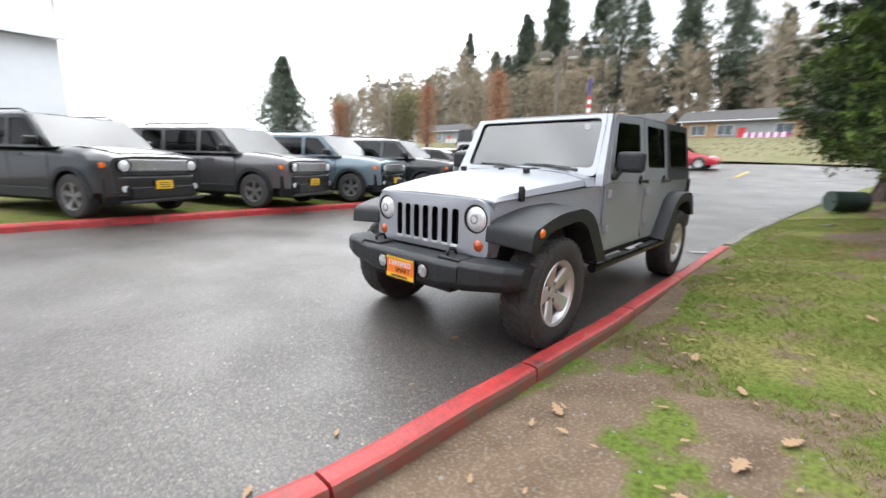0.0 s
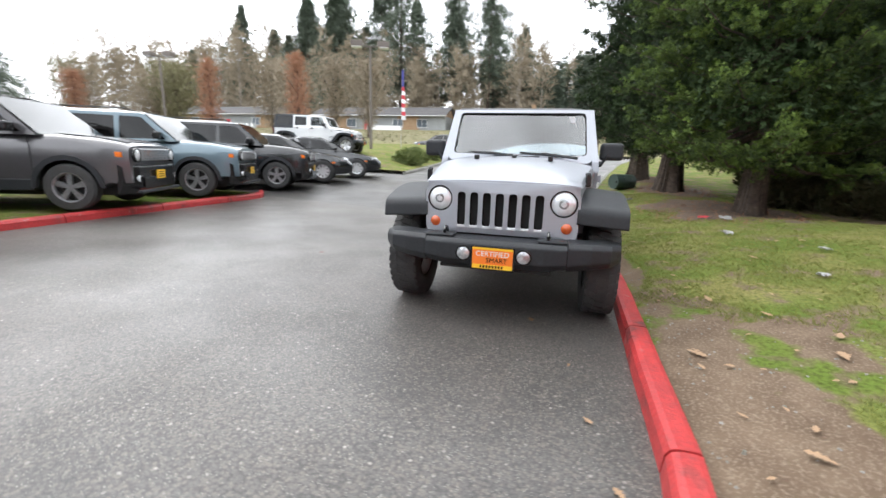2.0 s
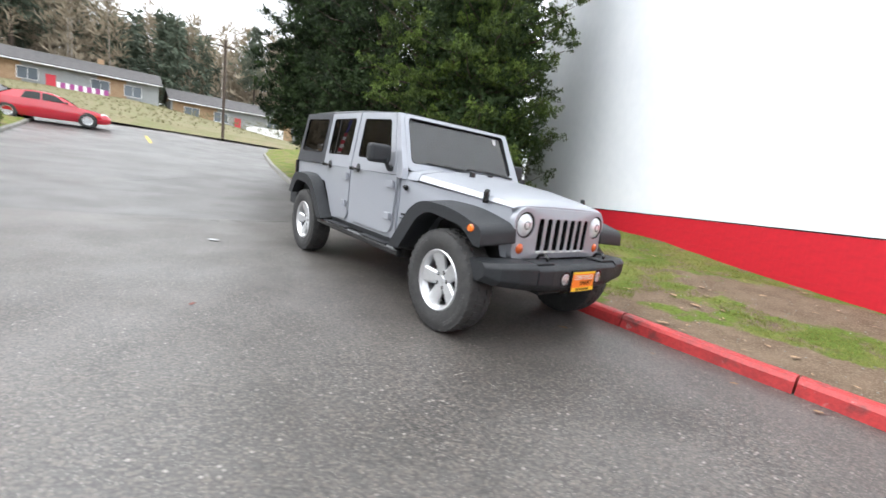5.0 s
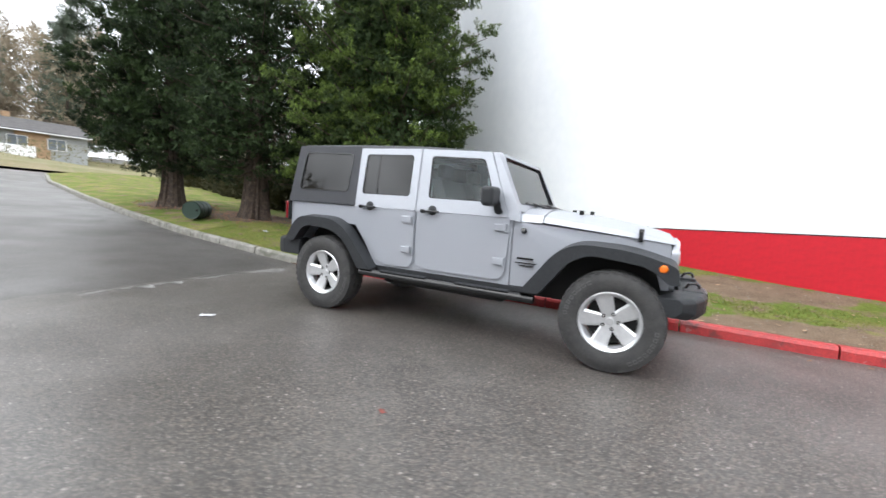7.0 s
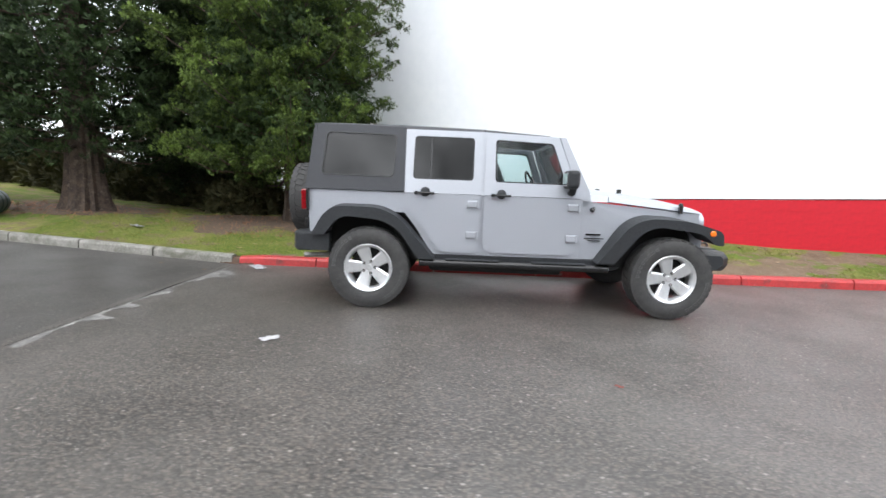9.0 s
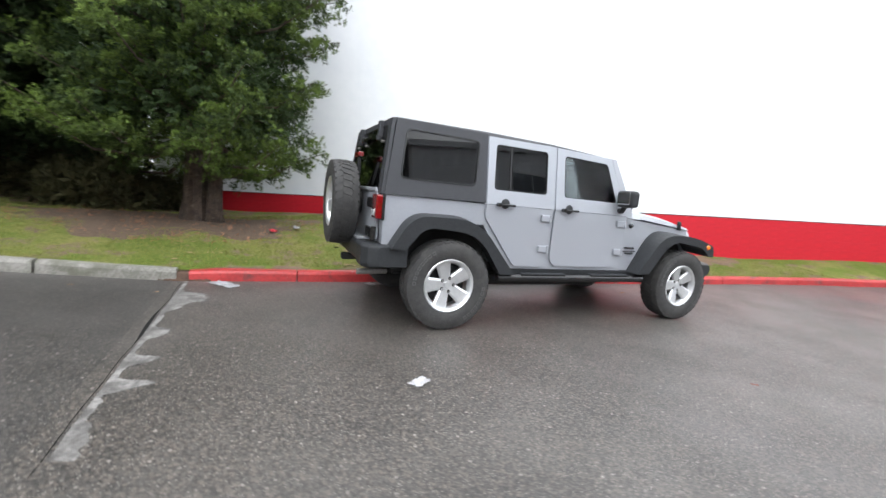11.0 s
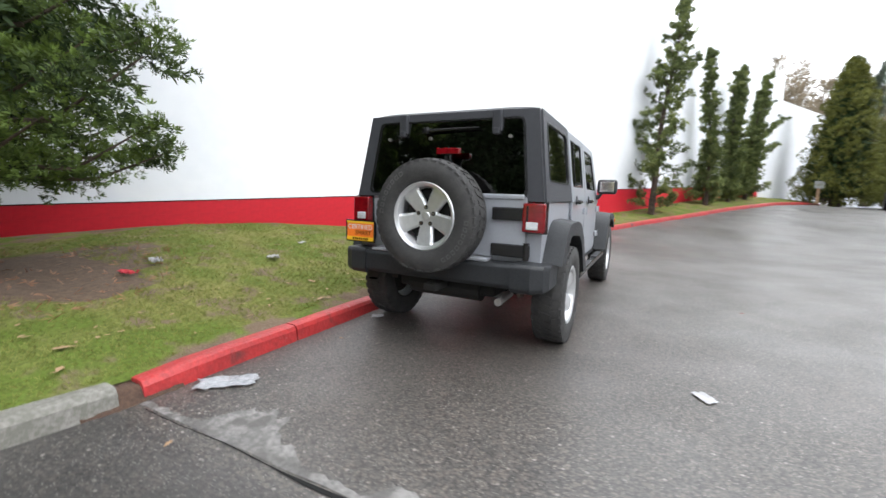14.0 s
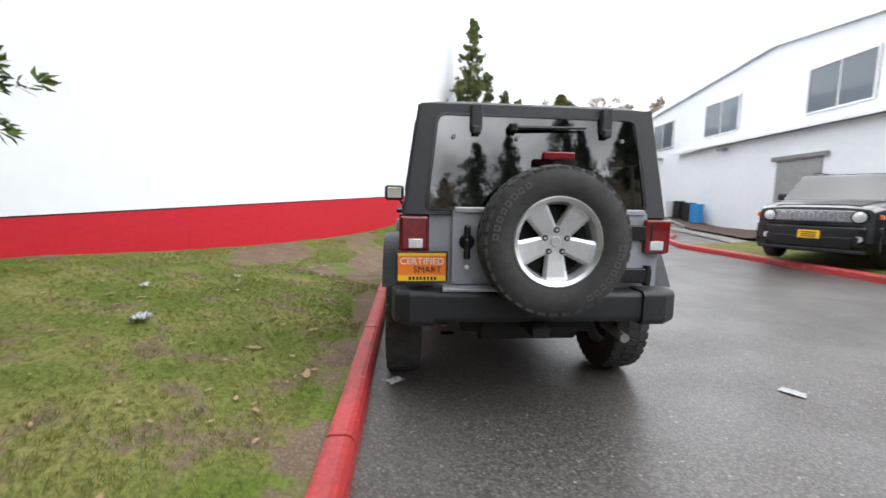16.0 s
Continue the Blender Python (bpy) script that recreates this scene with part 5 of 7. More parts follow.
def small_suv(m, paint, label):
    """A boxy compact SUV; nose towards +x in its own frame, wheels on z = 0."""
    root = thing("suv", label, "car", m, "parked row of SUVs")
    L0, L1, W = -2.12, 2.12, 0.875
    ax0, ax1, R = -1.29, 1.28, 0.345

    def sill(x):
        """Height of the body's lower edge: rockers, wheel arches and bumper undersides."""
        z = 0.30 if -1.75 < x < 1.75 else 0.42
        for ax in (ax0, ax1):
            d = abs(x - ax)
            if d < 0.43:
                z = max(z, 0.345 + math.sqrt(0.43 ** 2 - d * d))
        return z

    def crest(x):
        """Height of hood, belt or tail."""
        return float(np.interp(x, (-2.14, -2.10, -2.0, 0.9, 1.1, 1.6, 1.95, 2.06, 2.12), (0.80, 0.98, 1.07, 1.085, 1.10, 1.06, 1.00, 0.95, 0.80)))

    def wid(x, z):
        e = 1.0 - 0.16 * max(0.0, (abs(x) - 1.72) / 0.40) ** 2
        flank = 1.0 - 0.10 * max(0.0, (z - 0.78) / 0.32) ** 2 - 0.05 * max(0.0, (0.5 - z) / 0.25) ** 2
        return W * e * flank
    xs = sorted([L0 - 0.02 + 4.20 * k / 44 for k in range(45)] + [ax + 0.43 * sx * q for ax in (ax0, ax1) for sx in (-1, 1) for q in (1.0, 0.985, 0.92, 0.75)])
    shell = []
    for x in xs:
        zb, zt = sill(x), crest(x)
        zs = [zb + (zt - 0.03 - zb) * q for q in (0, 0.12, 0.3, 0.5, 0.7, 0.85, 0.95)]
        half = [(wid(x, z), z) for z in zs]
        wt = wid(x, zt)
        half += [(wt * 0.965, zt - 0.008), (wt * 0.9, zt + 0.006), (wt * 0.55, zt + (0.03 if x > 0.9 else 0.01)), (wt * 0.2, zt + (0.035 if x > 0.9 else 0.01))]
        shell.append([(x, -y, z) for y, z in half] + [(x, y, z) for y, z in half[::-1]])
    part("body", loft(shell), paint, root, smooth=True)
    hood = [[(x, s_ * w * q, crest(x) + 0.032 + 0.012 * (1 - q * q)) for s_, q in ((-1, 1), (-1, 0.85), (-1, 0.5), (1, 0), (1, 0.5), (1, 0.85), (1, 1))] for x, w in ((1.02, 0.66), (1.4, 0.65), (1.75, 0.62), (1.97, 0.58))]
    part("hood", loft(hood), paint, root, smooth=True)

    def cab(x, z):
        return 0.862 - 0.17 * (z - 1.08)
    top = [[(x, -cab(x, 1.60), 1.585), (x, -0.55, z), (x, 0.55, z), (x, cab(x, 1.60), 1.585)] for x, z in ((-1.98, 1.60), (-1.2, 1.655), (-0.2, 1.66), (0.38, 1.625))]
    part("roof", loft(top), paint, root)
    for s in (-1, 1):
        side = rounded([(-2.06, 1.082), (0.98, 1.082), (0.40, 1.60), (-1.98, 1.60)], [0.02, 0.02, 0.05, 0.08], 3)
        wins = [rounded(q, 0.03, 3) for q in ([(-0.02, 1.12), (0.78, 1.12), (0.36, 1.53), (-0.02, 1.54)], [(-0.98, 1.12), (-0.10, 1.12), (-0.10, 1.54), (-0.98, 1.55)], [(-1.72, 1.16), (-1.08, 1.14), (-1.08, 1.55), (-1.62, 1.54)])]
        cs = part("cabin_side", plate(side, [q[::-1] for q in wins], lambda x, z, d, s=s: (x, s * (cab(x, z) - d), z), 0.03), paint, root)
        for q in wins:
            part("side_window", plate(q, [], lambda x, z, d, s=s: (x, s * (cab(x, z) - 0.012 - d), z), 0.004), "privacy", cs)
        part("roof_rail", loft([[(x, s * 0.66 + 0.014 * math.cos(a), 1.66 + z + 0.014 * math.sin(a)) for a in [2 * math.pi * k / 6 for k in range(6)]] for x, z in ((-1.7, 0.0), (-1.55, 0.03), (0.05, 0.03), (0.2, -0.02))]), "gloss", root)
        part("cladding", cuboid(-0.85, 0.83, min(s * 0.86, s * 0.885), max(s * 0.86, s * 0.885), 0.30, 0.46, 0.01), "plastic", root)
        for ax in (ax0, ax1):
            o = [(ax + 0.47 * math.cos(a), 0.345 + 0.47 * math.sin(a)) for a in [math.pi * k / 10 for k in range(11)]]
            i = [(ax + 0.40 * math.cos(a), 0.345 + 0.40 * math.sin(a)) for a in [math.pi * k / 10 for k in range(11)]]
            part("arch_trim", plate(o + i[::-1], [], lambda x, z, d, s=s: (x, s * (wid(x, z) - 0.02 + d), z), 0.035), "plastic", root)
            simple_wheel(root, (ax, s * 0.77, R), s, R, 0.215, "dark_alloy")
        mir = part("side_mirror", cuboid(0.62, 0.74, min(s * 0.86, s * 1.04), max(s * 0.86, s * 1.04), 1.12, 1.26, 0.03), "gloss", root)
        part("mirror_glass", cuboid(0.612, 0.619, min(s * 0.89, s * 1.02), max(s * 0.89, s * 1.02), 1.14, 1.24), "chrome", mir)
        for x in (-0.85, 0.12):
            part("door_handle", cuboid(x, x + 0.20, min(s * 0.872, s * 0.905), max(s * 0.872, s * 0.905), 0.965, 0.995, 0.008), paint, root)
        for x in (-1.03, -0.06, 0.86):
            part("door_gap", cuboid(x, x + 0.008, min(s * 0.870, s * 0.8765), max(s * 0.870, s * 0.8765), 0.47, 1.06), "gloss", root)
        lamp = part("headlight", revolve([(0.001, 2.125), (0.05, 2.12), (0.088, 2.10), (0.092, 2.04)], "x", (0, s * 0.60, 0.835), 22), "clear_lens", root, "round headlight", True)
        part("bezel", revolve([(0.09, 2.05), (0.092, 2.11), (0.108, 2.105), (0.11, 2.04)], "x", (0, s * 0.60, 0.835), 22), "gloss", lamp)
        part("side_marker", cuboid(1.90, 1.99, min(s * 0.80, s * 0.842), max(s * 0.80, s * 0.842), 0.80, 0.88, 0.01), "amber", root, "amber corner marker")
        part("tail_light", cuboid(-2.15, -2.08, min(s * 0.62, s * 0.80), max(s * 0.62, s * 0.80), 0.82, 1.02, 0.015), "red_lens", root)
        part("fog_lamp", tube((2.08, s * 0.62, 0.48), (2.115, s * 0.62, 0.48), 0.05, n=14), "clear_lens", root)
    part("windscreen", plate([(-0.84, 1.10), (0.84, 1.10), (0.735, 1.61), (-0.735, 1.61)], [], lambda y, z, d: (1.005 - (z - 1.08) * 1.13 + d, y, z), 0.01), "wet_shield", root)
    part("rear_window", cuboid(-2.06, -2.045, -0.60, 0.60, 1.15, 1.52, 0.01), "privacy", root)
    part("tail_panel", plate([(-0.84, 1.082), (0.84, 1.082), (0.76, 1.60), (-0.76, 1.60)], [], lambda y, z, d: (-2.04 + (z - 1.08) * 0.12 + d, y, z), 0.03), paint, root)
    gr = part("grille", loft([[(x + 0.02, y, z) for x, z in rounded([(2.06 - e, 0.75), (2.11 - e, 0.75), (2.10 - e, 0.93), (2.05 - e, 0.94)], 0.012, 2)] for y, e in ((-0.74, 0.10), (-0.5, 0.02), (0, 0.0), (0.5, 0.02), (0.74, 0.10))]), "dark_alloy", root)
    for k in range(7):
        y = -0.39 + 0.13 * k
        part("grille_slot", loft([[(2.130, y + 0.045 * math.cos(a) * q, 0.84 + 0.075 * math.sin(a) * q) for a in [2 * math.pi * i / 12 for i in range(12)]] for q in (1.0, 0.8)], caps=False), "chrome", gr)
    bmp = part("front_bumper", loft([[(x, y, z) for x, z in rounded([(1.90, 0.25), (2.06 - e, 0.25), (2.15 - e, 0.36), (2.14 - e, 0.66), (2.08 - e, 0.70), (1.90, 0.70)], 0.02, 2)] for y, e in ((-0.84, 0.18), (-0.62, 0.03), (0.62, 0.03), (0.84, 0.18))]), "gloss", root)
    part("lower_intake", cuboid(2.13, 2.145, -0.55, 0.55, 0.32, 0.50, 0.01), "gloss", bmp)
    part("bumper_lip", cuboid(2.10, 2.16, -0.72, 0.72, 0.25, 0.30, 0.012), "plastic", bmp)
    pl = part("number_plate", cuboid(2.148, 2.158, -0.15, 0.15, 0.46, 0.60, 0.003), "yellow", bmp, "yellow dealer plate")
    for k in range(3):
        part("plate_bar", cuboid(2.159, 2.161, -0.10, 0.10, 0.485 + 0.035 * k, 0.50 + 0.035 * k), "gloss", pl)
    part("cabin_trim", cuboid(-1.98, 0.9, -0.80, 0.80, 1.084, 1.10), "dark", root)
    for y in (-0.38, 0.38):
        st = part("seat", cuboid(-0.35, -0.18, y - 0.23, y + 0.23, 1.10, 1.36, 0.05), "seat", root)
        part("headrest", cuboid(-0.36, -0.27, y - 0.12, y + 0.12, 1.38, 1.52, 0.03), "seat", st)
    part("underbody", cuboid(-2.0, 1.95, -0.62, 0.62, 0.22, 0.40), "dark", root)
    return root


def sedan(m, paint, label, group=""):
    """A low four-door saloon, nose towards +x."""
    root = thing("sedan", label, "car", m, group)
    rings = []
    for x, w, z0, z1, zs in ((-2.32, 0.70, 0.40, 0.86, 0.70), (-2.20, 0.82, 0.28, 0.98, 0.72), (-1.5, 0.90, 0.20, 1.02, 0.72), (0.0, 0.91, 0.19, 0.98, 0.70), (0.9, 0.90, 0.20, 0.94, 0.68), (1.7, 0.88, 0.22, 0.84, 0.64), (2.15, 0.80, 0.26, 0.72, 0.58), (2.32, 0.62, 0.34, 0.60, 0.52)):
        rings.append([(x, y, z) for y, z in ((-w * 0.9, z0), (-w, z0 + 0.15), (-w, zs), (-w * 0.92, z1 - 0.03), (-w * 0.6, z1), (w * 0.6, z1), (w * 0.92, z1 - 0.03), (w, zs), (w, z0 + 0.15), (w * 0.9, z0))])
    part("body", loft(rings), paint, root, smooth=True)
    cab = []
    for x, w, z in ((-1.85, 0.72, 1.00), (-1.2, 0.62, 1.34), (-0.5, 0.60, 1.43), (0.1, 0.61, 1.41), (0.55, 0.66, 1.25), (1.05, 0.74, 0.95)):
        cab.append([(x, -0.80, 0.93), (x, -w, z - 0.04), (x, -w * 0.7, z), (x, w * 0.7, z), (x, w, z - 0.04), (x, 0.80, 0.93)])
    part("cabin", loft(cab), paint, root, smooth=True)
    for s in (-1, 1):
        for q in ([(-0.95, 1.0), (-0.28, 1.0), (-0.28, 1.34), (-0.80, 1.32)], [(-0.22, 1.0), (0.62, 0.99), (0.25, 1.28), (-0.22, 1.34)]):
            part("side_window", plate(rounded(q, 0.03, 3), [], lambda x, z, d, s=s: (x, s * (0.80 - (z - 0.93) * 0.42 + d), z), 0.012), "privacy", root)
        for ax in (-1.40, 1.42):
            part("wheel_arch", revolve([(0.001, s * 0.885), (0.37, s * 0.885), (0.37, s * 0.905)], "y", (ax, 0, 0.34), 22), "dark", root)
            simple_wheel(root, (ax, s * 0.82, 0.33), s, 0.33, 0.21, "alloy", 9)
        part("headlight", loft([[(1.92 + a, s * 0.82 - s * a * 0.3, 0.66 + b), (2.05 + a, s * 0.76 - s * a * 0.3, 0.66 + b), (2.16 + a, s * 0.62 - s * a * 0.3, 0.64 + b)] for a, b in ((0.0, 0.0), (0.035, 0.0), (0.02, 0.09), (0.0, 0.10))]), "clear_lens", root)
        part("tail_light", cuboid(-2.31, -2.18, min(s * 0.50, s * 0.80), max(s * 0.50, s * 0.80), 0.74, 0.88, 0.02), "red_lens", root)
        part("side_mirror", cuboid(0.60, 0.72, min(s * 0.82, s * 0.98), max(s * 0.82, s * 0.98), 0.96, 1.06, 0.025), "gloss", root)
        part("side_marker", cuboid(1.70, 1.80, min(s * 0.87, s * 0.895), max(s * 0.87, s * 0.895), 0.58, 0.62, 0.005), "amber", root)
    part("windscreen", plate([(-0.68, 0.98), (0.68, 0.98), (0.56, 1.36), (-0.56, 1.36)], [], lambda y, z, d: (1.06 - (z - 0.93) * 1.45 + d, y, z), 0.012), "wet_shield", root)
    part("rear_window", plate([(-0.64, 1.03), (0.64, 1.03), (0.54, 1.33), (-0.54, 1.33)], [], lambda y, z, d: (-1.84 + (z - 1.0) * 1.75 - d, y, z), 0.012), "privacy", root)
    part("grille", cuboid(2.20, 2.335, -0.42, 0.42, 0.38, 0.50, 0.02), "gloss", root)
    return root


def nose_up(x, y, turn, lift=0.0):
    """A pose on the lot for a car whose nose points along turn degrees."""
    return Matrix.Translation((x, y, road_z(x, y) + lift)) @ Matrix.Rotation(radians(turn), 4, "Z")


VERGE = 0.04
small_suv(nose_up(3.0, -8.0, 116, VERGE), "dark_paint", "charcoal compact SUV with a yellow dealer plate, behind the lot kerb")
small_suv(nose_up(0.2, -8.0, 116, VERGE), "grey_paint", "granite grey compact SUV with a yellow dealer plate")
small_suv(nose_up(-2.25, -8.15, 116, VERGE), "blue_paint", "slate blue compact SUV parked nose out")
small_suv(nose_up(-4.75, -8.1, 116), "black_paint", "black compact SUV at the end of the row")
sedan(nose_up(-7.1, -8.3, 116), "black_paint", "glossy black saloon parked nose out")
sedan(nose_up(-9.7, -8.4, 116), "black_paint", "black saloon beside the planted island")
jeep(nose_up(-14.4, -11.0, 100, 0.72), "white", "white jeep displayed on a raised bank", spare=False)
jeep(nose_up(25.05, -13.1, 165), "black_paint", "black jeep parked at the far end by the sheds", spare=False)

# two saloons on the street
sedan(nose_up(-25.0, -5.2, 90), "red_paint", "red saloon on the street before the low houses", "cars on the street")
sedan(nose_up(-29.0, -8.6, -90), "grey_paint", "grey saloon on the far side of the street", "cars on the street")

# distant cars in the lot
far_cars = (("white", -16, -19), ("grey_paint", -19, -18.5), ("white", -22, -21), ("blue_paint", -13, -20), ("dark_paint", -9.5, -20.5), ("white", -26, -19))
for mat, x, y in far_cars:
    sedan(nose_up(x, y, 80), mat, {"white": "white", "grey_paint": "grey", "blue_paint": "slate blue", "dark_paint": "dark grey"}[mat] + " saloon in the far part of the lot", "cars in the far lot")


# ---- plants ----
def spray_mesh(name, P, D, size, width, mat, fan=3, rng=None, tone=None):
    """Leaf sprays: each a fan of narrow blades from one point. P: places, D: ways, size: lengths."""
    rng = rng or np.random.default_rng(1)
    n = len(P)
    D = D / np.linalg.norm(D, axis=1, keepdims=True)
    side = np.cross(D, rng.normal(size=(n, 3)))
    side /= np.linalg.norm(side, axis=1, keepdims=True)
    verts = np.zeros((n, 1 + 2 * fan, 3))
    verts[:, 0] = P
    faces = []
    for k in range(fan):
        a = (k - (fan - 1) / 2) * 0.75
        way = D * math.cos(a) + side * math.sin(a)
        tip = P + way * (size * rng.uniform(0.7, 1.1, n))[:, None]
        across = side * math.cos(a) - D * math.sin(a)
        off = (across + 0.5 * np.cross(way, across)) * (size * width)[:, None]
        verts[:, 1 + 2 * k] = P + (tip - P) * 0.55 + off
        verts[:, 2 + 2 * k] = tip
        base = np.arange(n) * (1 + 2 * fan)
        faces.append(np.stack([base, base + 1 + 2 * k, base + 2 + 2 * k], 1))
    me = bpy.data.meshes.new(name)
    f = np.concatenate(faces)
    me.from_pydata(verts.reshape(-1, 3).tolist(), [], f.tolist())
    me.materials.append(M[mat])
    at = me.attributes.new("tone", "FLOAT", "POINT")
    tone = np.full(n, 0.4) if tone is None else tone
    at.data.foreach_set("value", np.repeat(tone, 1 + 2 * fan).astype(np.float32))
    return me


def lumps(rng, centres, radii, per, up=0.3, flat=1.0):
    """Spray places and ways on lumps of foliage."""
    c, r = np.repeat(centres, per, 0), np.repeat(radii, per)
    u = rng.normal(size=(len(c), 3))
    u /= np.linalg.norm(u, axis=1, keepdims=True)
    u[:, 2] *= flat
    P = c + u * (r * rng.uniform(0.55, 1.0, len(r)))[:, None]
    return P, u + np.array([0, 0, up]) + rng.normal(size=u.shape) * 0.35


def trunk_mesh(rng, h, r0, r1, lean=0.05, n=10, flare=1.5):
    bm = bmesh.new()
    rings = []
    for k in range(9):
        t = k / 8
        r = (r0 + (r1 - r0) * t) * (1 + (flare - 1) * max(0, 1 - t * 9) ** 2)
        ring = []
        for i in range(n):
            a = 2 * math.pi * i / n
            rr = r * (1 + 0.14 * math.sin(3 * a + 2) + 0.08 * rng.random())
            ring.append((rr * math.cos(a) + lean * t * h * 0.3, rr * math.sin(a) + 0.06 * math.sin(5 * t), t * h))
        rings.append(ring)
    return loft(rings, bm)


def conifer(x, y, z, h, R, label, mat="leaf_cedar", seed=1, low=1.0, per=110, count=120, size=0.30, trunk=0.28, profile=None, second=None, name="cedar_tree"):
    """A billowing cedar: flared trunk, bare lower limbs, and a crown of many lumps of sprays."""
    rng = np.random.default_rng(seed)
    root = thing(name, label, "tree", Matrix.Translation((x, y, z)))
    part("trunk", trunk_mesh(rng, h * 0.93, trunk, 0.04), "bark", root, smooth=True)
    prof = profile or (lambda t: (0.72 + 0.28 * math.sin(math.pi * min(1, t * 2.2))) * (1 - max(0, t - 0.35) / 0.65) ** 0.7 + 0.03)
    cs, rs = [], []
    limbs = bmesh.new()
    for k in range(count):
        t = (k + rng.random()) / count
        t = t ** 1.15
        a = k * 2.399 + rng.normal() * 0.3
        rr = R * prof(t) * rng.uniform(0.55, 1.0)
        zz = low + t * (h - low)
        cs.append((rr * math.cos(a), rr * math.sin(a), zz))
        rs.append(max(0.16, R * 0.27 * rng.uniform(0.7, 1.25) * (1 - 0.55 * t)))
        if k % 3 == 0:
            tube((0, 0, zz * 0.93 + 0.05), (rr * math.cos(a) * 0.9, rr * math.sin(a) * 0.9, zz - 0.1), 0.045 * (1 - 0.6 * t) + 0.008, 0.01, 5, limbs)
    part("branchwork", limbs, "bark", root)["kind"] = "stuff"
    P, D = lumps(rng, np.array(cs), np.array(rs), per, 0.15, 0.75)
    D += P * np.array([0.4, 0.4, 0]) / R
    crown = new("crown", spray_mesh("crown", P, D, size * rng.uniform(0.6, 1.2, len(P)), 0.16, mat, 3, rng))
    crown.parent = root
    # inner foliage in a darker green: the crown's inner shade put into its colour
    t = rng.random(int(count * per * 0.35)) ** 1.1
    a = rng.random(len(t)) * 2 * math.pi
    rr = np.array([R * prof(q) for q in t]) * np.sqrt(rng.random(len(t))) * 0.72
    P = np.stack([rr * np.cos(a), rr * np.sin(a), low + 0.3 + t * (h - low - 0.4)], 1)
    core = new("inner_foliage", spray_mesh("inner_foliage", P, rng.normal(size=P.shape) + np.array([0, 0, 0.2]), size * 1.4 * np.ones(len(P)), 0.22, second or "leaf_shade", 3, rng))
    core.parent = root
    return root


def fir(x, y, z, h, R, seed, label, mat="leaf_fir", sparse=1.0, name="fir_tree", low=0.25, group=""):
    """A tall far conifer: mast-like trunk and uneven, drooping, separate boughs with sky between them."""
    rng = np.random.default_rng(seed)
    root = thing(name, label, "tree", Matrix.Translation((x, y, z)), group)
    part("trunk", trunk_mesh(rng, h, 0.009 * h + 0.08, 0.03, 0.0, 7, 1.2), "bark", root)
    nb = int(95 * sparse) + 30
    t = low + (1 - low) * rng.random(nb) ** 0.9
    a = rng.random(nb) * 2 * math.pi
    lop = 1 + 0.35 * np.cos(a - rng.uniform(0, 6.28)) + 0.25 * np.sin(2 * a + t * 9 + seed)
    ln = R * np.minimum(1.0, (1.03 - t) / (1 - low) * 1.7) * rng.uniform(0.35, 1.15, nb) * lop * np.where(t < low + 0.12, 0.6, 1.0)
    m_ = 26
    q = rng.random((nb, m_)) ** 0.75
    c, s_ = np.cos(a)[:, None], np.sin(a)[:, None]
    rad = ln[:, None] * q
    wob = rng.normal(size=(nb, m_)) * (0.09 * h / 20 + 0.10 * ln[:, None] * (1.1 - q))
    P = np.stack([rad * c - wob * s_, rad * s_ + wob * c, (t * h)[:, None] - (0.10 + 0.22 * q) * rad + rng.normal(size=(nb, m_)) * 0.011 * h], 2).reshape(-1, 3)
    D = np.stack([c + 0 * q, s_ + 0 * q, -0.35 + 0 * q], 2).reshape(-1, 3) + rng.normal(size=(nb * m_, 3)) * 0.35
    cr = new("crown", spray_mesh("crown", P, D, (0.022 * h + 0.12) * rng.uniform(0.5, 1.15, len(P)), 0.15, mat, 3, rng))
    cr.parent = root
    return root


def plumes(rng, B, A, L, n, size, spread=0.9, lift=0.25, girth=0.30, tuft_tone=None):
    """Bottle-brush plumes of foliage: B bases, A ways, L lengths, n sprays on each. Gives places, ways, lengths."""
    A = A / np.linalg.norm(A, axis=1, keepdims=True)
    s = rng.uniform(0.05, 1.0, (len(B), n))
    u = rng.normal(size=(len(B), n, 3))
    u -= A[:, None] * np.sum(u * A[:, None], axis=2, keepdims=True)
    u /= np.linalg.norm(u, axis=2, keepdims=True) + 1e-6
    u[:, :, 2] = np.where(u[:, :, 2] < 0, u[:, :, 2] * 0.5, u[:, :, 2])
    fat = girth * np.sin(np.pi * np.clip(0.15 + 0.8 * s, 0, 1)) * rng.uniform(0.2, 1.0, s.shape)
    P = B[:, None] + A[:, None] * (L[:, None] * s)[:, :, None] + u * (fat * L[:, None])[:, :, None]
    D = A[:, None] * 0.8 + u * spread + np.array([0, 0, lift]) + rng.normal(size=u.shape) * 0.22
    tuft_tone = rng.uniform(-0.25, 1.0, len(B)) * 0.75 if tuft_tone is None else tuft_tone
    # lighter tips for new growth; dark bases put gap shade into the colour
    spray_tone = np.clip(tuft_tone[:, None] + 0.75 * (s - 0.5), 0, 1)
    return P.reshape(-1, 3), D.reshape(-1, 3), size * rng.uniform(0.6, 1.15, s.size), spray_tone.reshape(-1)


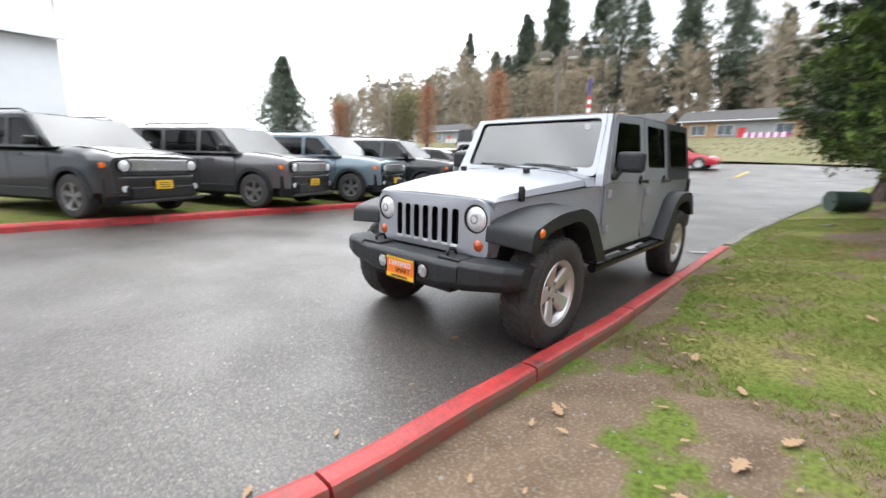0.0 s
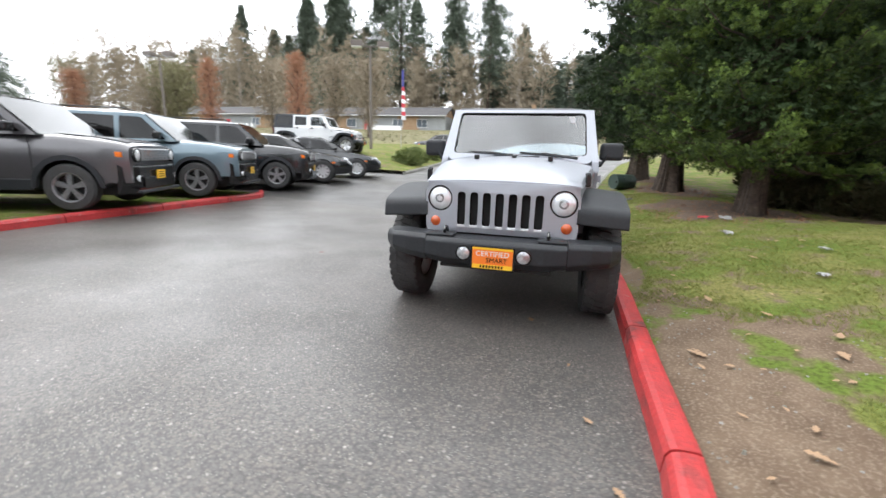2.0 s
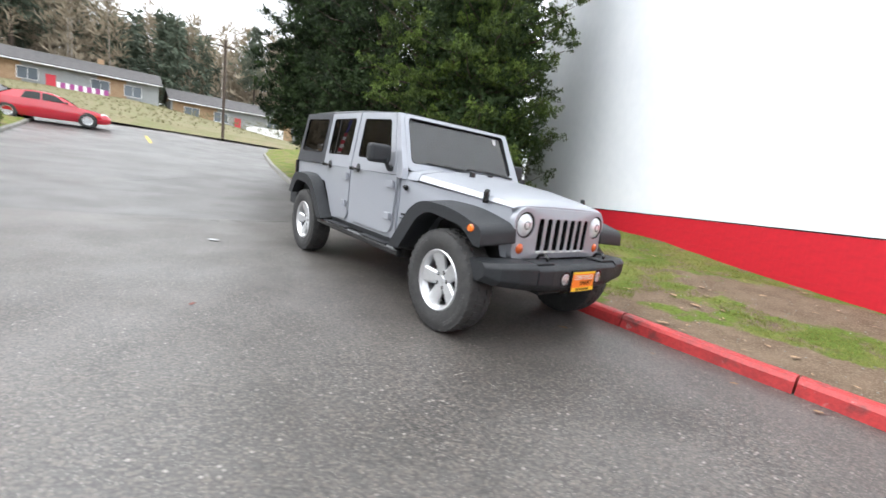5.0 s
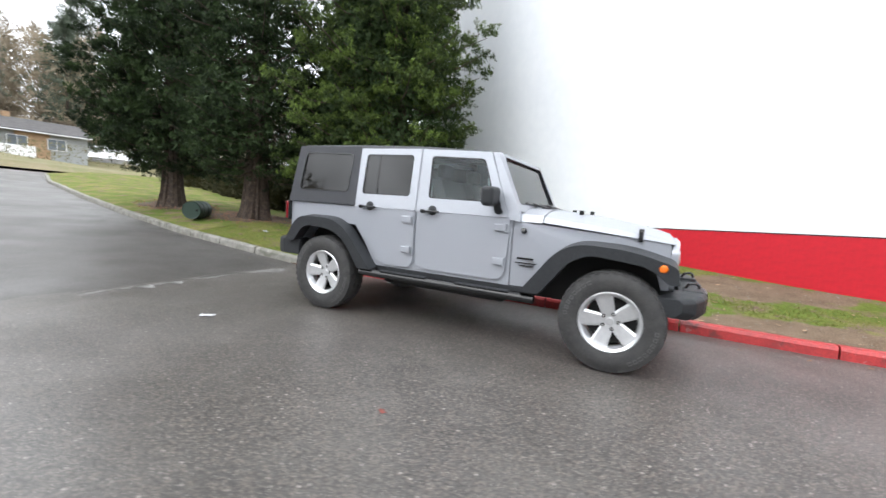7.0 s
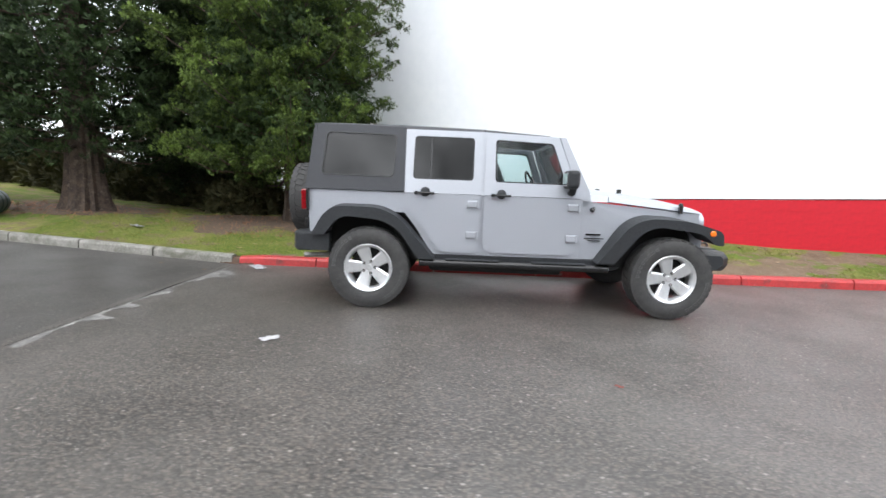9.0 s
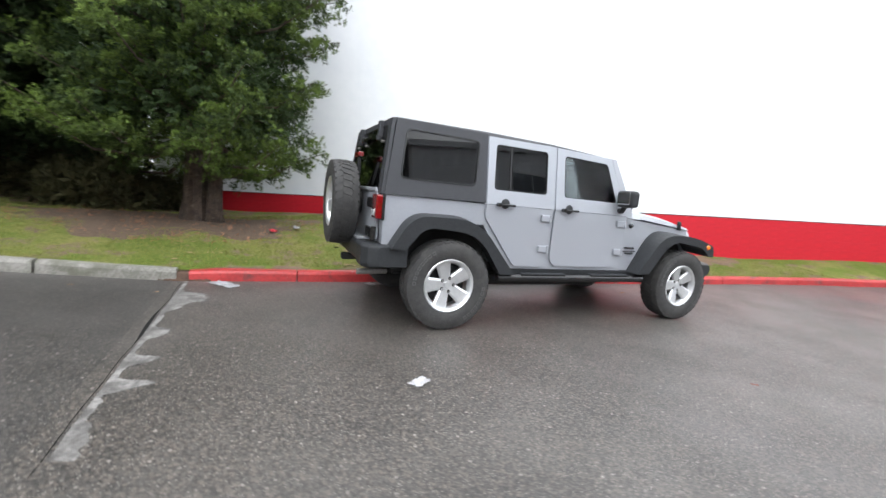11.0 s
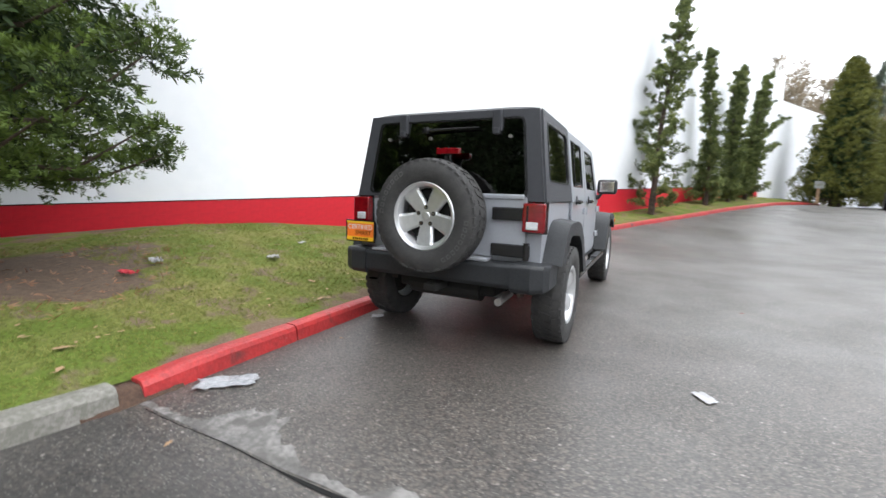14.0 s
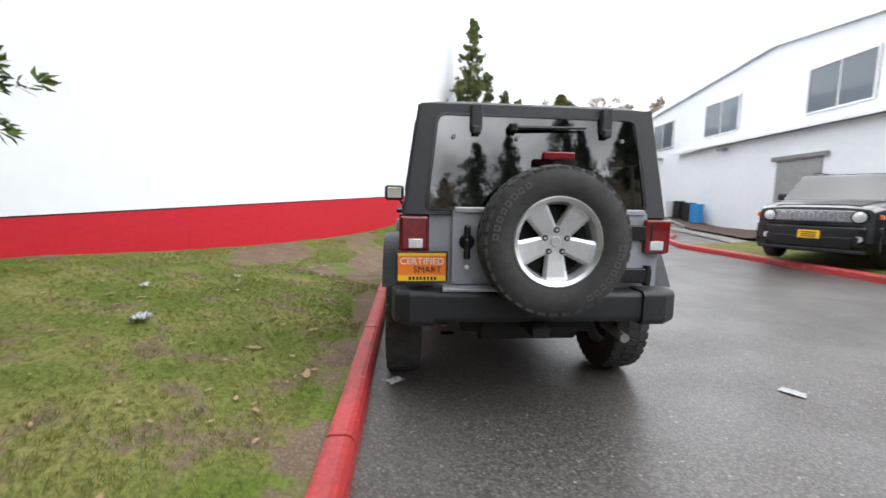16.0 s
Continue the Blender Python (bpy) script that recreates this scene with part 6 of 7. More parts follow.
def fluted_trunk(rng, h, r0, r1, n=30, flare=1.4, lean=0.0):
    """A stout trunk with deep bark ribs and a flared, buttressed foot."""
    ph = rng.uniform(0, 6.28, 4)
    rings = []
    for t in (0, 0.008, 0.02, 0.04, 0.07, 0.11, 0.16, 0.22, 0.3, 0.45, 0.7, 1.0):
        r = (r0 + (r1 - r0) * t ** 0.8) * (1 + (flare - 1) * math.exp(-t * 32))
        ring = []
        for i in range(n):
            a = 2 * math.pi * i / n
            w = 0.10 * math.sin(3 * a + ph[0] + t * 4) + 0.06 * math.sin(7 * a + ph[1]) + 0.05 * math.sin(11 * a + ph[2] + 6 * t) + (0.05 if i % 2 else -0.05)
            w += 0.16 * math.exp(-t * 30) * math.sin(5 * a + ph[3])
            rr = r * (1 + w + 0.05 * rng.random())
            ring.append((rr * math.cos(a) + lean * t * h, rr * math.sin(a) + 0.05 * math.sin(5 * t), t * h - 0.06))
        rings.append(ring)
    return loft(rings)


def redwood(x, y, z, h, R, label, mat, seed, low, branches, trunk, size=0.13, n=46, droop=0.22, name="cedar_tree", fork=0.0, skew=(0, 0), plume=0.3, tufts=6, inner=60, inner_size=0.15, skirt=0.80, shoulder=0.45):
    """A broad evergreen: ribbed trunk, drooping boughs with upturned ends, and plumes of foliage along them."""
    rng = np.random.default_rng(seed)
    root = thing(name, label, "tree", Matrix.Translation((x, y, z)))
    part("trunk", fluted_trunk(rng, h * 0.95, trunk, 0.03), "bark", root)
    if fork:
        part("stem", fluted_trunk(rng, h * 0.6, trunk * 0.6, 0.03, 20, 1.5, 0.03), "bark", root).matrix_local = Matrix.Translation((fork, -fork * 0.3, 0)) @ Matrix.Rotation(0.05, 4, "X")
    limbs = bmesh.new()
    B, A, L, F = [], [], [], []
    for k in range(branches):
        t = ((k + rng.random()) / branches) ** 1.1
        a = k * 2.399 + rng.normal() * 0.25
        env = R * (skirt + (1 - skirt) * math.sin(math.pi * min(1, t * 2.5))) * (1 - max(0, t - shoulder) / (1 - shoulder)) ** 0.8 + 0.15
        ln = env * rng.uniform(0.68, 1.06) * (1 + skew[0] * math.cos(a) + skew[1] * math.sin(a))
        z0 = low + t * (h - low)
        d = np.array([math.cos(a), math.sin(a), 0.0])
        dr = droop * rng.uniform(0.5, 1.5) * (1 - 0.6 * t)
        at = lambda q: d * (ln * q) + np.array([0, 0, z0 - dr * ln * math.sin(q * 2.6) + 0.12 * ln * q * q])
        last = at(0.04)
        for q in (0.35, 0.7, 1.0):
            p = at(q)
            tube(tuple(last), tuple(p), 0.05 * (1.15 - q) * (1 - 0.6 * t) + 0.006, 0.05 * (0.85 - q * 0.8) * (1 - 0.6 * t) + 0.004, 5, limbs)
            last = p
        side = np.array([-d[1], d[0], 0])
        m_ = max(2, int(ln * 2.6))
        for i in range(m_):
            q = 0.30 + 0.70 * (i + 0.2 + 0.8 * rng.random()) / m_
            sgn = 1 if i % 2 else -1
            w = ln * 0.34 * (1.1 - q) + 0.04
            c = at(min(q, 1.0)) + side * sgn * w * rng.uniform(0.2, 1.0) + np.array([0, 0, rng.normal() * 0.06])
            tuft_tone = rng.uniform(-0.55, 0.62)
            for f in range(tufts if t < 0.45 else 2):
                v = rng.normal(size=3) * np.array([1, 1, 0.55])
                v = v / np.linalg.norm(v) + d * 0.55 + np.array([0, 0, 0.35])
                B.append(c + v * 0.04)
                A.append(v)
                L.append(plume * rng.uniform(0.6, 1.15) * (1 - 0.3 * t))
                # tufts pointing up are toned lighter: light from above put into the colour
                F.append(tuft_tone + 0.35 * v[2] + 0.1 * rng.normal())
    part("branchwork", limbs, "bark", root)["kind"] = "stuff"
    P, D, S, Y = plumes(rng, np.array(B), np.array(A), np.array(L), n, size, tuft_tone=np.array(F))
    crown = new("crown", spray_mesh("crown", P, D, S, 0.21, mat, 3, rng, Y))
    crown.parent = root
    # inner foliage round the stem, its shade put into the darker green
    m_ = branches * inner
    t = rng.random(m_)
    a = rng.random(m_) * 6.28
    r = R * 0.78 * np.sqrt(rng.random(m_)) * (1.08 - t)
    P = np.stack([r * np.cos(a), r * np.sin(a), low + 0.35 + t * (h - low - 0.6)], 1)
    core = new("inner_foliage", spray_mesh("inner_foliage", P, rng.normal(size=P.shape) + np.array([0, 0, 0.1]), np.full(m_, max(inner_size, size * 1.8)), 0.2, "leaf_shade", 3, rng))
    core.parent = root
    return root


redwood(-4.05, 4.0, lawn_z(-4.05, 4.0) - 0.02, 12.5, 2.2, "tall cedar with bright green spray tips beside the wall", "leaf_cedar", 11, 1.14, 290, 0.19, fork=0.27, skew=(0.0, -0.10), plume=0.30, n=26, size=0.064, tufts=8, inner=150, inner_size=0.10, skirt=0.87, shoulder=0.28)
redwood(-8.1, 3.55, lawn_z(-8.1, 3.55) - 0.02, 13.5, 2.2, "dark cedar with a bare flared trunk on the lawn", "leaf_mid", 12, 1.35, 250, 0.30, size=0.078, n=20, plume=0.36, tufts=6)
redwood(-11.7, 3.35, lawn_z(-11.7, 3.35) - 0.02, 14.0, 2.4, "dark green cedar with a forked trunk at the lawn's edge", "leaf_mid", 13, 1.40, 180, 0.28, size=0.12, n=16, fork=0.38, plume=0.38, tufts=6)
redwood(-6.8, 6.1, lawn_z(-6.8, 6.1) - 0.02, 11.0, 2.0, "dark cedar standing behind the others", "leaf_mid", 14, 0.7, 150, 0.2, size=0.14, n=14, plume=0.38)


def juniper(x, y, z, h, R, seed, label, leaders, shoots, belly=0.5):
    """A twisted juniper: a bushy skirt, ragged tapering leaders, and long side shoots.
    leaders: the top of each (dx, dy, height share, girth share); shoots: (from share, dx, dy, rise)."""
    rng = np.random.default_rng(seed)
    root = thing("juniper", label, "tree", Matrix.Translation((x, y, z)), "junipers along the white wall")
    B, A, L, F = [], [], [], []
    limbs = bmesh.new()

    def clump(c, way, ln, k=4):
        tuft_tone = rng.uniform(-0.4, 0.7)
        for i in range(k):
            B.append(c + rng.normal(size=3) * 0.06)
            A.append(way + rng.normal(size=3) * 0.45)
            L.append(ln * rng.uniform(0.6, 1.2))
            F.append(tuft_tone + rng.normal() * 0.1)
    for n_, (dx, dy, share, girth) in enumerate(leaders):
        top = h * share
        bend = rng.uniform(0, 6.28)

        def axis(t):
            w = 0.10 * math.sin(t * 7 + bend) * min(1, t * 3)
            return np.array([dx * t ** 1.3 + w, dy * t ** 1.3 + w * 0.6, top * t])
        rings = []
        for k in range(10):
            t = k / 9 * 0.97
            c, r = axis(t), (0.085 * girth + 0.02) * (1 - t) + 0.010
            rings.append([tuple(c + np.array([r * math.cos(q), r * math.sin(q), 0])) for q in [2 * math.pi * i / 8 for i in range(8)]])
        part("trunk" if n_ == 0 else "stem", loft(rings), "bark", root, smooth=True)
        tiers = int(top * 8.5)
        for k in range(tiers):
            t = (k + rng.random() * 0.8) / tiers
            a = k * 2.399 + rng.normal() * 0.35
            taper = 1 - t if t > belly else 1 - belly
            ragged = rng.choice((0.55, 0.8, 1.0, 1.22)) * (0.85 + 0.28 * math.sin(t * 27 + n_ * 2 + 1.7 * math.cos(a)))
            ln = R * girth * taper * ragged + 0.06
            o = axis(0.012 + 0.98 * t)
            d = np.array([math.cos(a), math.sin(a), 0.34 + 0.5 * t])
            e = o + d * ln
            tube(tuple(o), tuple(e), 0.016, 0.005, 4, limbs)
            m_ = max(3, int(ln * 6))
            for i in range(m_):
                q = 0.22 + 0.78 * (i + rng.random()) / m_
                clump(o + (e - o) * q, d + np.array([0, 0, 0.35]), 0.30 * (1.1 - 0.5 * t), 3)
    for f, dx, dy, rise in shoots:
        o = np.array([leaders[0][0] * f ** 1.3, leaders[0][1] * f ** 1.3, h * f])
        e = o + np.array([dx, dy, rise])
        tube(tuple(o), tuple(e), 0.028, 0.006, 5, limbs)
        n_ = int(np.linalg.norm(e - o) * 9)
        for i in range(n_):
            q = 0.25 + 0.75 * i / n_
            p = o + (e - o) * q + np.array([0, 0, 0.10 * rise * math.sin(q * 3)])
            clump(p, (e - o) / np.linalg.norm(e - o) + np.array([0, 0, 0.3]), 0.26 * (1.25 - 0.8 * q), 2)
    part("branchwork", limbs, "bark", root)["kind"] = "stuff"
    P, D, S, Y = plumes(rng, np.array(B), np.array(A), np.array(L), 20, 0.115, 0.8, 0.30, 0.34, tuft_tone=np.array(F))
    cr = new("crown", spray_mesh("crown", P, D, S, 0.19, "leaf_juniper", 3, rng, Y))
    cr.parent = root
    return root


def at_wall(x, y):
    return lawn_z(x, y) - 0.02


juniper(11.9, -1.3, at_wall(11.9, -1.3), 7.4, 1.42, 21, "tall tapering juniper with one long side shoot, against the white wall", ((0.40, -0.40, 1.0, 1.0),), ((0.52, 0.95, -0.95, 1.75), (0.66, 0.55, -0.55, 0.45), (0.60, -0.5, 0.35, 0.45)), 0.22)
juniper(16.0, -3.3, at_wall(16.0, -3.3), 6.0, 1.0, 22, "slim twisted juniper with a bushy skirt against the wall", ((-0.95, 0.42, 1.0, 0.36), (-0.2, 0.15, 0.45, 0.85)), ((0.55, -0.75, 0.25, 0.9), (0.3, 0.45, -0.4, 0.4)), 0.2)
juniper(18.1, -4.35, at_wall(18.1, -4.35), 5.8, 0.95, 23, "twisted juniper with a forked top by the wall", ((-0.55, 0.25, 0.95, 0.36), (0.10, -0.10, 1.0, 0.34), (0.1, 0.0, 0.42, 0.75)), ((0.75, -0.55, 0.3, 0.5),), 0.2)
juniper(19.9, -5.25, at_wall(19.9, -5.25), 5.9, 1.05, 24, "leaning juniper with long wild shoots at the red band's end", ((0.55, -0.50, 1.0, 0.38), (0.0, -0.1, 0.85, 0.34), (0.15, -0.1, 0.45, 0.75)), ((0.42, 1.3, -1.25, 1.5), (0.28, 1.2, -1.15, 1.1), (0.70, 0.5, -0.45, 0.6)), 0.2)


def arborvitae(x, y, z, h, R, seed, label):
    prof = lambda t: (0.86 + 0.14 * math.sin(math.pi * min(1, t * 2))) * (1 - t ** 2.2) ** 0.75 + 0.02
    return conifer(x, y, z, h, R, label, "leaf_olive", seed, 0.3, 110, 170, 0.18, 0.18, prof, "leaf_shade", "arborvitae")


arborvitae(26.7, -10.55, 1.05, 8.1, 1.9, 31, "large olive green arborvitae past the wall's end")
arborvitae(31.4, -14.7, 1.1, 7.5, 1.35, 32, "olive green arborvitae beside a larger one")
fir(36.8, -15.1, 1.1, 10.2, 2.3, 33, "dark fir behind the arborvitae")


def shrub(x, y, z, r, seed, label, mat="leaf_hedge", flat=0.75, name="shrub", n=26, per=70, size=0.13):
    rng = np.random.default_rng(seed)
    root = thing(name, label, "shrub", Matrix.Translation((x, y, z)))
    u = rng.normal(size=(n, 3))
    u /= np.linalg.norm(u, axis=1, keepdims=True)
    u[:, 2] = np.abs(u[:, 2]) * flat
    P, D = lumps(rng, u * r * 0.62 + np.array([0, 0, 0.1]), np.full(n, r * 0.42), per, 0.3)
    P[:, 2] = np.maximum(P[:, 2], 0.02)
    cr = new("foliage", spray_mesh("foliage", P, D, size * (r / 0.6) * rng.uniform(0.6, 1.2, len(P)), 0.22, mat, 3, rng))
    cr.parent = root
    bm = bmesh.new()
    for k in range(5):
        tube((0, 0, 0), (r * 0.4 * math.cos(k * 1.3), r * 0.4 * math.sin(k * 1.3), r * 0.6), 0.02, 0.008, 5, bm)
    part("stems", bm, "bark", root)
    return root


for k, (x, y, r) in enumerate(((-5.7, 5.4, 0.95), (-6.6, 6.3, 1.1), (-7.8, 6.8, 1.1), (-9.3, 7.0, 1.0), (-4.7, 6.2, 0.7), (-10.8, 7.2, 1.0), (-12.6, 8.6, 1.5), (-15.2, 9.4, 1.7), (-17.9, 10.2, 1.7), (-20.5, 11.0, 1.8), (-23.2, 11.6, 1.8))):
    shrub(x, y, lawn_z(x, y), r, 40 + k, "scrubby brown-green hedge bush behind the cedars", name="hedge_bush")
for k, (x, y, r) in enumerate(((-15.6, -6.9, 0.75), (-17.4, -7.2, 0.8), (-19.5, -6.7, 0.6))):
    shrub(x, y, road_z(x, y) + 0.25, r, 50 + k, "round clipped green shrub on the planted island", "leaf_juniper", name="clipped_shrub")
# planted island with its kerb
sheet("planted_island", steps(-26, -12.6, 28), lambda x: [-6.0 - 14 * t for t in steps(0, 1, 24)], lambda x, y: road_z(x, y) + 0.14 + 0.60 * min(1, max(0, (-6.4 - y) / 2.6)) * min(1, max(0.0, (-12.4 - x) / 1.2)), "lawn", "raised planted island with thin grass", "lawn")
kerb = thing("island_kerb", "dark weathered kerb round the planted island", "kerb", kind="structure")
for a, b in zip(steps(-26, -12.6, 8), steps(-26, -12.6, 8)[1:]):
    kerb_piece(kerb, a, b - 0.01, "concrete", yfun=lambda x: -5.9, side=-1)

# woods: tall firs, bare brown trees, rust-leaved trees
FIRS = [(-86 - 7 * (k % 3), y + 3.4 * math.sin(k * 2.7), h * (0.72 + 0.36 * abs(math.sin(k * 1.9))), R) for k, (y, h, R) in enumerate(((-88, 24, 5.0), (-80, 26, 5.2), (-72, 25, 5.0), (-64, 21, 4.6), (-57, 27, 5.0), (-51, 31, 5.6), (-46, 29, 5.0), (-41, 33, 6.0), (-36, 31, 5.2), (-31, 33, 6.0), (-26, 30, 5.2), (-21.5, 31, 5.6), (-17, 27, 5.0), (-12.5, 26, 4.6), (-8.5, 20, 4.0), (28, 24, 5.0), (36, 28, 5.4), (43, 26, 5.0), (22, 19, 4.4)))]
for k, (x, y, h, R) in enumerate(FIRS):
    fir(x, y, road_z(x, 0) - 0.3, h * 1.06, R * 1.15, 60 + k, "tall thin-crowned fir at the edge of the wood", sparse=2.6 if k % 3 else 1.6, low=0.22 if k % 2 else 0.36, group="firs behind the houses")
rng = np.random.default_rng(5)


def winter_wood(name, trees, mat, label, m_, twig, blade, upright, stems):
    """Many far trees as one mass: thin stems and clouds of twigs. trees: x, y, z, height."""
    Ps, Ds = [], []
    bm = bmesh.new()
    for x, y, z, h in trees:
        t = rng.random(m_) ** 0.85
        a = rng.random(m_) * 2 * math.pi
        lob = 0.7 + 0.5 * np.sin(2 * a + x) * np.sin(5 * t + y)
        R = h * (0.20 * np.sin(np.pi * np.minimum(1, 0.22 + t * 0.78)) if upright > 0 else 0.19 * (1.05 - t)) * lob + 0.15
        r = R * np.sqrt(rng.random(m_))
        Ps.append(np.stack([x + r * np.cos(a), y + r * np.sin(a), z + h * t], 1))
        Ds.append(np.stack([np.cos(a) * 0.5, np.sin(a) * 0.5, np.full(m_, upright)], 1) + rng.normal(size=(m_, 3)) * 0.25)
        if stems and rng.random() < stems:
            tube((x, y, z), (x + rng.normal() * 0.4, y + rng.normal() * 0.4, z + h * 0.9), 0.16, 0.04, 4, bm)
    P, D = np.concatenate(Ps), np.concatenate(Ds)
    tagged(new(name, spray_mesh(name, P, D, twig * rng.uniform(0.6, 1.3, len(P)), blade, mat, 3, rng)), label, "wood", kind="stuff")
    if stems:
        tagged(part(name + "_stems", bm, "pale_bark", None), "thin pale stems of the winter wood", "wood", kind="stuff")


trees = [(x, y, road_z(x, 0), (rng.uniform(12, 18) + 6 * max(0, noise.noise((x * 0.05, y * 0.05, 1)))) * (1.0 + 0.28 * min(1, max(0, (-30 - y) / 25)))) for x, y in zip(rng.uniform(-122, -80, 520), rng.uniform(-130, 75, 520))]
winter_wood("bare_wood", trees, "leaf_brown", "leafless brown winter wood on the rise", 95, 1.6, 0.11, 0.9, 0.35)
trees = [(x, y, road_z(x, 0), rng.uniform(10, 17)) for x, y in zip(rng.uniform(-150, -118, 110), rng.uniform(-25, 110, 110))] + [(x, y, road_z(x, 0), rng.uniform(9, 15)) for x, y in zip(rng.uniform(-100, -82, 26), rng.uniform(-4, 14, 26))]
winter_wood("low_firs", trees, "leaf_fir", "dark fir plantation on the skyline", 200, 1.35, 0.17, -0.2, 0)
# wood beyond the sheds, and round the lot
trees = []
for k in range(170):
    a, d = rng.uniform(-0.62, 0.05), rng.uniform(85, 140)
    trees.append((d * math.cos(a), d * math.sin(a) - 10, 1.0, rng.uniform(15, 25)))
winter_wood("far_wood", trees, "leaf_brown", "hazy leafless wood beyond the sheds", 190, 1.7, 0.10, 0.8, 0.3)
for k, (x, y, h) in enumerate(((70, -22, 15), (78, -34, 17), (66, -40, 14), (90, -15, 16), (62, -29, 12))):
    fir(x, y, 1.1, h, 2.8, 90 + k, "fir among the leafless wood beyond the sheds", group="firs beyond the sheds")


def wispy_tree(x, y, h, R, seed, mat, label, name, n=2600, size=0.30, full=0.5):
    """A winter tree of ascending limbs with a loose haze of twigs or dead leaves."""
    rng = np.random.default_rng(seed)
    root = thing(name, label, "tree", Matrix.Translation((x, y, road_z(x, y) - 0.1)))
    part("trunk", trunk_mesh(rng, h * 0.9, 0.016 * h, 0.02, 0.0, 7, 1.3), "bark", root)
    limbs = bmesh.new()
    Ps, Ds = [], []
    nb = 34
    for k in range(nb):
        t = 0.14 + 0.80 * (k + rng.random()) / nb
        a = k * 2.399
        env = R * (full + (1 - full) * math.sin(math.pi * min(1, 0.15 + t * 0.85))) * (1 - max(0, t - 0.75) * 3)
        o, e = np.array([0, 0, t * h * 0.86]), np.array([env * math.cos(a), env * math.sin(a), t * h * 0.86 + env * 1.5])
        tube(tuple(o), tuple(e), 0.004 * h, 0.01, 4, limbs)
        q = rng.random(n // nb)[:, None]
        Ps.append(o + (e - o) * q + rng.normal(size=(n // nb, 3)) * R * 0.20)
        Ds.append(rng.normal(size=(n // nb, 3)) * 0.5 + np.array([math.cos(a) * 0.4, math.sin(a) * 0.4, 0.8]))
    part("branchwork", limbs, "bark", root)["kind"] = "stuff"
    P, D = np.concatenate(Ps), np.concatenate(Ds)
    cr = new("crown", spray_mesh("crown", P, D, size * rng.uniform(0.5, 1.2, len(P)), 0.12, mat, 3, rng))
    cr.parent = root
    return root


RUST = "narrow tree still holding its rust-brown winter leaves"
wispy_tree(-30, -22.5, 9.6, 1.0, 71, "leaf_rust", RUST, "rust_leaved_tree")
wispy_tree(-30, -32.0, 9.4, 1.0, 72, "leaf_rust", RUST, "rust_leaved_tree")
wispy_tree(-30, -49.0, 8.4, 1.2, 73, "leaf_rust", RUST, "rust_leaved_tree")
fir(-25, -54.5, 1.5, 13.2, 5.6, 74, "dense dark fir standing alone by the lot", sparse=6.0, low=0.05)
fir(-26.5, -57.5, 1.5, 12.4, 5.0, 79, "dense dark fir beside another by the lot", sparse=5.0, low=0.05)
fir(-84, -47.5, 5.6, 34, 7.5, 101, "broad dense dark fir at the edge of the wood", sparse=6.0, low=0.10, group="firs behind the houses")
fir(-88, -57, 5.8, 30, 6.5, 102, "broad dense dark fir at the edge of the wood", sparse=5.0, low=0.10, group="firs behind the houses")
for k, (x, y, h) in enumerate(((-34, -40, 8), (-36, -56, 9), (-38, -28, 8.5), (-40, -47, 9.5), (-42, -34, 10), (-44, -22, 10), (-40, -64, 11), (-47, -28, 11), (-35, -44, 7))):
    wispy_tree(x, y, h, 2.4, 75 + k, "leaf_brown" if k % 3 else "leaf_olivebrown", "bare olive-brown winter tree behind the lot", "winter_tree", 3200, 0.42, 0.7)
# ---- buildings ----
def window_unit(parent, o, u, w, h, n, mat="house_glass", frame="flag_white", depth=0.06, bars=1):
    """A framed window: o its lower corner, u along the wall, n out of it."""
    o, u, n = Vector(o), Vector(u).normalized(), Vector(n).normalized()
    up = Vector((0, 0, 1))

    def slab(a0, a1, b0, b1, d0, d1):
        bm = cuboid(a0, a1, d0, d1, b0, b1)
        for v in bm.verts:
            v.co = o + u * v.co.x + n * v.co.y + up * v.co.z
        return bm
    root = part("window", slab(0, w, 0, h, 0.0, depth * 0.3), "dark", parent)
    part("pane", slab(0.04, w - 0.04, 0.04, h - 0.04, depth * 0.3 + 0.003, depth * 0.45), mat, root)
    for a in ((0, w, 0, 0.06), (0, w, h - 0.06, h), (0, 0.06, 0.06, h - 0.06), (w - 0.06, w, 0.06, h - 0.06)):
        part("window_frame", slab(a[0], a[1], a[2], a[3], depth * 0.3 + 0.003, depth), frame, root)
    for k in range(bars):
        c = w * (k + 1) / (bars + 1)
        part("glazing_bar", slab(c - 0.02, c + 0.02, 0.06, h - 0.06, depth * 0.5, depth * 0.8), frame, root)
    return root


# warehouse with a low gable and a lean-to
WH = Matrix.Translation((24.1, -14.9, 0.42)) @ Matrix.Rotation(math.atan2(1.6, -16.9), 4, "Z")
shed = thing("warehouse", "pale blue-white metal warehouse with a shallow gable and lean-to", "building", WH)
gable = [(0, -0.8), (21.8, -0.8), (21.8, 6.16), (12.6, 7.2), (0, 6.1)]
part("gable_wall", plate(gable, [], lambda x, z, d: (x, d, z), 0.3), "wall_white", shed)
part("side_wall", cuboid(0.0, 0.3, 0.304, 22, -0.4, 6.05), "wall_white", shed)
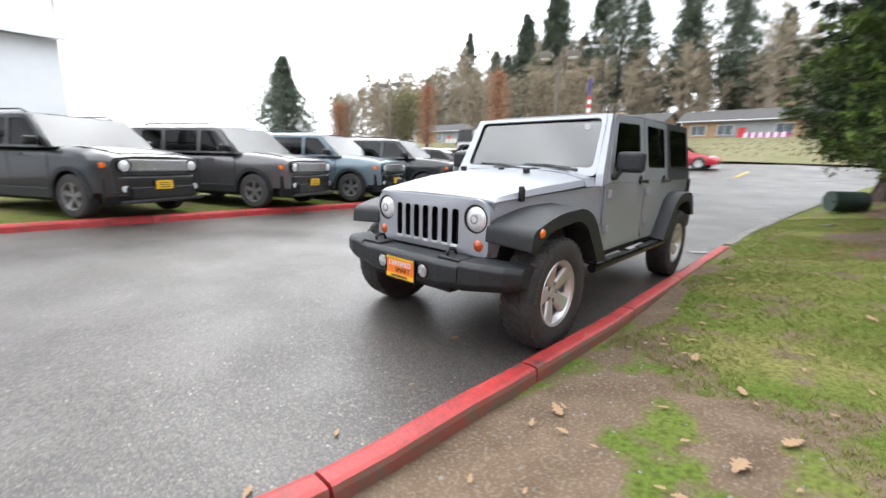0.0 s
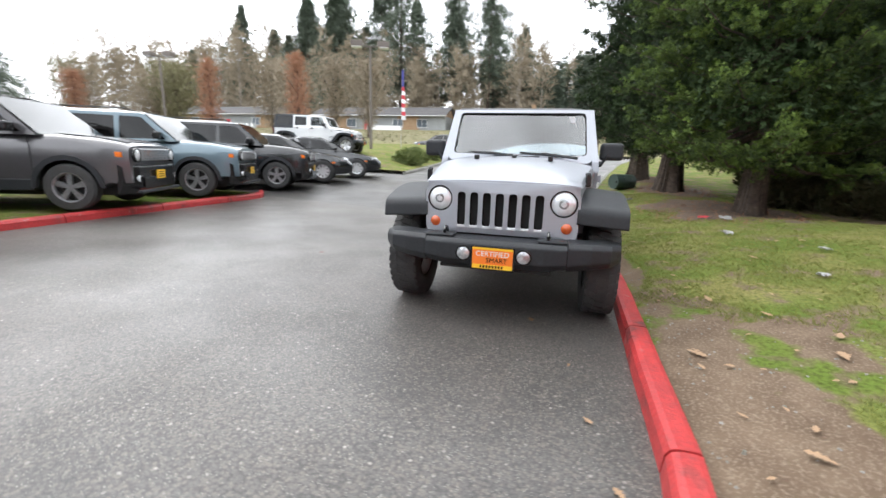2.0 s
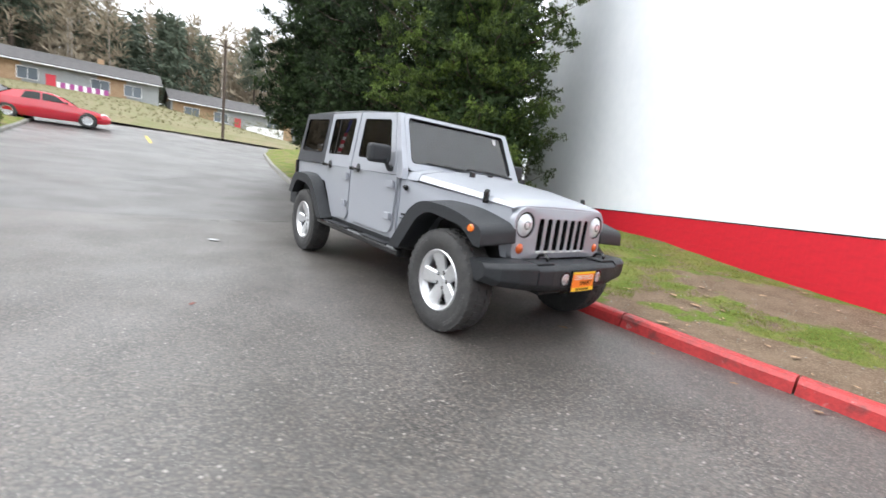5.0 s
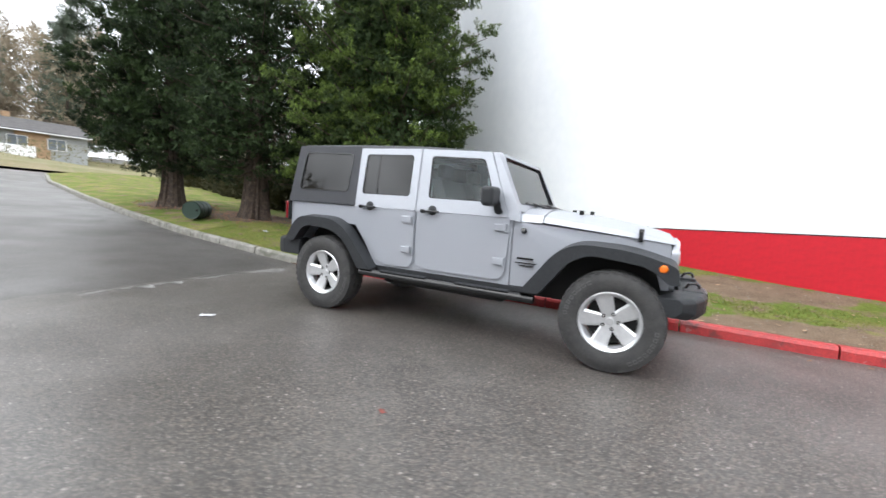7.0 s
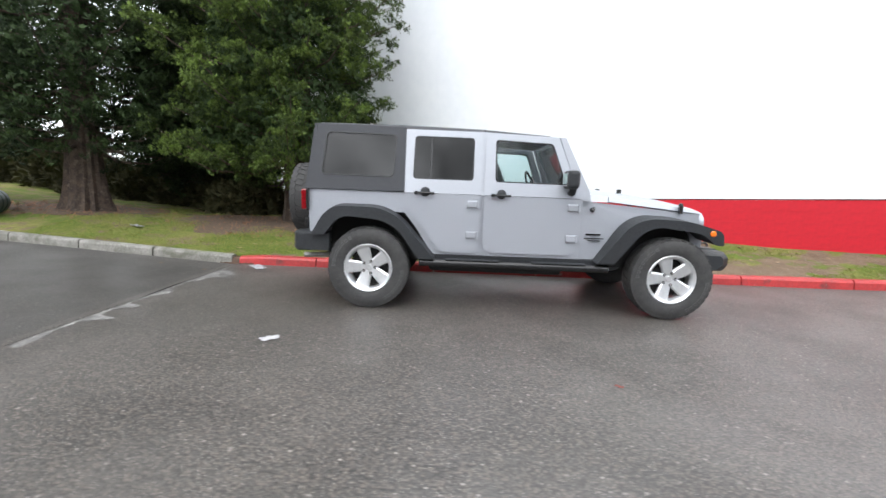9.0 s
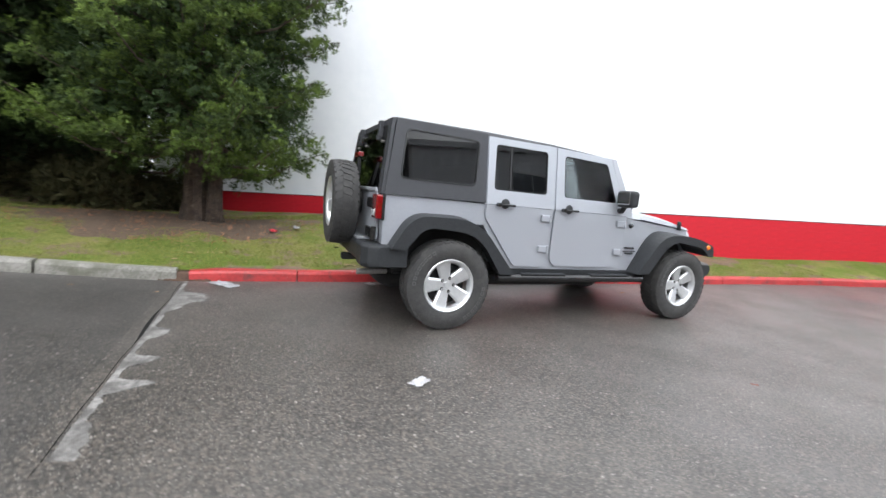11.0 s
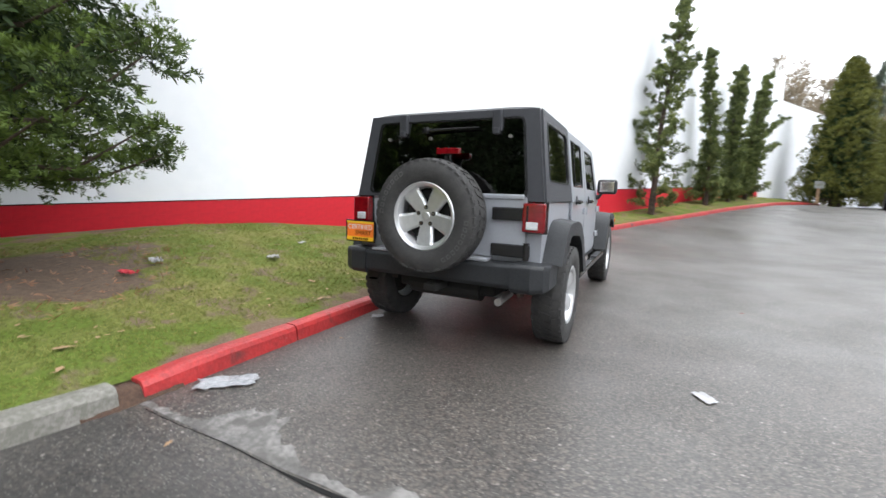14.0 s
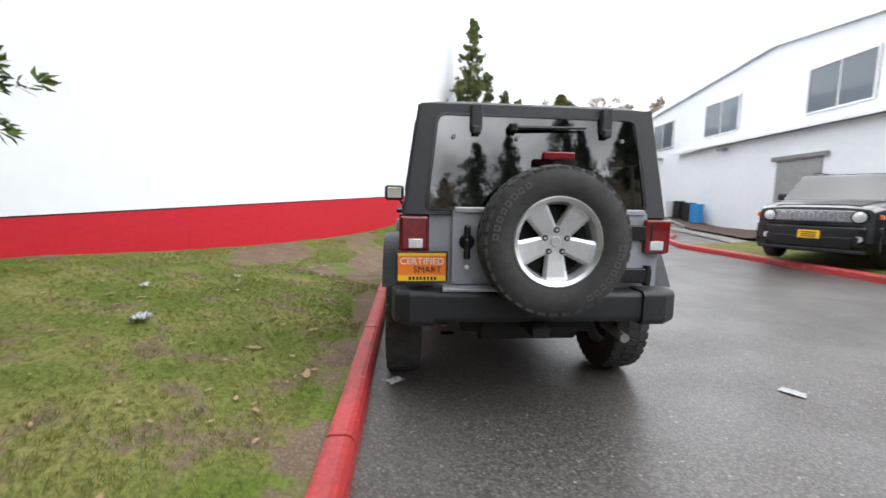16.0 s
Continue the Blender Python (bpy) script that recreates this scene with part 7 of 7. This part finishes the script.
for a, b in (((-0.25, 6.1), (12.6, 7.24)), ((12.6, 7.24), (22.0, 6.18))):
    part("roof", plate([a, b, (b[0], b[1] + 0.12), (a[0], a[1] + 0.12)], [], lambda x, z, d: (x, -0.12 + d, z), 22.0), "wall_white", shed)
    part("fascia", plate([(a[0], a[1] - 0.12), (b[0], b[1] - 0.12), (b[0], b[1] + 0.13), (a[0], a[1] + 0.13)], [], lambda x, z, d: (x, -0.17 + d, z), 0.045), "wall_white", shed)
lean = part("lean_to", cuboid(7.5, 21.8, -0.75, -0.004, -0.8, 3.5), "wall_white", shed)
part("lean_roof", plate([(-1.0, 3.50), (-1.0, 3.66), (0.0, 4.0), (0.0, 3.84)], [], lambda y, z, d: (7.3 + d, y, z), 14.7), "wall_white", lean)
part("gutter", cuboid(7.25, 22.0, -1.08, -1.0, 3.48, 3.60, 0.01), "wall_white", lean)
part("downpipe", cuboid(7.42, 7.49, -0.62, -0.55, -0.2, 3.5), "metal", lean)
door = part("roller_door", cuboid(14.2, 16.1, -0.772, -0.752, -0.2, 2.5), "siding", lean, "grey closed roller door")
for k in range(12):
    part("slat", cuboid(14.22, 16.08, -0.782, -0.773, -0.15 + 0.215 * k, 0.03 + 0.215 * k), "siding", door)
part("door_hood", cuboid(14.0, 16.3, -0.86, -0.752, 2.52, 2.66, 0.01), "metal", lean)
for x0, w, z0, h in ((3.0, 2.4, 4.15, 1.55), (8.3, 2.5, 4.2, 1.6), (14.3, 2.5, 4.15, 1.6)):
    window_unit(shed, (x0, -0.004, z0), (1, 0, 0), w, h, (0, -1, 0), "house_glass", "flag_white", 0.06, 1)
for x0, y0, z0 in ((11.2, -0.75, 3.25), (4.2, 0.0, 3.55), (0.9, 0.0, 3.6)):
    lampb = part("wall_lamp", cuboid(x0 - 0.20, x0 + 0.20, y0 - 0.30, y0 - 0.004, z0, z0 + 0.10, 0.02), "metal", shed)
    part("lamp_lens", cuboid(x0 - 0.15, x0 + 0.15, y0 - 0.28, y0 - 0.05, z0 - 0.03, z0 - 0.004), "clear_lens", lampb)
# mulch bed and apron before it
bed = lambda x, y: road_z(x, y) + 0.09 + 0.02 * noise.noise((x * 2, y * 2, 0))
sheet("mulch_bed", steps(6.8, 16.4, 24), lambda x: steps(-13.4 - 0.06 * (x - 8), -9.0 - 0.35 * (x - 6.8), 12), bed, "soil", "brown bark mulch bed before the warehouse", "flower bed")
sheet("apron", steps(5.6, 12.0, 16), lambda x: steps(-9.0 - 0.35 * (x - 6.8), -8.0 - 0.33 * (x - 6.0), 6), lambda x, y: road_z(x, y) + 0.03, "concrete", "pale concrete apron beside the mulch bed", "pavement")
bedk = thing("bed_kerb", "weathered concrete kerb round the mulch bed", "kerb", kind="structure")
for a, b in zip(steps(12.0, 16.4, 3), steps(12.0, 16.4, 3)[1:]):
    kerb_piece(bedk, a, b - 0.01, "concrete", yfun=lambda x: -8.95 - 0.35 * (x - 6.8), side=-1)


def drum(m, mat, label):
    root = thing("drum", label, "barrel", m)
    prof = [(0.001, 0), (0.27, 0), (0.285, 0.015), (0.285, 0.27), (0.297, 0.285), (0.285, 0.30), (0.285, 0.57), (0.297, 0.585), (0.285, 0.60), (0.285, 0.86), (0.275, 0.875), (0.255, 0.86), (0.001, 0.86)]
    part("shell", revolve(prof, "z", (0, 0, 0), 24), mat, root, smooth=False)
    part("bung", tube((0.17, 0, 0.86), (0.17, 0, 0.89), 0.03, n=10), "gloss", root)
    return root


for x, y, mat, lab in ((14.0, -12.72, "barrel_blue", "bright blue plastic drum by the warehouse wall"), (14.75, -12.85, "gloss", "black plastic drum by the warehouse wall"), (15.5, -12.85, "gloss", "black plastic drum by the warehouse wall")):
    drum(Matrix.Translation((x, y, bed(x, y))), mat, lab)
box_ = thing("white_crate", "white plastic crate beside the drums", "crate", Matrix.Translation((16.2, -12.75, bed(16.2, -12.75))))
part("crate_body", cuboid(-0.25, 0.25, -0.3, 0.3, 0, 0.75, 0.02), "flag_white", box_)
part("crate_lid", cuboid(-0.27, 0.27, -0.32, 0.32, 0.754, 0.80, 0.015), "flag_white", box_)
bn = thing("litter_bin", "small black bin on the mulch", "bin", Matrix.Translation((17.2, -12.9, road_z(17.2, -12.9))))
part("bin_body", revolve([(0.001, 0), (0.17, 0), (0.2, 0.55), (0.21, 0.56), (0.19, 0.57), (0.001, 0.5)], "z", (0, 0, 0), 16), "gloss", bn)
# the fallen green drum on the lawn
gd = drum(Matrix.Translation((-8.95, 2.40, lawn_z(-8.95, 2.40) + 0.24)) @ Matrix.Rotation(radians(35), 4, "Z") @ Matrix.Rotation(radians(90), 4, "X") @ Matrix.Translation((0, 0, -0.4)) @ Matrix.Scale(0.80, 4), "drum_green", "dark green plastic drum lying on the lawn")


def traffic_cone(x, y):
    root = thing("traffic_cone", "orange traffic cone with white bands", "cone", Matrix.Translation((x, y, road_z(x, y))), "cones by the sheds")
    part("base", cuboid(-0.18, 0.18, -0.18, 0.18, 0.002, 0.035, 0.008), "cone", root)
    part("body", revolve([(0.135, 0.035), (0.025, 0.70), (0.001, 0.70)], "z", (0, 0, 0), 18), "cone", root, smooth=True)
    for z0, z1 in ((0.34, 0.44), (0.52, 0.58)):
        part("band", revolve([(0.138 - 0.1654 * (z - 0.035) + 0.002, z) for z in (z0, z1)], "z", (0, 0, 0), 18), "flag_white", root)
    return root


traffic_cone(24.7, -15.1)
traffic_cone(26.1, -15.8)
sg = thing("sign_post", "small wooden sign post at the drive's end", "sign", Matrix.Translation((25.3, -9.4, lawn_z(25.3, -9.4) - 0.03)))
part("post", cuboid(-0.06, 0.06, -0.06, 0.06, 0, 1.25, 0.008), "brick", sg)
part("sign_board", cuboid(-0.075, -0.06, -0.22, 0.22, 0.85, 1.25, 0.004), "siding", sg)
# low white shed beyond
sh = thing("far_shed", "low white shed with an open bay", "building", Matrix.Translation((37, -21, 1.0)) @ Matrix.Rotation(radians(-100), 4, "Z"))
part("shed_wall", plate([(-6, 0), (6, 0), (6, 2.6), (0, 4.2), (-6, 2.6)], [[(-3.4, 0.05), (-3.4, 2.3), (1.8, 2.3), (1.8, 0.05)]], lambda x, z, d: (x, -d, z), 0.25), "wall_white", sh)
part("shed_back", cuboid(-6, 6, 6, 6.2, 0, 2.6), "siding", sh)
for s in (-1, 1):
    part("shed_roof", plate([(0, 4.22), (s * 6.3, 2.55), (s * 6.3, 2.70), (0, 4.37)], [], lambda x, z, d: (x, -0.4 + d, z), 7.0), "siding", sh)
    part("shed_side", cuboid(min(s * 5.8, s * 6.0), max(s * 5.8, s * 6.0), 0.01, 6, 0, 2.55), "wall_white", sh)


# houses across the street
def house(y0, y1, z, label, gable_end=1, accent="purple", x=-72):
    root = thing("house", label, "house", Matrix.Translation((x, (y0 + y1) / 2, z)), "row of low houses")
    h, w = 3.0, (y1 - y0) / 2
    part("wall", cuboid(-7, 0, -w, w, -1.0, h), "siding", root)
    part("brick_front", cuboid(0.004, 0.12, -w * 0.98, -w * 0.45, -1.0, h * 0.96), "brick", root)
    part("brick_front", cuboid(0.004, 0.12, w * 0.30, w * 0.62, -1.0, h * 0.96), "brick", root)
    part("roof", plate([(1.1, h - 0.05), (-3.5, h + 1.7), (-8.1, h - 0.05), (-8.1, h + 0.14), (-3.5, h + 1.9), (1.1, h + 0.14)], [], lambda xx, z_, d: (xx, -w - 0.4 + d, z_), 2 * w + 0.8), "roof_dark", root)
    part("gutter", cuboid(1.1, 1.2, -w - 0.4, w + 0.4, h - 0.1, h + 0.02), "flag_white", root)
    for s in (-1, 1):
        part("gable", plate([(0.0, h), (-3.5, h + 1.65), (-7.0, h)], [], lambda xx, z_, d, s=s: (xx, s * w - s * d, z_), 0.2), "brick", root)
    part("chimney", cuboid(-4.0, -3.3, w * 0.3, w * 0.3 + 0.7, h + 1.4, h + 2.5, 0.02), "brick", root)
    for k in range(5):
        yy = -w * 0.85 + k * w * 0.36
        if k in (0, 1, 3, 4):
            window_unit(root, (0.13, yy, 0.9), (0, 1, 0), 2.0, 1.5, (1, 0, 0), "house_glass", "flag_white", 0.1, 1)
    d = part("front_door", cuboid(0.004, 0.08, -w * 0.22, -w * 0.22 + 0.95, -0.1, 1.95, 0.01), "flag_red", root)
    part("door_handle", tube((0.08, -w * 0.22 + 0.85, 0.95), (0.14, -w * 0.22 + 0.85, 0.95), 0.03, n=8), "chrome", d)
    fence = part("fence_panel", cuboid(2.2, 2.28, -w * 0.1, w * 0.42, -0.9, 1.0), accent, root)
    for k in range(12):
        yk = -w * 0.1 + k * w * 0.0433
        part("fence_board", cuboid(2.285, 2.30, yk, yk + w * 0.035, -0.9, 1.05), accent if k % 2 else "flag_white", fence)
    return root


house(-46, -19.5, 5.6, "low tan brick and grey house with a dark roof", accent="flag_white")
house(-17, 2.5, 5.5, "low grey house with a dark roof and purple fence panels", accent="purple")
house(4.0, 26.0, 4.0, "low house with white front panels behind the bank", accent="flag_white")
house(-78, -50, 5.7, "long low house behind the lot", accent="siding")
# scrub along the bank's top
rng = np.random.default_rng(8)
n = 5000
x = rng.uniform(-68, -33, n)
y = rng.uniform(-60, 30, n)
z = np.array([road_z(a, 0) + 0.45 for a in x])
tagged(new("bank_scrub", spray_mesh("bank_scrub", np.stack([x, y, z], 1), rng.normal(size=(n, 3)) * 0.5 + np.array([0, 0, 1]), rng.uniform(0.10, 0.3, n), 0.2, "leaf_olivebrown", 3, rng)), "low olive-brown scrub over the grassy bank", "scrub", kind="stuff")


# showroom roofs beyond the parked row
show = thing("showroom", "white showroom with a sloping pale roof and dark fascia", "building", Matrix.Translation((-5.2, -33, 0.2)))
part("wall", cuboid(-6.5, 6.5, -9, 0, 0, 2.5), "wall_white", show)
part("roof", plate([(0.9, 2.62), (-10, 7.2), (-10, 7.0), (0.9, 2.45)], [], lambda y, z, d: (-7.5 + d, y, z), 15.0), "wall_white", show)
part("fascia", cuboid(-7.5, 7.5, 0.9, 1.0, 2.35, 2.66), "siding", show)
for k in range(5):
    window_unit(show, (5.6 - 2.4 * k, 0.004, 0.5), (-1, 0, 0), 1.9, 1.7, (0, 1, 0), "house_glass", "metal", 0.08, 1)
tower = thing("white_block", "tall plain pale building block beyond the lot", "building", Matrix.Translation((12.4, -31, 0)))
part("wall", cuboid(-8.2, 8, -10, 0, 0, 14), "wall_white", tower)
part("parapet", cuboid(-8.3, 8.1, -10.1, 0.1, 14.004, 14.3), "metal", tower)
part("wall_vent", cuboid(-8.32, -8.2, -3.0, -2.0, 5.2, 6.0), "metal", tower)


# ---- lamps, flag, wires ----
def lot_lamp(x, y, zt, turn):
    z0 = road_z(x, y)
    root = thing("lot_lamp", "brown steel lot lamp with two box heads", "street lamp", Matrix.Translation((x, y, z0)) @ Matrix.Rotation(radians(turn), 4, "Z"), "lot lamps")
    part("base", revolve([(0.001, 0.0), (0.3, 0.0), (0.3, 0.6), (0.001, 0.6)], "z", (0, 0, 0), 16), "concrete", root)
    part("pole", tube((0, 0, 0.6), (0, 0, zt - z0), 0.09, 0.07, 10), "pole", root)
    for s in (-1, 1):
        arm = part("arm", tube((0, 0, zt - z0 - 0.1), (0, s * 0.45, zt - z0), 0.04, n=8), "pole", root)
        head = part("lamp_head", cuboid(-0.30, 0.30, min(s * 0.42, s * 1.12), max(s * 0.42, s * 1.12), zt - z0 - 0.10, zt - z0 + 0.22, 0.04), "pole", root)
        part("lens", cuboid(-0.25, 0.25, min(s * 0.5, s * 1.05), max(s * 0.5, s * 1.05), zt - z0 - 0.13, zt - z0 - 0.102), "clear_lens", head)
    return root


lot_lamp(-19.5, -10.65, 7.5, 20)
lot_lamp(-21.5, -28.3, 7.9, 10)
fl = thing("feather_flag", "tall feather flag with blue top and red and white stripes", "flag", Matrix.Translation((-19.0, -8.5, road_z(-19, -8.5) + 1.86)) @ Matrix.Diagonal((0.7, 0.5, 0.63, 1)))
part("flag_pole", tube((0, 0, -1.9), (0.0, 0.0, 4.6), 0.03, 0.012, 8), "metal", fl)
for k in range(12):
    z0, z1 = 1.0 + k * 0.36, 1.0 + (k + 1) * 0.36
    w0, w1 = 0.55 - 0.025 * k, 0.55 - 0.025 * (k + 1)
    bm = plate([(0.03, z0), (w0, z0 - 0.05), (w1, z1 - 0.05), (0.03, z1)], [], lambda y, z, d: (0.05 * math.sin(z * 3 + y * 4) + d, y, z), 0.01)
    part("flag_stripe", bm, "flag_blue" if k > 7 else ("flag_red" if k % 2 else "flag_white"), fl)
up_ = thing("utility_pole", "weathered utility pole by the street", "pole", Matrix.Translation((-31.5, 3.6, road_z(-31.5, 3))))
part("pole", tube((0, 0, 0), (0, 0, 7.0), 0.10, 0.08, 8), "bark", up_)
part("crossarm", cuboid(-0.05, 0.05, -0.6, 0.6, 6.5, 6.6), "bark", up_)


# ---- leaves, litter, grass ----
def oak_leaf(seed, size):
    """A curled lobed oak leaf."""
    r = random.Random(seed)
    bm = bmesh.new()
    prof = ((0.0, 0.02), (0.12, 0.10), (0.22, 0.07), (0.36, 0.22), (0.46, 0.11), (0.60, 0.27), (0.70, 0.13), (0.84, 0.19), (0.92, 0.08), (1.0, 0.0))
    cx, cy = r.uniform(0.15, 0.5), r.uniform(0.3, 0.9)
    row = []
    for t, w in prof:
        zc = cx * 0.35 * math.sin(t * 3.0) * size
        row.append([bm.verts.new(((t - 0.5) * size, s * w * size * r.uniform(0.8, 1.2), zc * 0.5 + abs(s) * w * cy * size * 0.35)) for s in (-1, 0, 1)])
    for a, b in zip(row, row[1:]):
        for k in (0, 1):
            bm.faces.new((a[k], b[k], b[k + 1], a[k + 1]))
    return finish("oak_leaf", bm, "fallen")


leaf_meshes = [oak_leaf(k, 0.16) for k in range(5)]
rl = random.Random(4)
LEAVES = ((1.87, 0.29), (3.1, 0.62), (2.55, 0.55), (3.55, 0.70), (-4.6, 0.62), (-3.9, 0.45), (-2.4, 0.72), (5.6, -3.8), (4.2, -4.2), (-5.4, -1.2))
spots = [(x, y, road_z(x, y) + 0.012) for x, y in LEAVES]
for k in range(290):
    x = rl.uniform(-4.2, 6.5)
    d = 0.15 + 3.6 * rl.random() ** 1.3
    y = kerb_y(x) + 0.2 + d
    if y > 4.95 - 0.48 * x:
        continue
    spots.append((x, y, lawn_z(x, y) + 0.018))
for k, (x, y, z) in enumerate(spots):
    ob = tagged(new("fallen_leaf", leaf_meshes[k % 5]), "curled tan fallen oak leaf", "leaf", "fallen oak leaves")
    s = rl.uniform(0.22, 0.42) if k % 7 else rl.uniform(0.5, 0.8)
    ob.matrix_world = Matrix.Translation((x, y, z)) @ Euler((rl.uniform(-0.09, 0.09), rl.uniform(-0.09, 0.09), rl.uniform(0, 6.28))).to_matrix().to_4x4() @ Matrix.Diagonal((s, s, s * 0.4, 1))


def scrap(name, x, y, z, sx, sy, mat, label, seed, crumple=0.02, n=7):
    """A crumpled scrap of paper or film."""
    bm = bmesh.new()
    r = random.Random(seed)
    g = [[bm.verts.new(((i / n - 0.5) * sx * r.uniform(0.85, 1.1), (j / n - 0.5) * sy * r.uniform(0.85, 1.1), 0.004 + r.random() * crumple)) for j in range(n + 1)] for i in range(n + 1)]
    for i in range(n):
        for j in range(n):
            bm.faces.new((g[i][j], g[i + 1][j], g[i + 1][j + 1], g[i][j + 1]))
    ob = tagged(part(name, bm, mat, None), label, "litter")
    ob.matrix_world = Matrix.Translation((x, y, z)) @ Matrix.Rotation(r.uniform(0, 3), 4, "Z")
    return ob


scrap("paper_scrap", -2.046, -1.813, 0.004, 0.14, 0.085, "paper", "flat white paper scrap on the wet asphalt", 1, 0.006)
scrap("plastic_film", -3.35, 0.80, 0.004, 0.34, 0.15, "film", "crumpled clear plastic film by the kerb's end", 2, 0.014, 10)
scrap("paper_scrap", -1.75, 0.83, 0.004, 0.12, 0.08, "paper", "white paper scrap beside the kerb", 3, 0.01)
scrap("paper_scrap", -2.49, 3.06, lawn_z(-2.49, 3.06) + 0.03, 0.16, 0.09, "paper", "crumpled white wrapper on the grass", 4, 0.06)
scrap("red_wrapper", -2.85, 2.86, lawn_z(-2.85, 2.86) + 0.03, 0.17, 0.08, "flag_red", "crumpled red wrapper on the grass", 5, 0.04)
scrap("paper_scrap", -1.335, 2.69, lawn_z(-1.335, 2.69) + 0.02, 0.15, 0.10, "paper", "grey-white paper scrap on the lawn", 6, 0.05)
scrap("paper_scrap", 0.63, 2.78, lawn_z(0.63, 2.78) + 0.02, 0.09, 0.07, "paper", "small white scrap on the lawn", 7, 0.03)
scrap("paper_scrap", -0.31, 3.27, lawn_z(-0.31, 3.27) + 0.02, 0.12, 0.08, "paper", "small white scrap on the lawn", 8, 0.03)
scrap("paper_scrap", -6.1, 2.2, lawn_z(-6.1, 2.2) + 0.02, 0.35, 0.07, "film", "strip of pale film on the lawn", 9, 0.03)
scrap("red_scrap", 0.425, -2.366, 0.003, 0.055, 0.035, "stain_orange", "faded orange scrap flattened on the asphalt", 10, 0.003)

# small pale stones in the trodden soil
rng = np.random.default_rng(31)
stone = bmesh.new()
for k in range(700):
    x = rng.uniform(0.2, 6.4)
    y = kerb_y(x) + 0.2 + 2.4 * rng.random() ** 1.4
    if soil_at(x, y) < 0.45:
        continue
    z, r = lawn_z(x, y), rng.uniform(0.004, 0.012)
    top = stone.verts.new((x, y, z + r * 0.8))
    ring = [stone.verts.new((x + r * rng.uniform(0.7, 1.3) * math.cos(q), y + r * rng.uniform(0.7, 1.3) * math.sin(q), z)) for q in (0, 1.25, 2.5, 3.8, 5.0)]
    for p, q in zip(ring, ring[1:] + ring[:1]):
        stone.faces.new((p, q, top))
tagged(part("pebbles", stone, "concrete", None), "small pale stones lying in the bare soil", "gravel", kind="stuff")

# twigs and dead sprays under the cedars
n = 1500
c = np.array([(-4.2, 3.6, 1.3), (-8.2, 3.6, 1.0), (-11.7, 3.5, 0.9)])[rng.integers(0, 3, n)]
a_, r_ = rng.random(n) * 6.28, np.sqrt(rng.random(n)) * 1.35
x, y = c[:, 0] + r_ * c[:, 2] * 1.25 * np.cos(a_), c[:, 1] + r_ * c[:, 2] * 0.85 * np.sin(a_)
z = np.array([lawn_z(p, q) + 0.024 for p, q in zip(x, y)])
tagged(new("twig_litter", spray_mesh("twig_litter", np.stack([x, y, z], 1), rng.normal(size=(n, 3)) * np.array([1, 1, 0.12]), rng.uniform(0.03, 0.10, n), 0.10, "leaf_rust", 3, rng)), "dead twigs and sprays scattered under the cedars", "litter", kind="stuff")

# grass blades
rng = np.random.default_rng(12)
n = 100000
x = rng.uniform(-7.5, 7.5, n)
d = 0.02 + 4.2 * rng.random(n) ** 1.2
ky = np.interp(x, KERB_X, KERB_Y) + 0.16
y = ky + d
sf = np.array([soil_at(a, b) for a, b in zip(x, y)])
tuft = np.array([noise.noise((a * 1.3, b * 1.3, 3)) for a, b in zip(x, y)])
keep = (sf + 0.35 * tuft < 0.47) & (y < 5.0 - 0.48 * x)
x, y, tuft = x[keep], y[keep], tuft[keep]
z = np.array([lawn_z(a, b) for a, b in zip(x, y)])
P = np.stack([x, y, z - 0.004], 1)
D = rng.normal(size=P.shape) * 0.45 + np.array([0, 0, 1.0])
tagged(new("grass", spray_mesh("grass", P, D, (0.016 + 0.024 * rng.random(len(P))) * (1.1 - 0.5 * tuft), 0.10, "blade", 3, rng)), "short mossy winter grass on the lawn", "grass", kind="stuff")
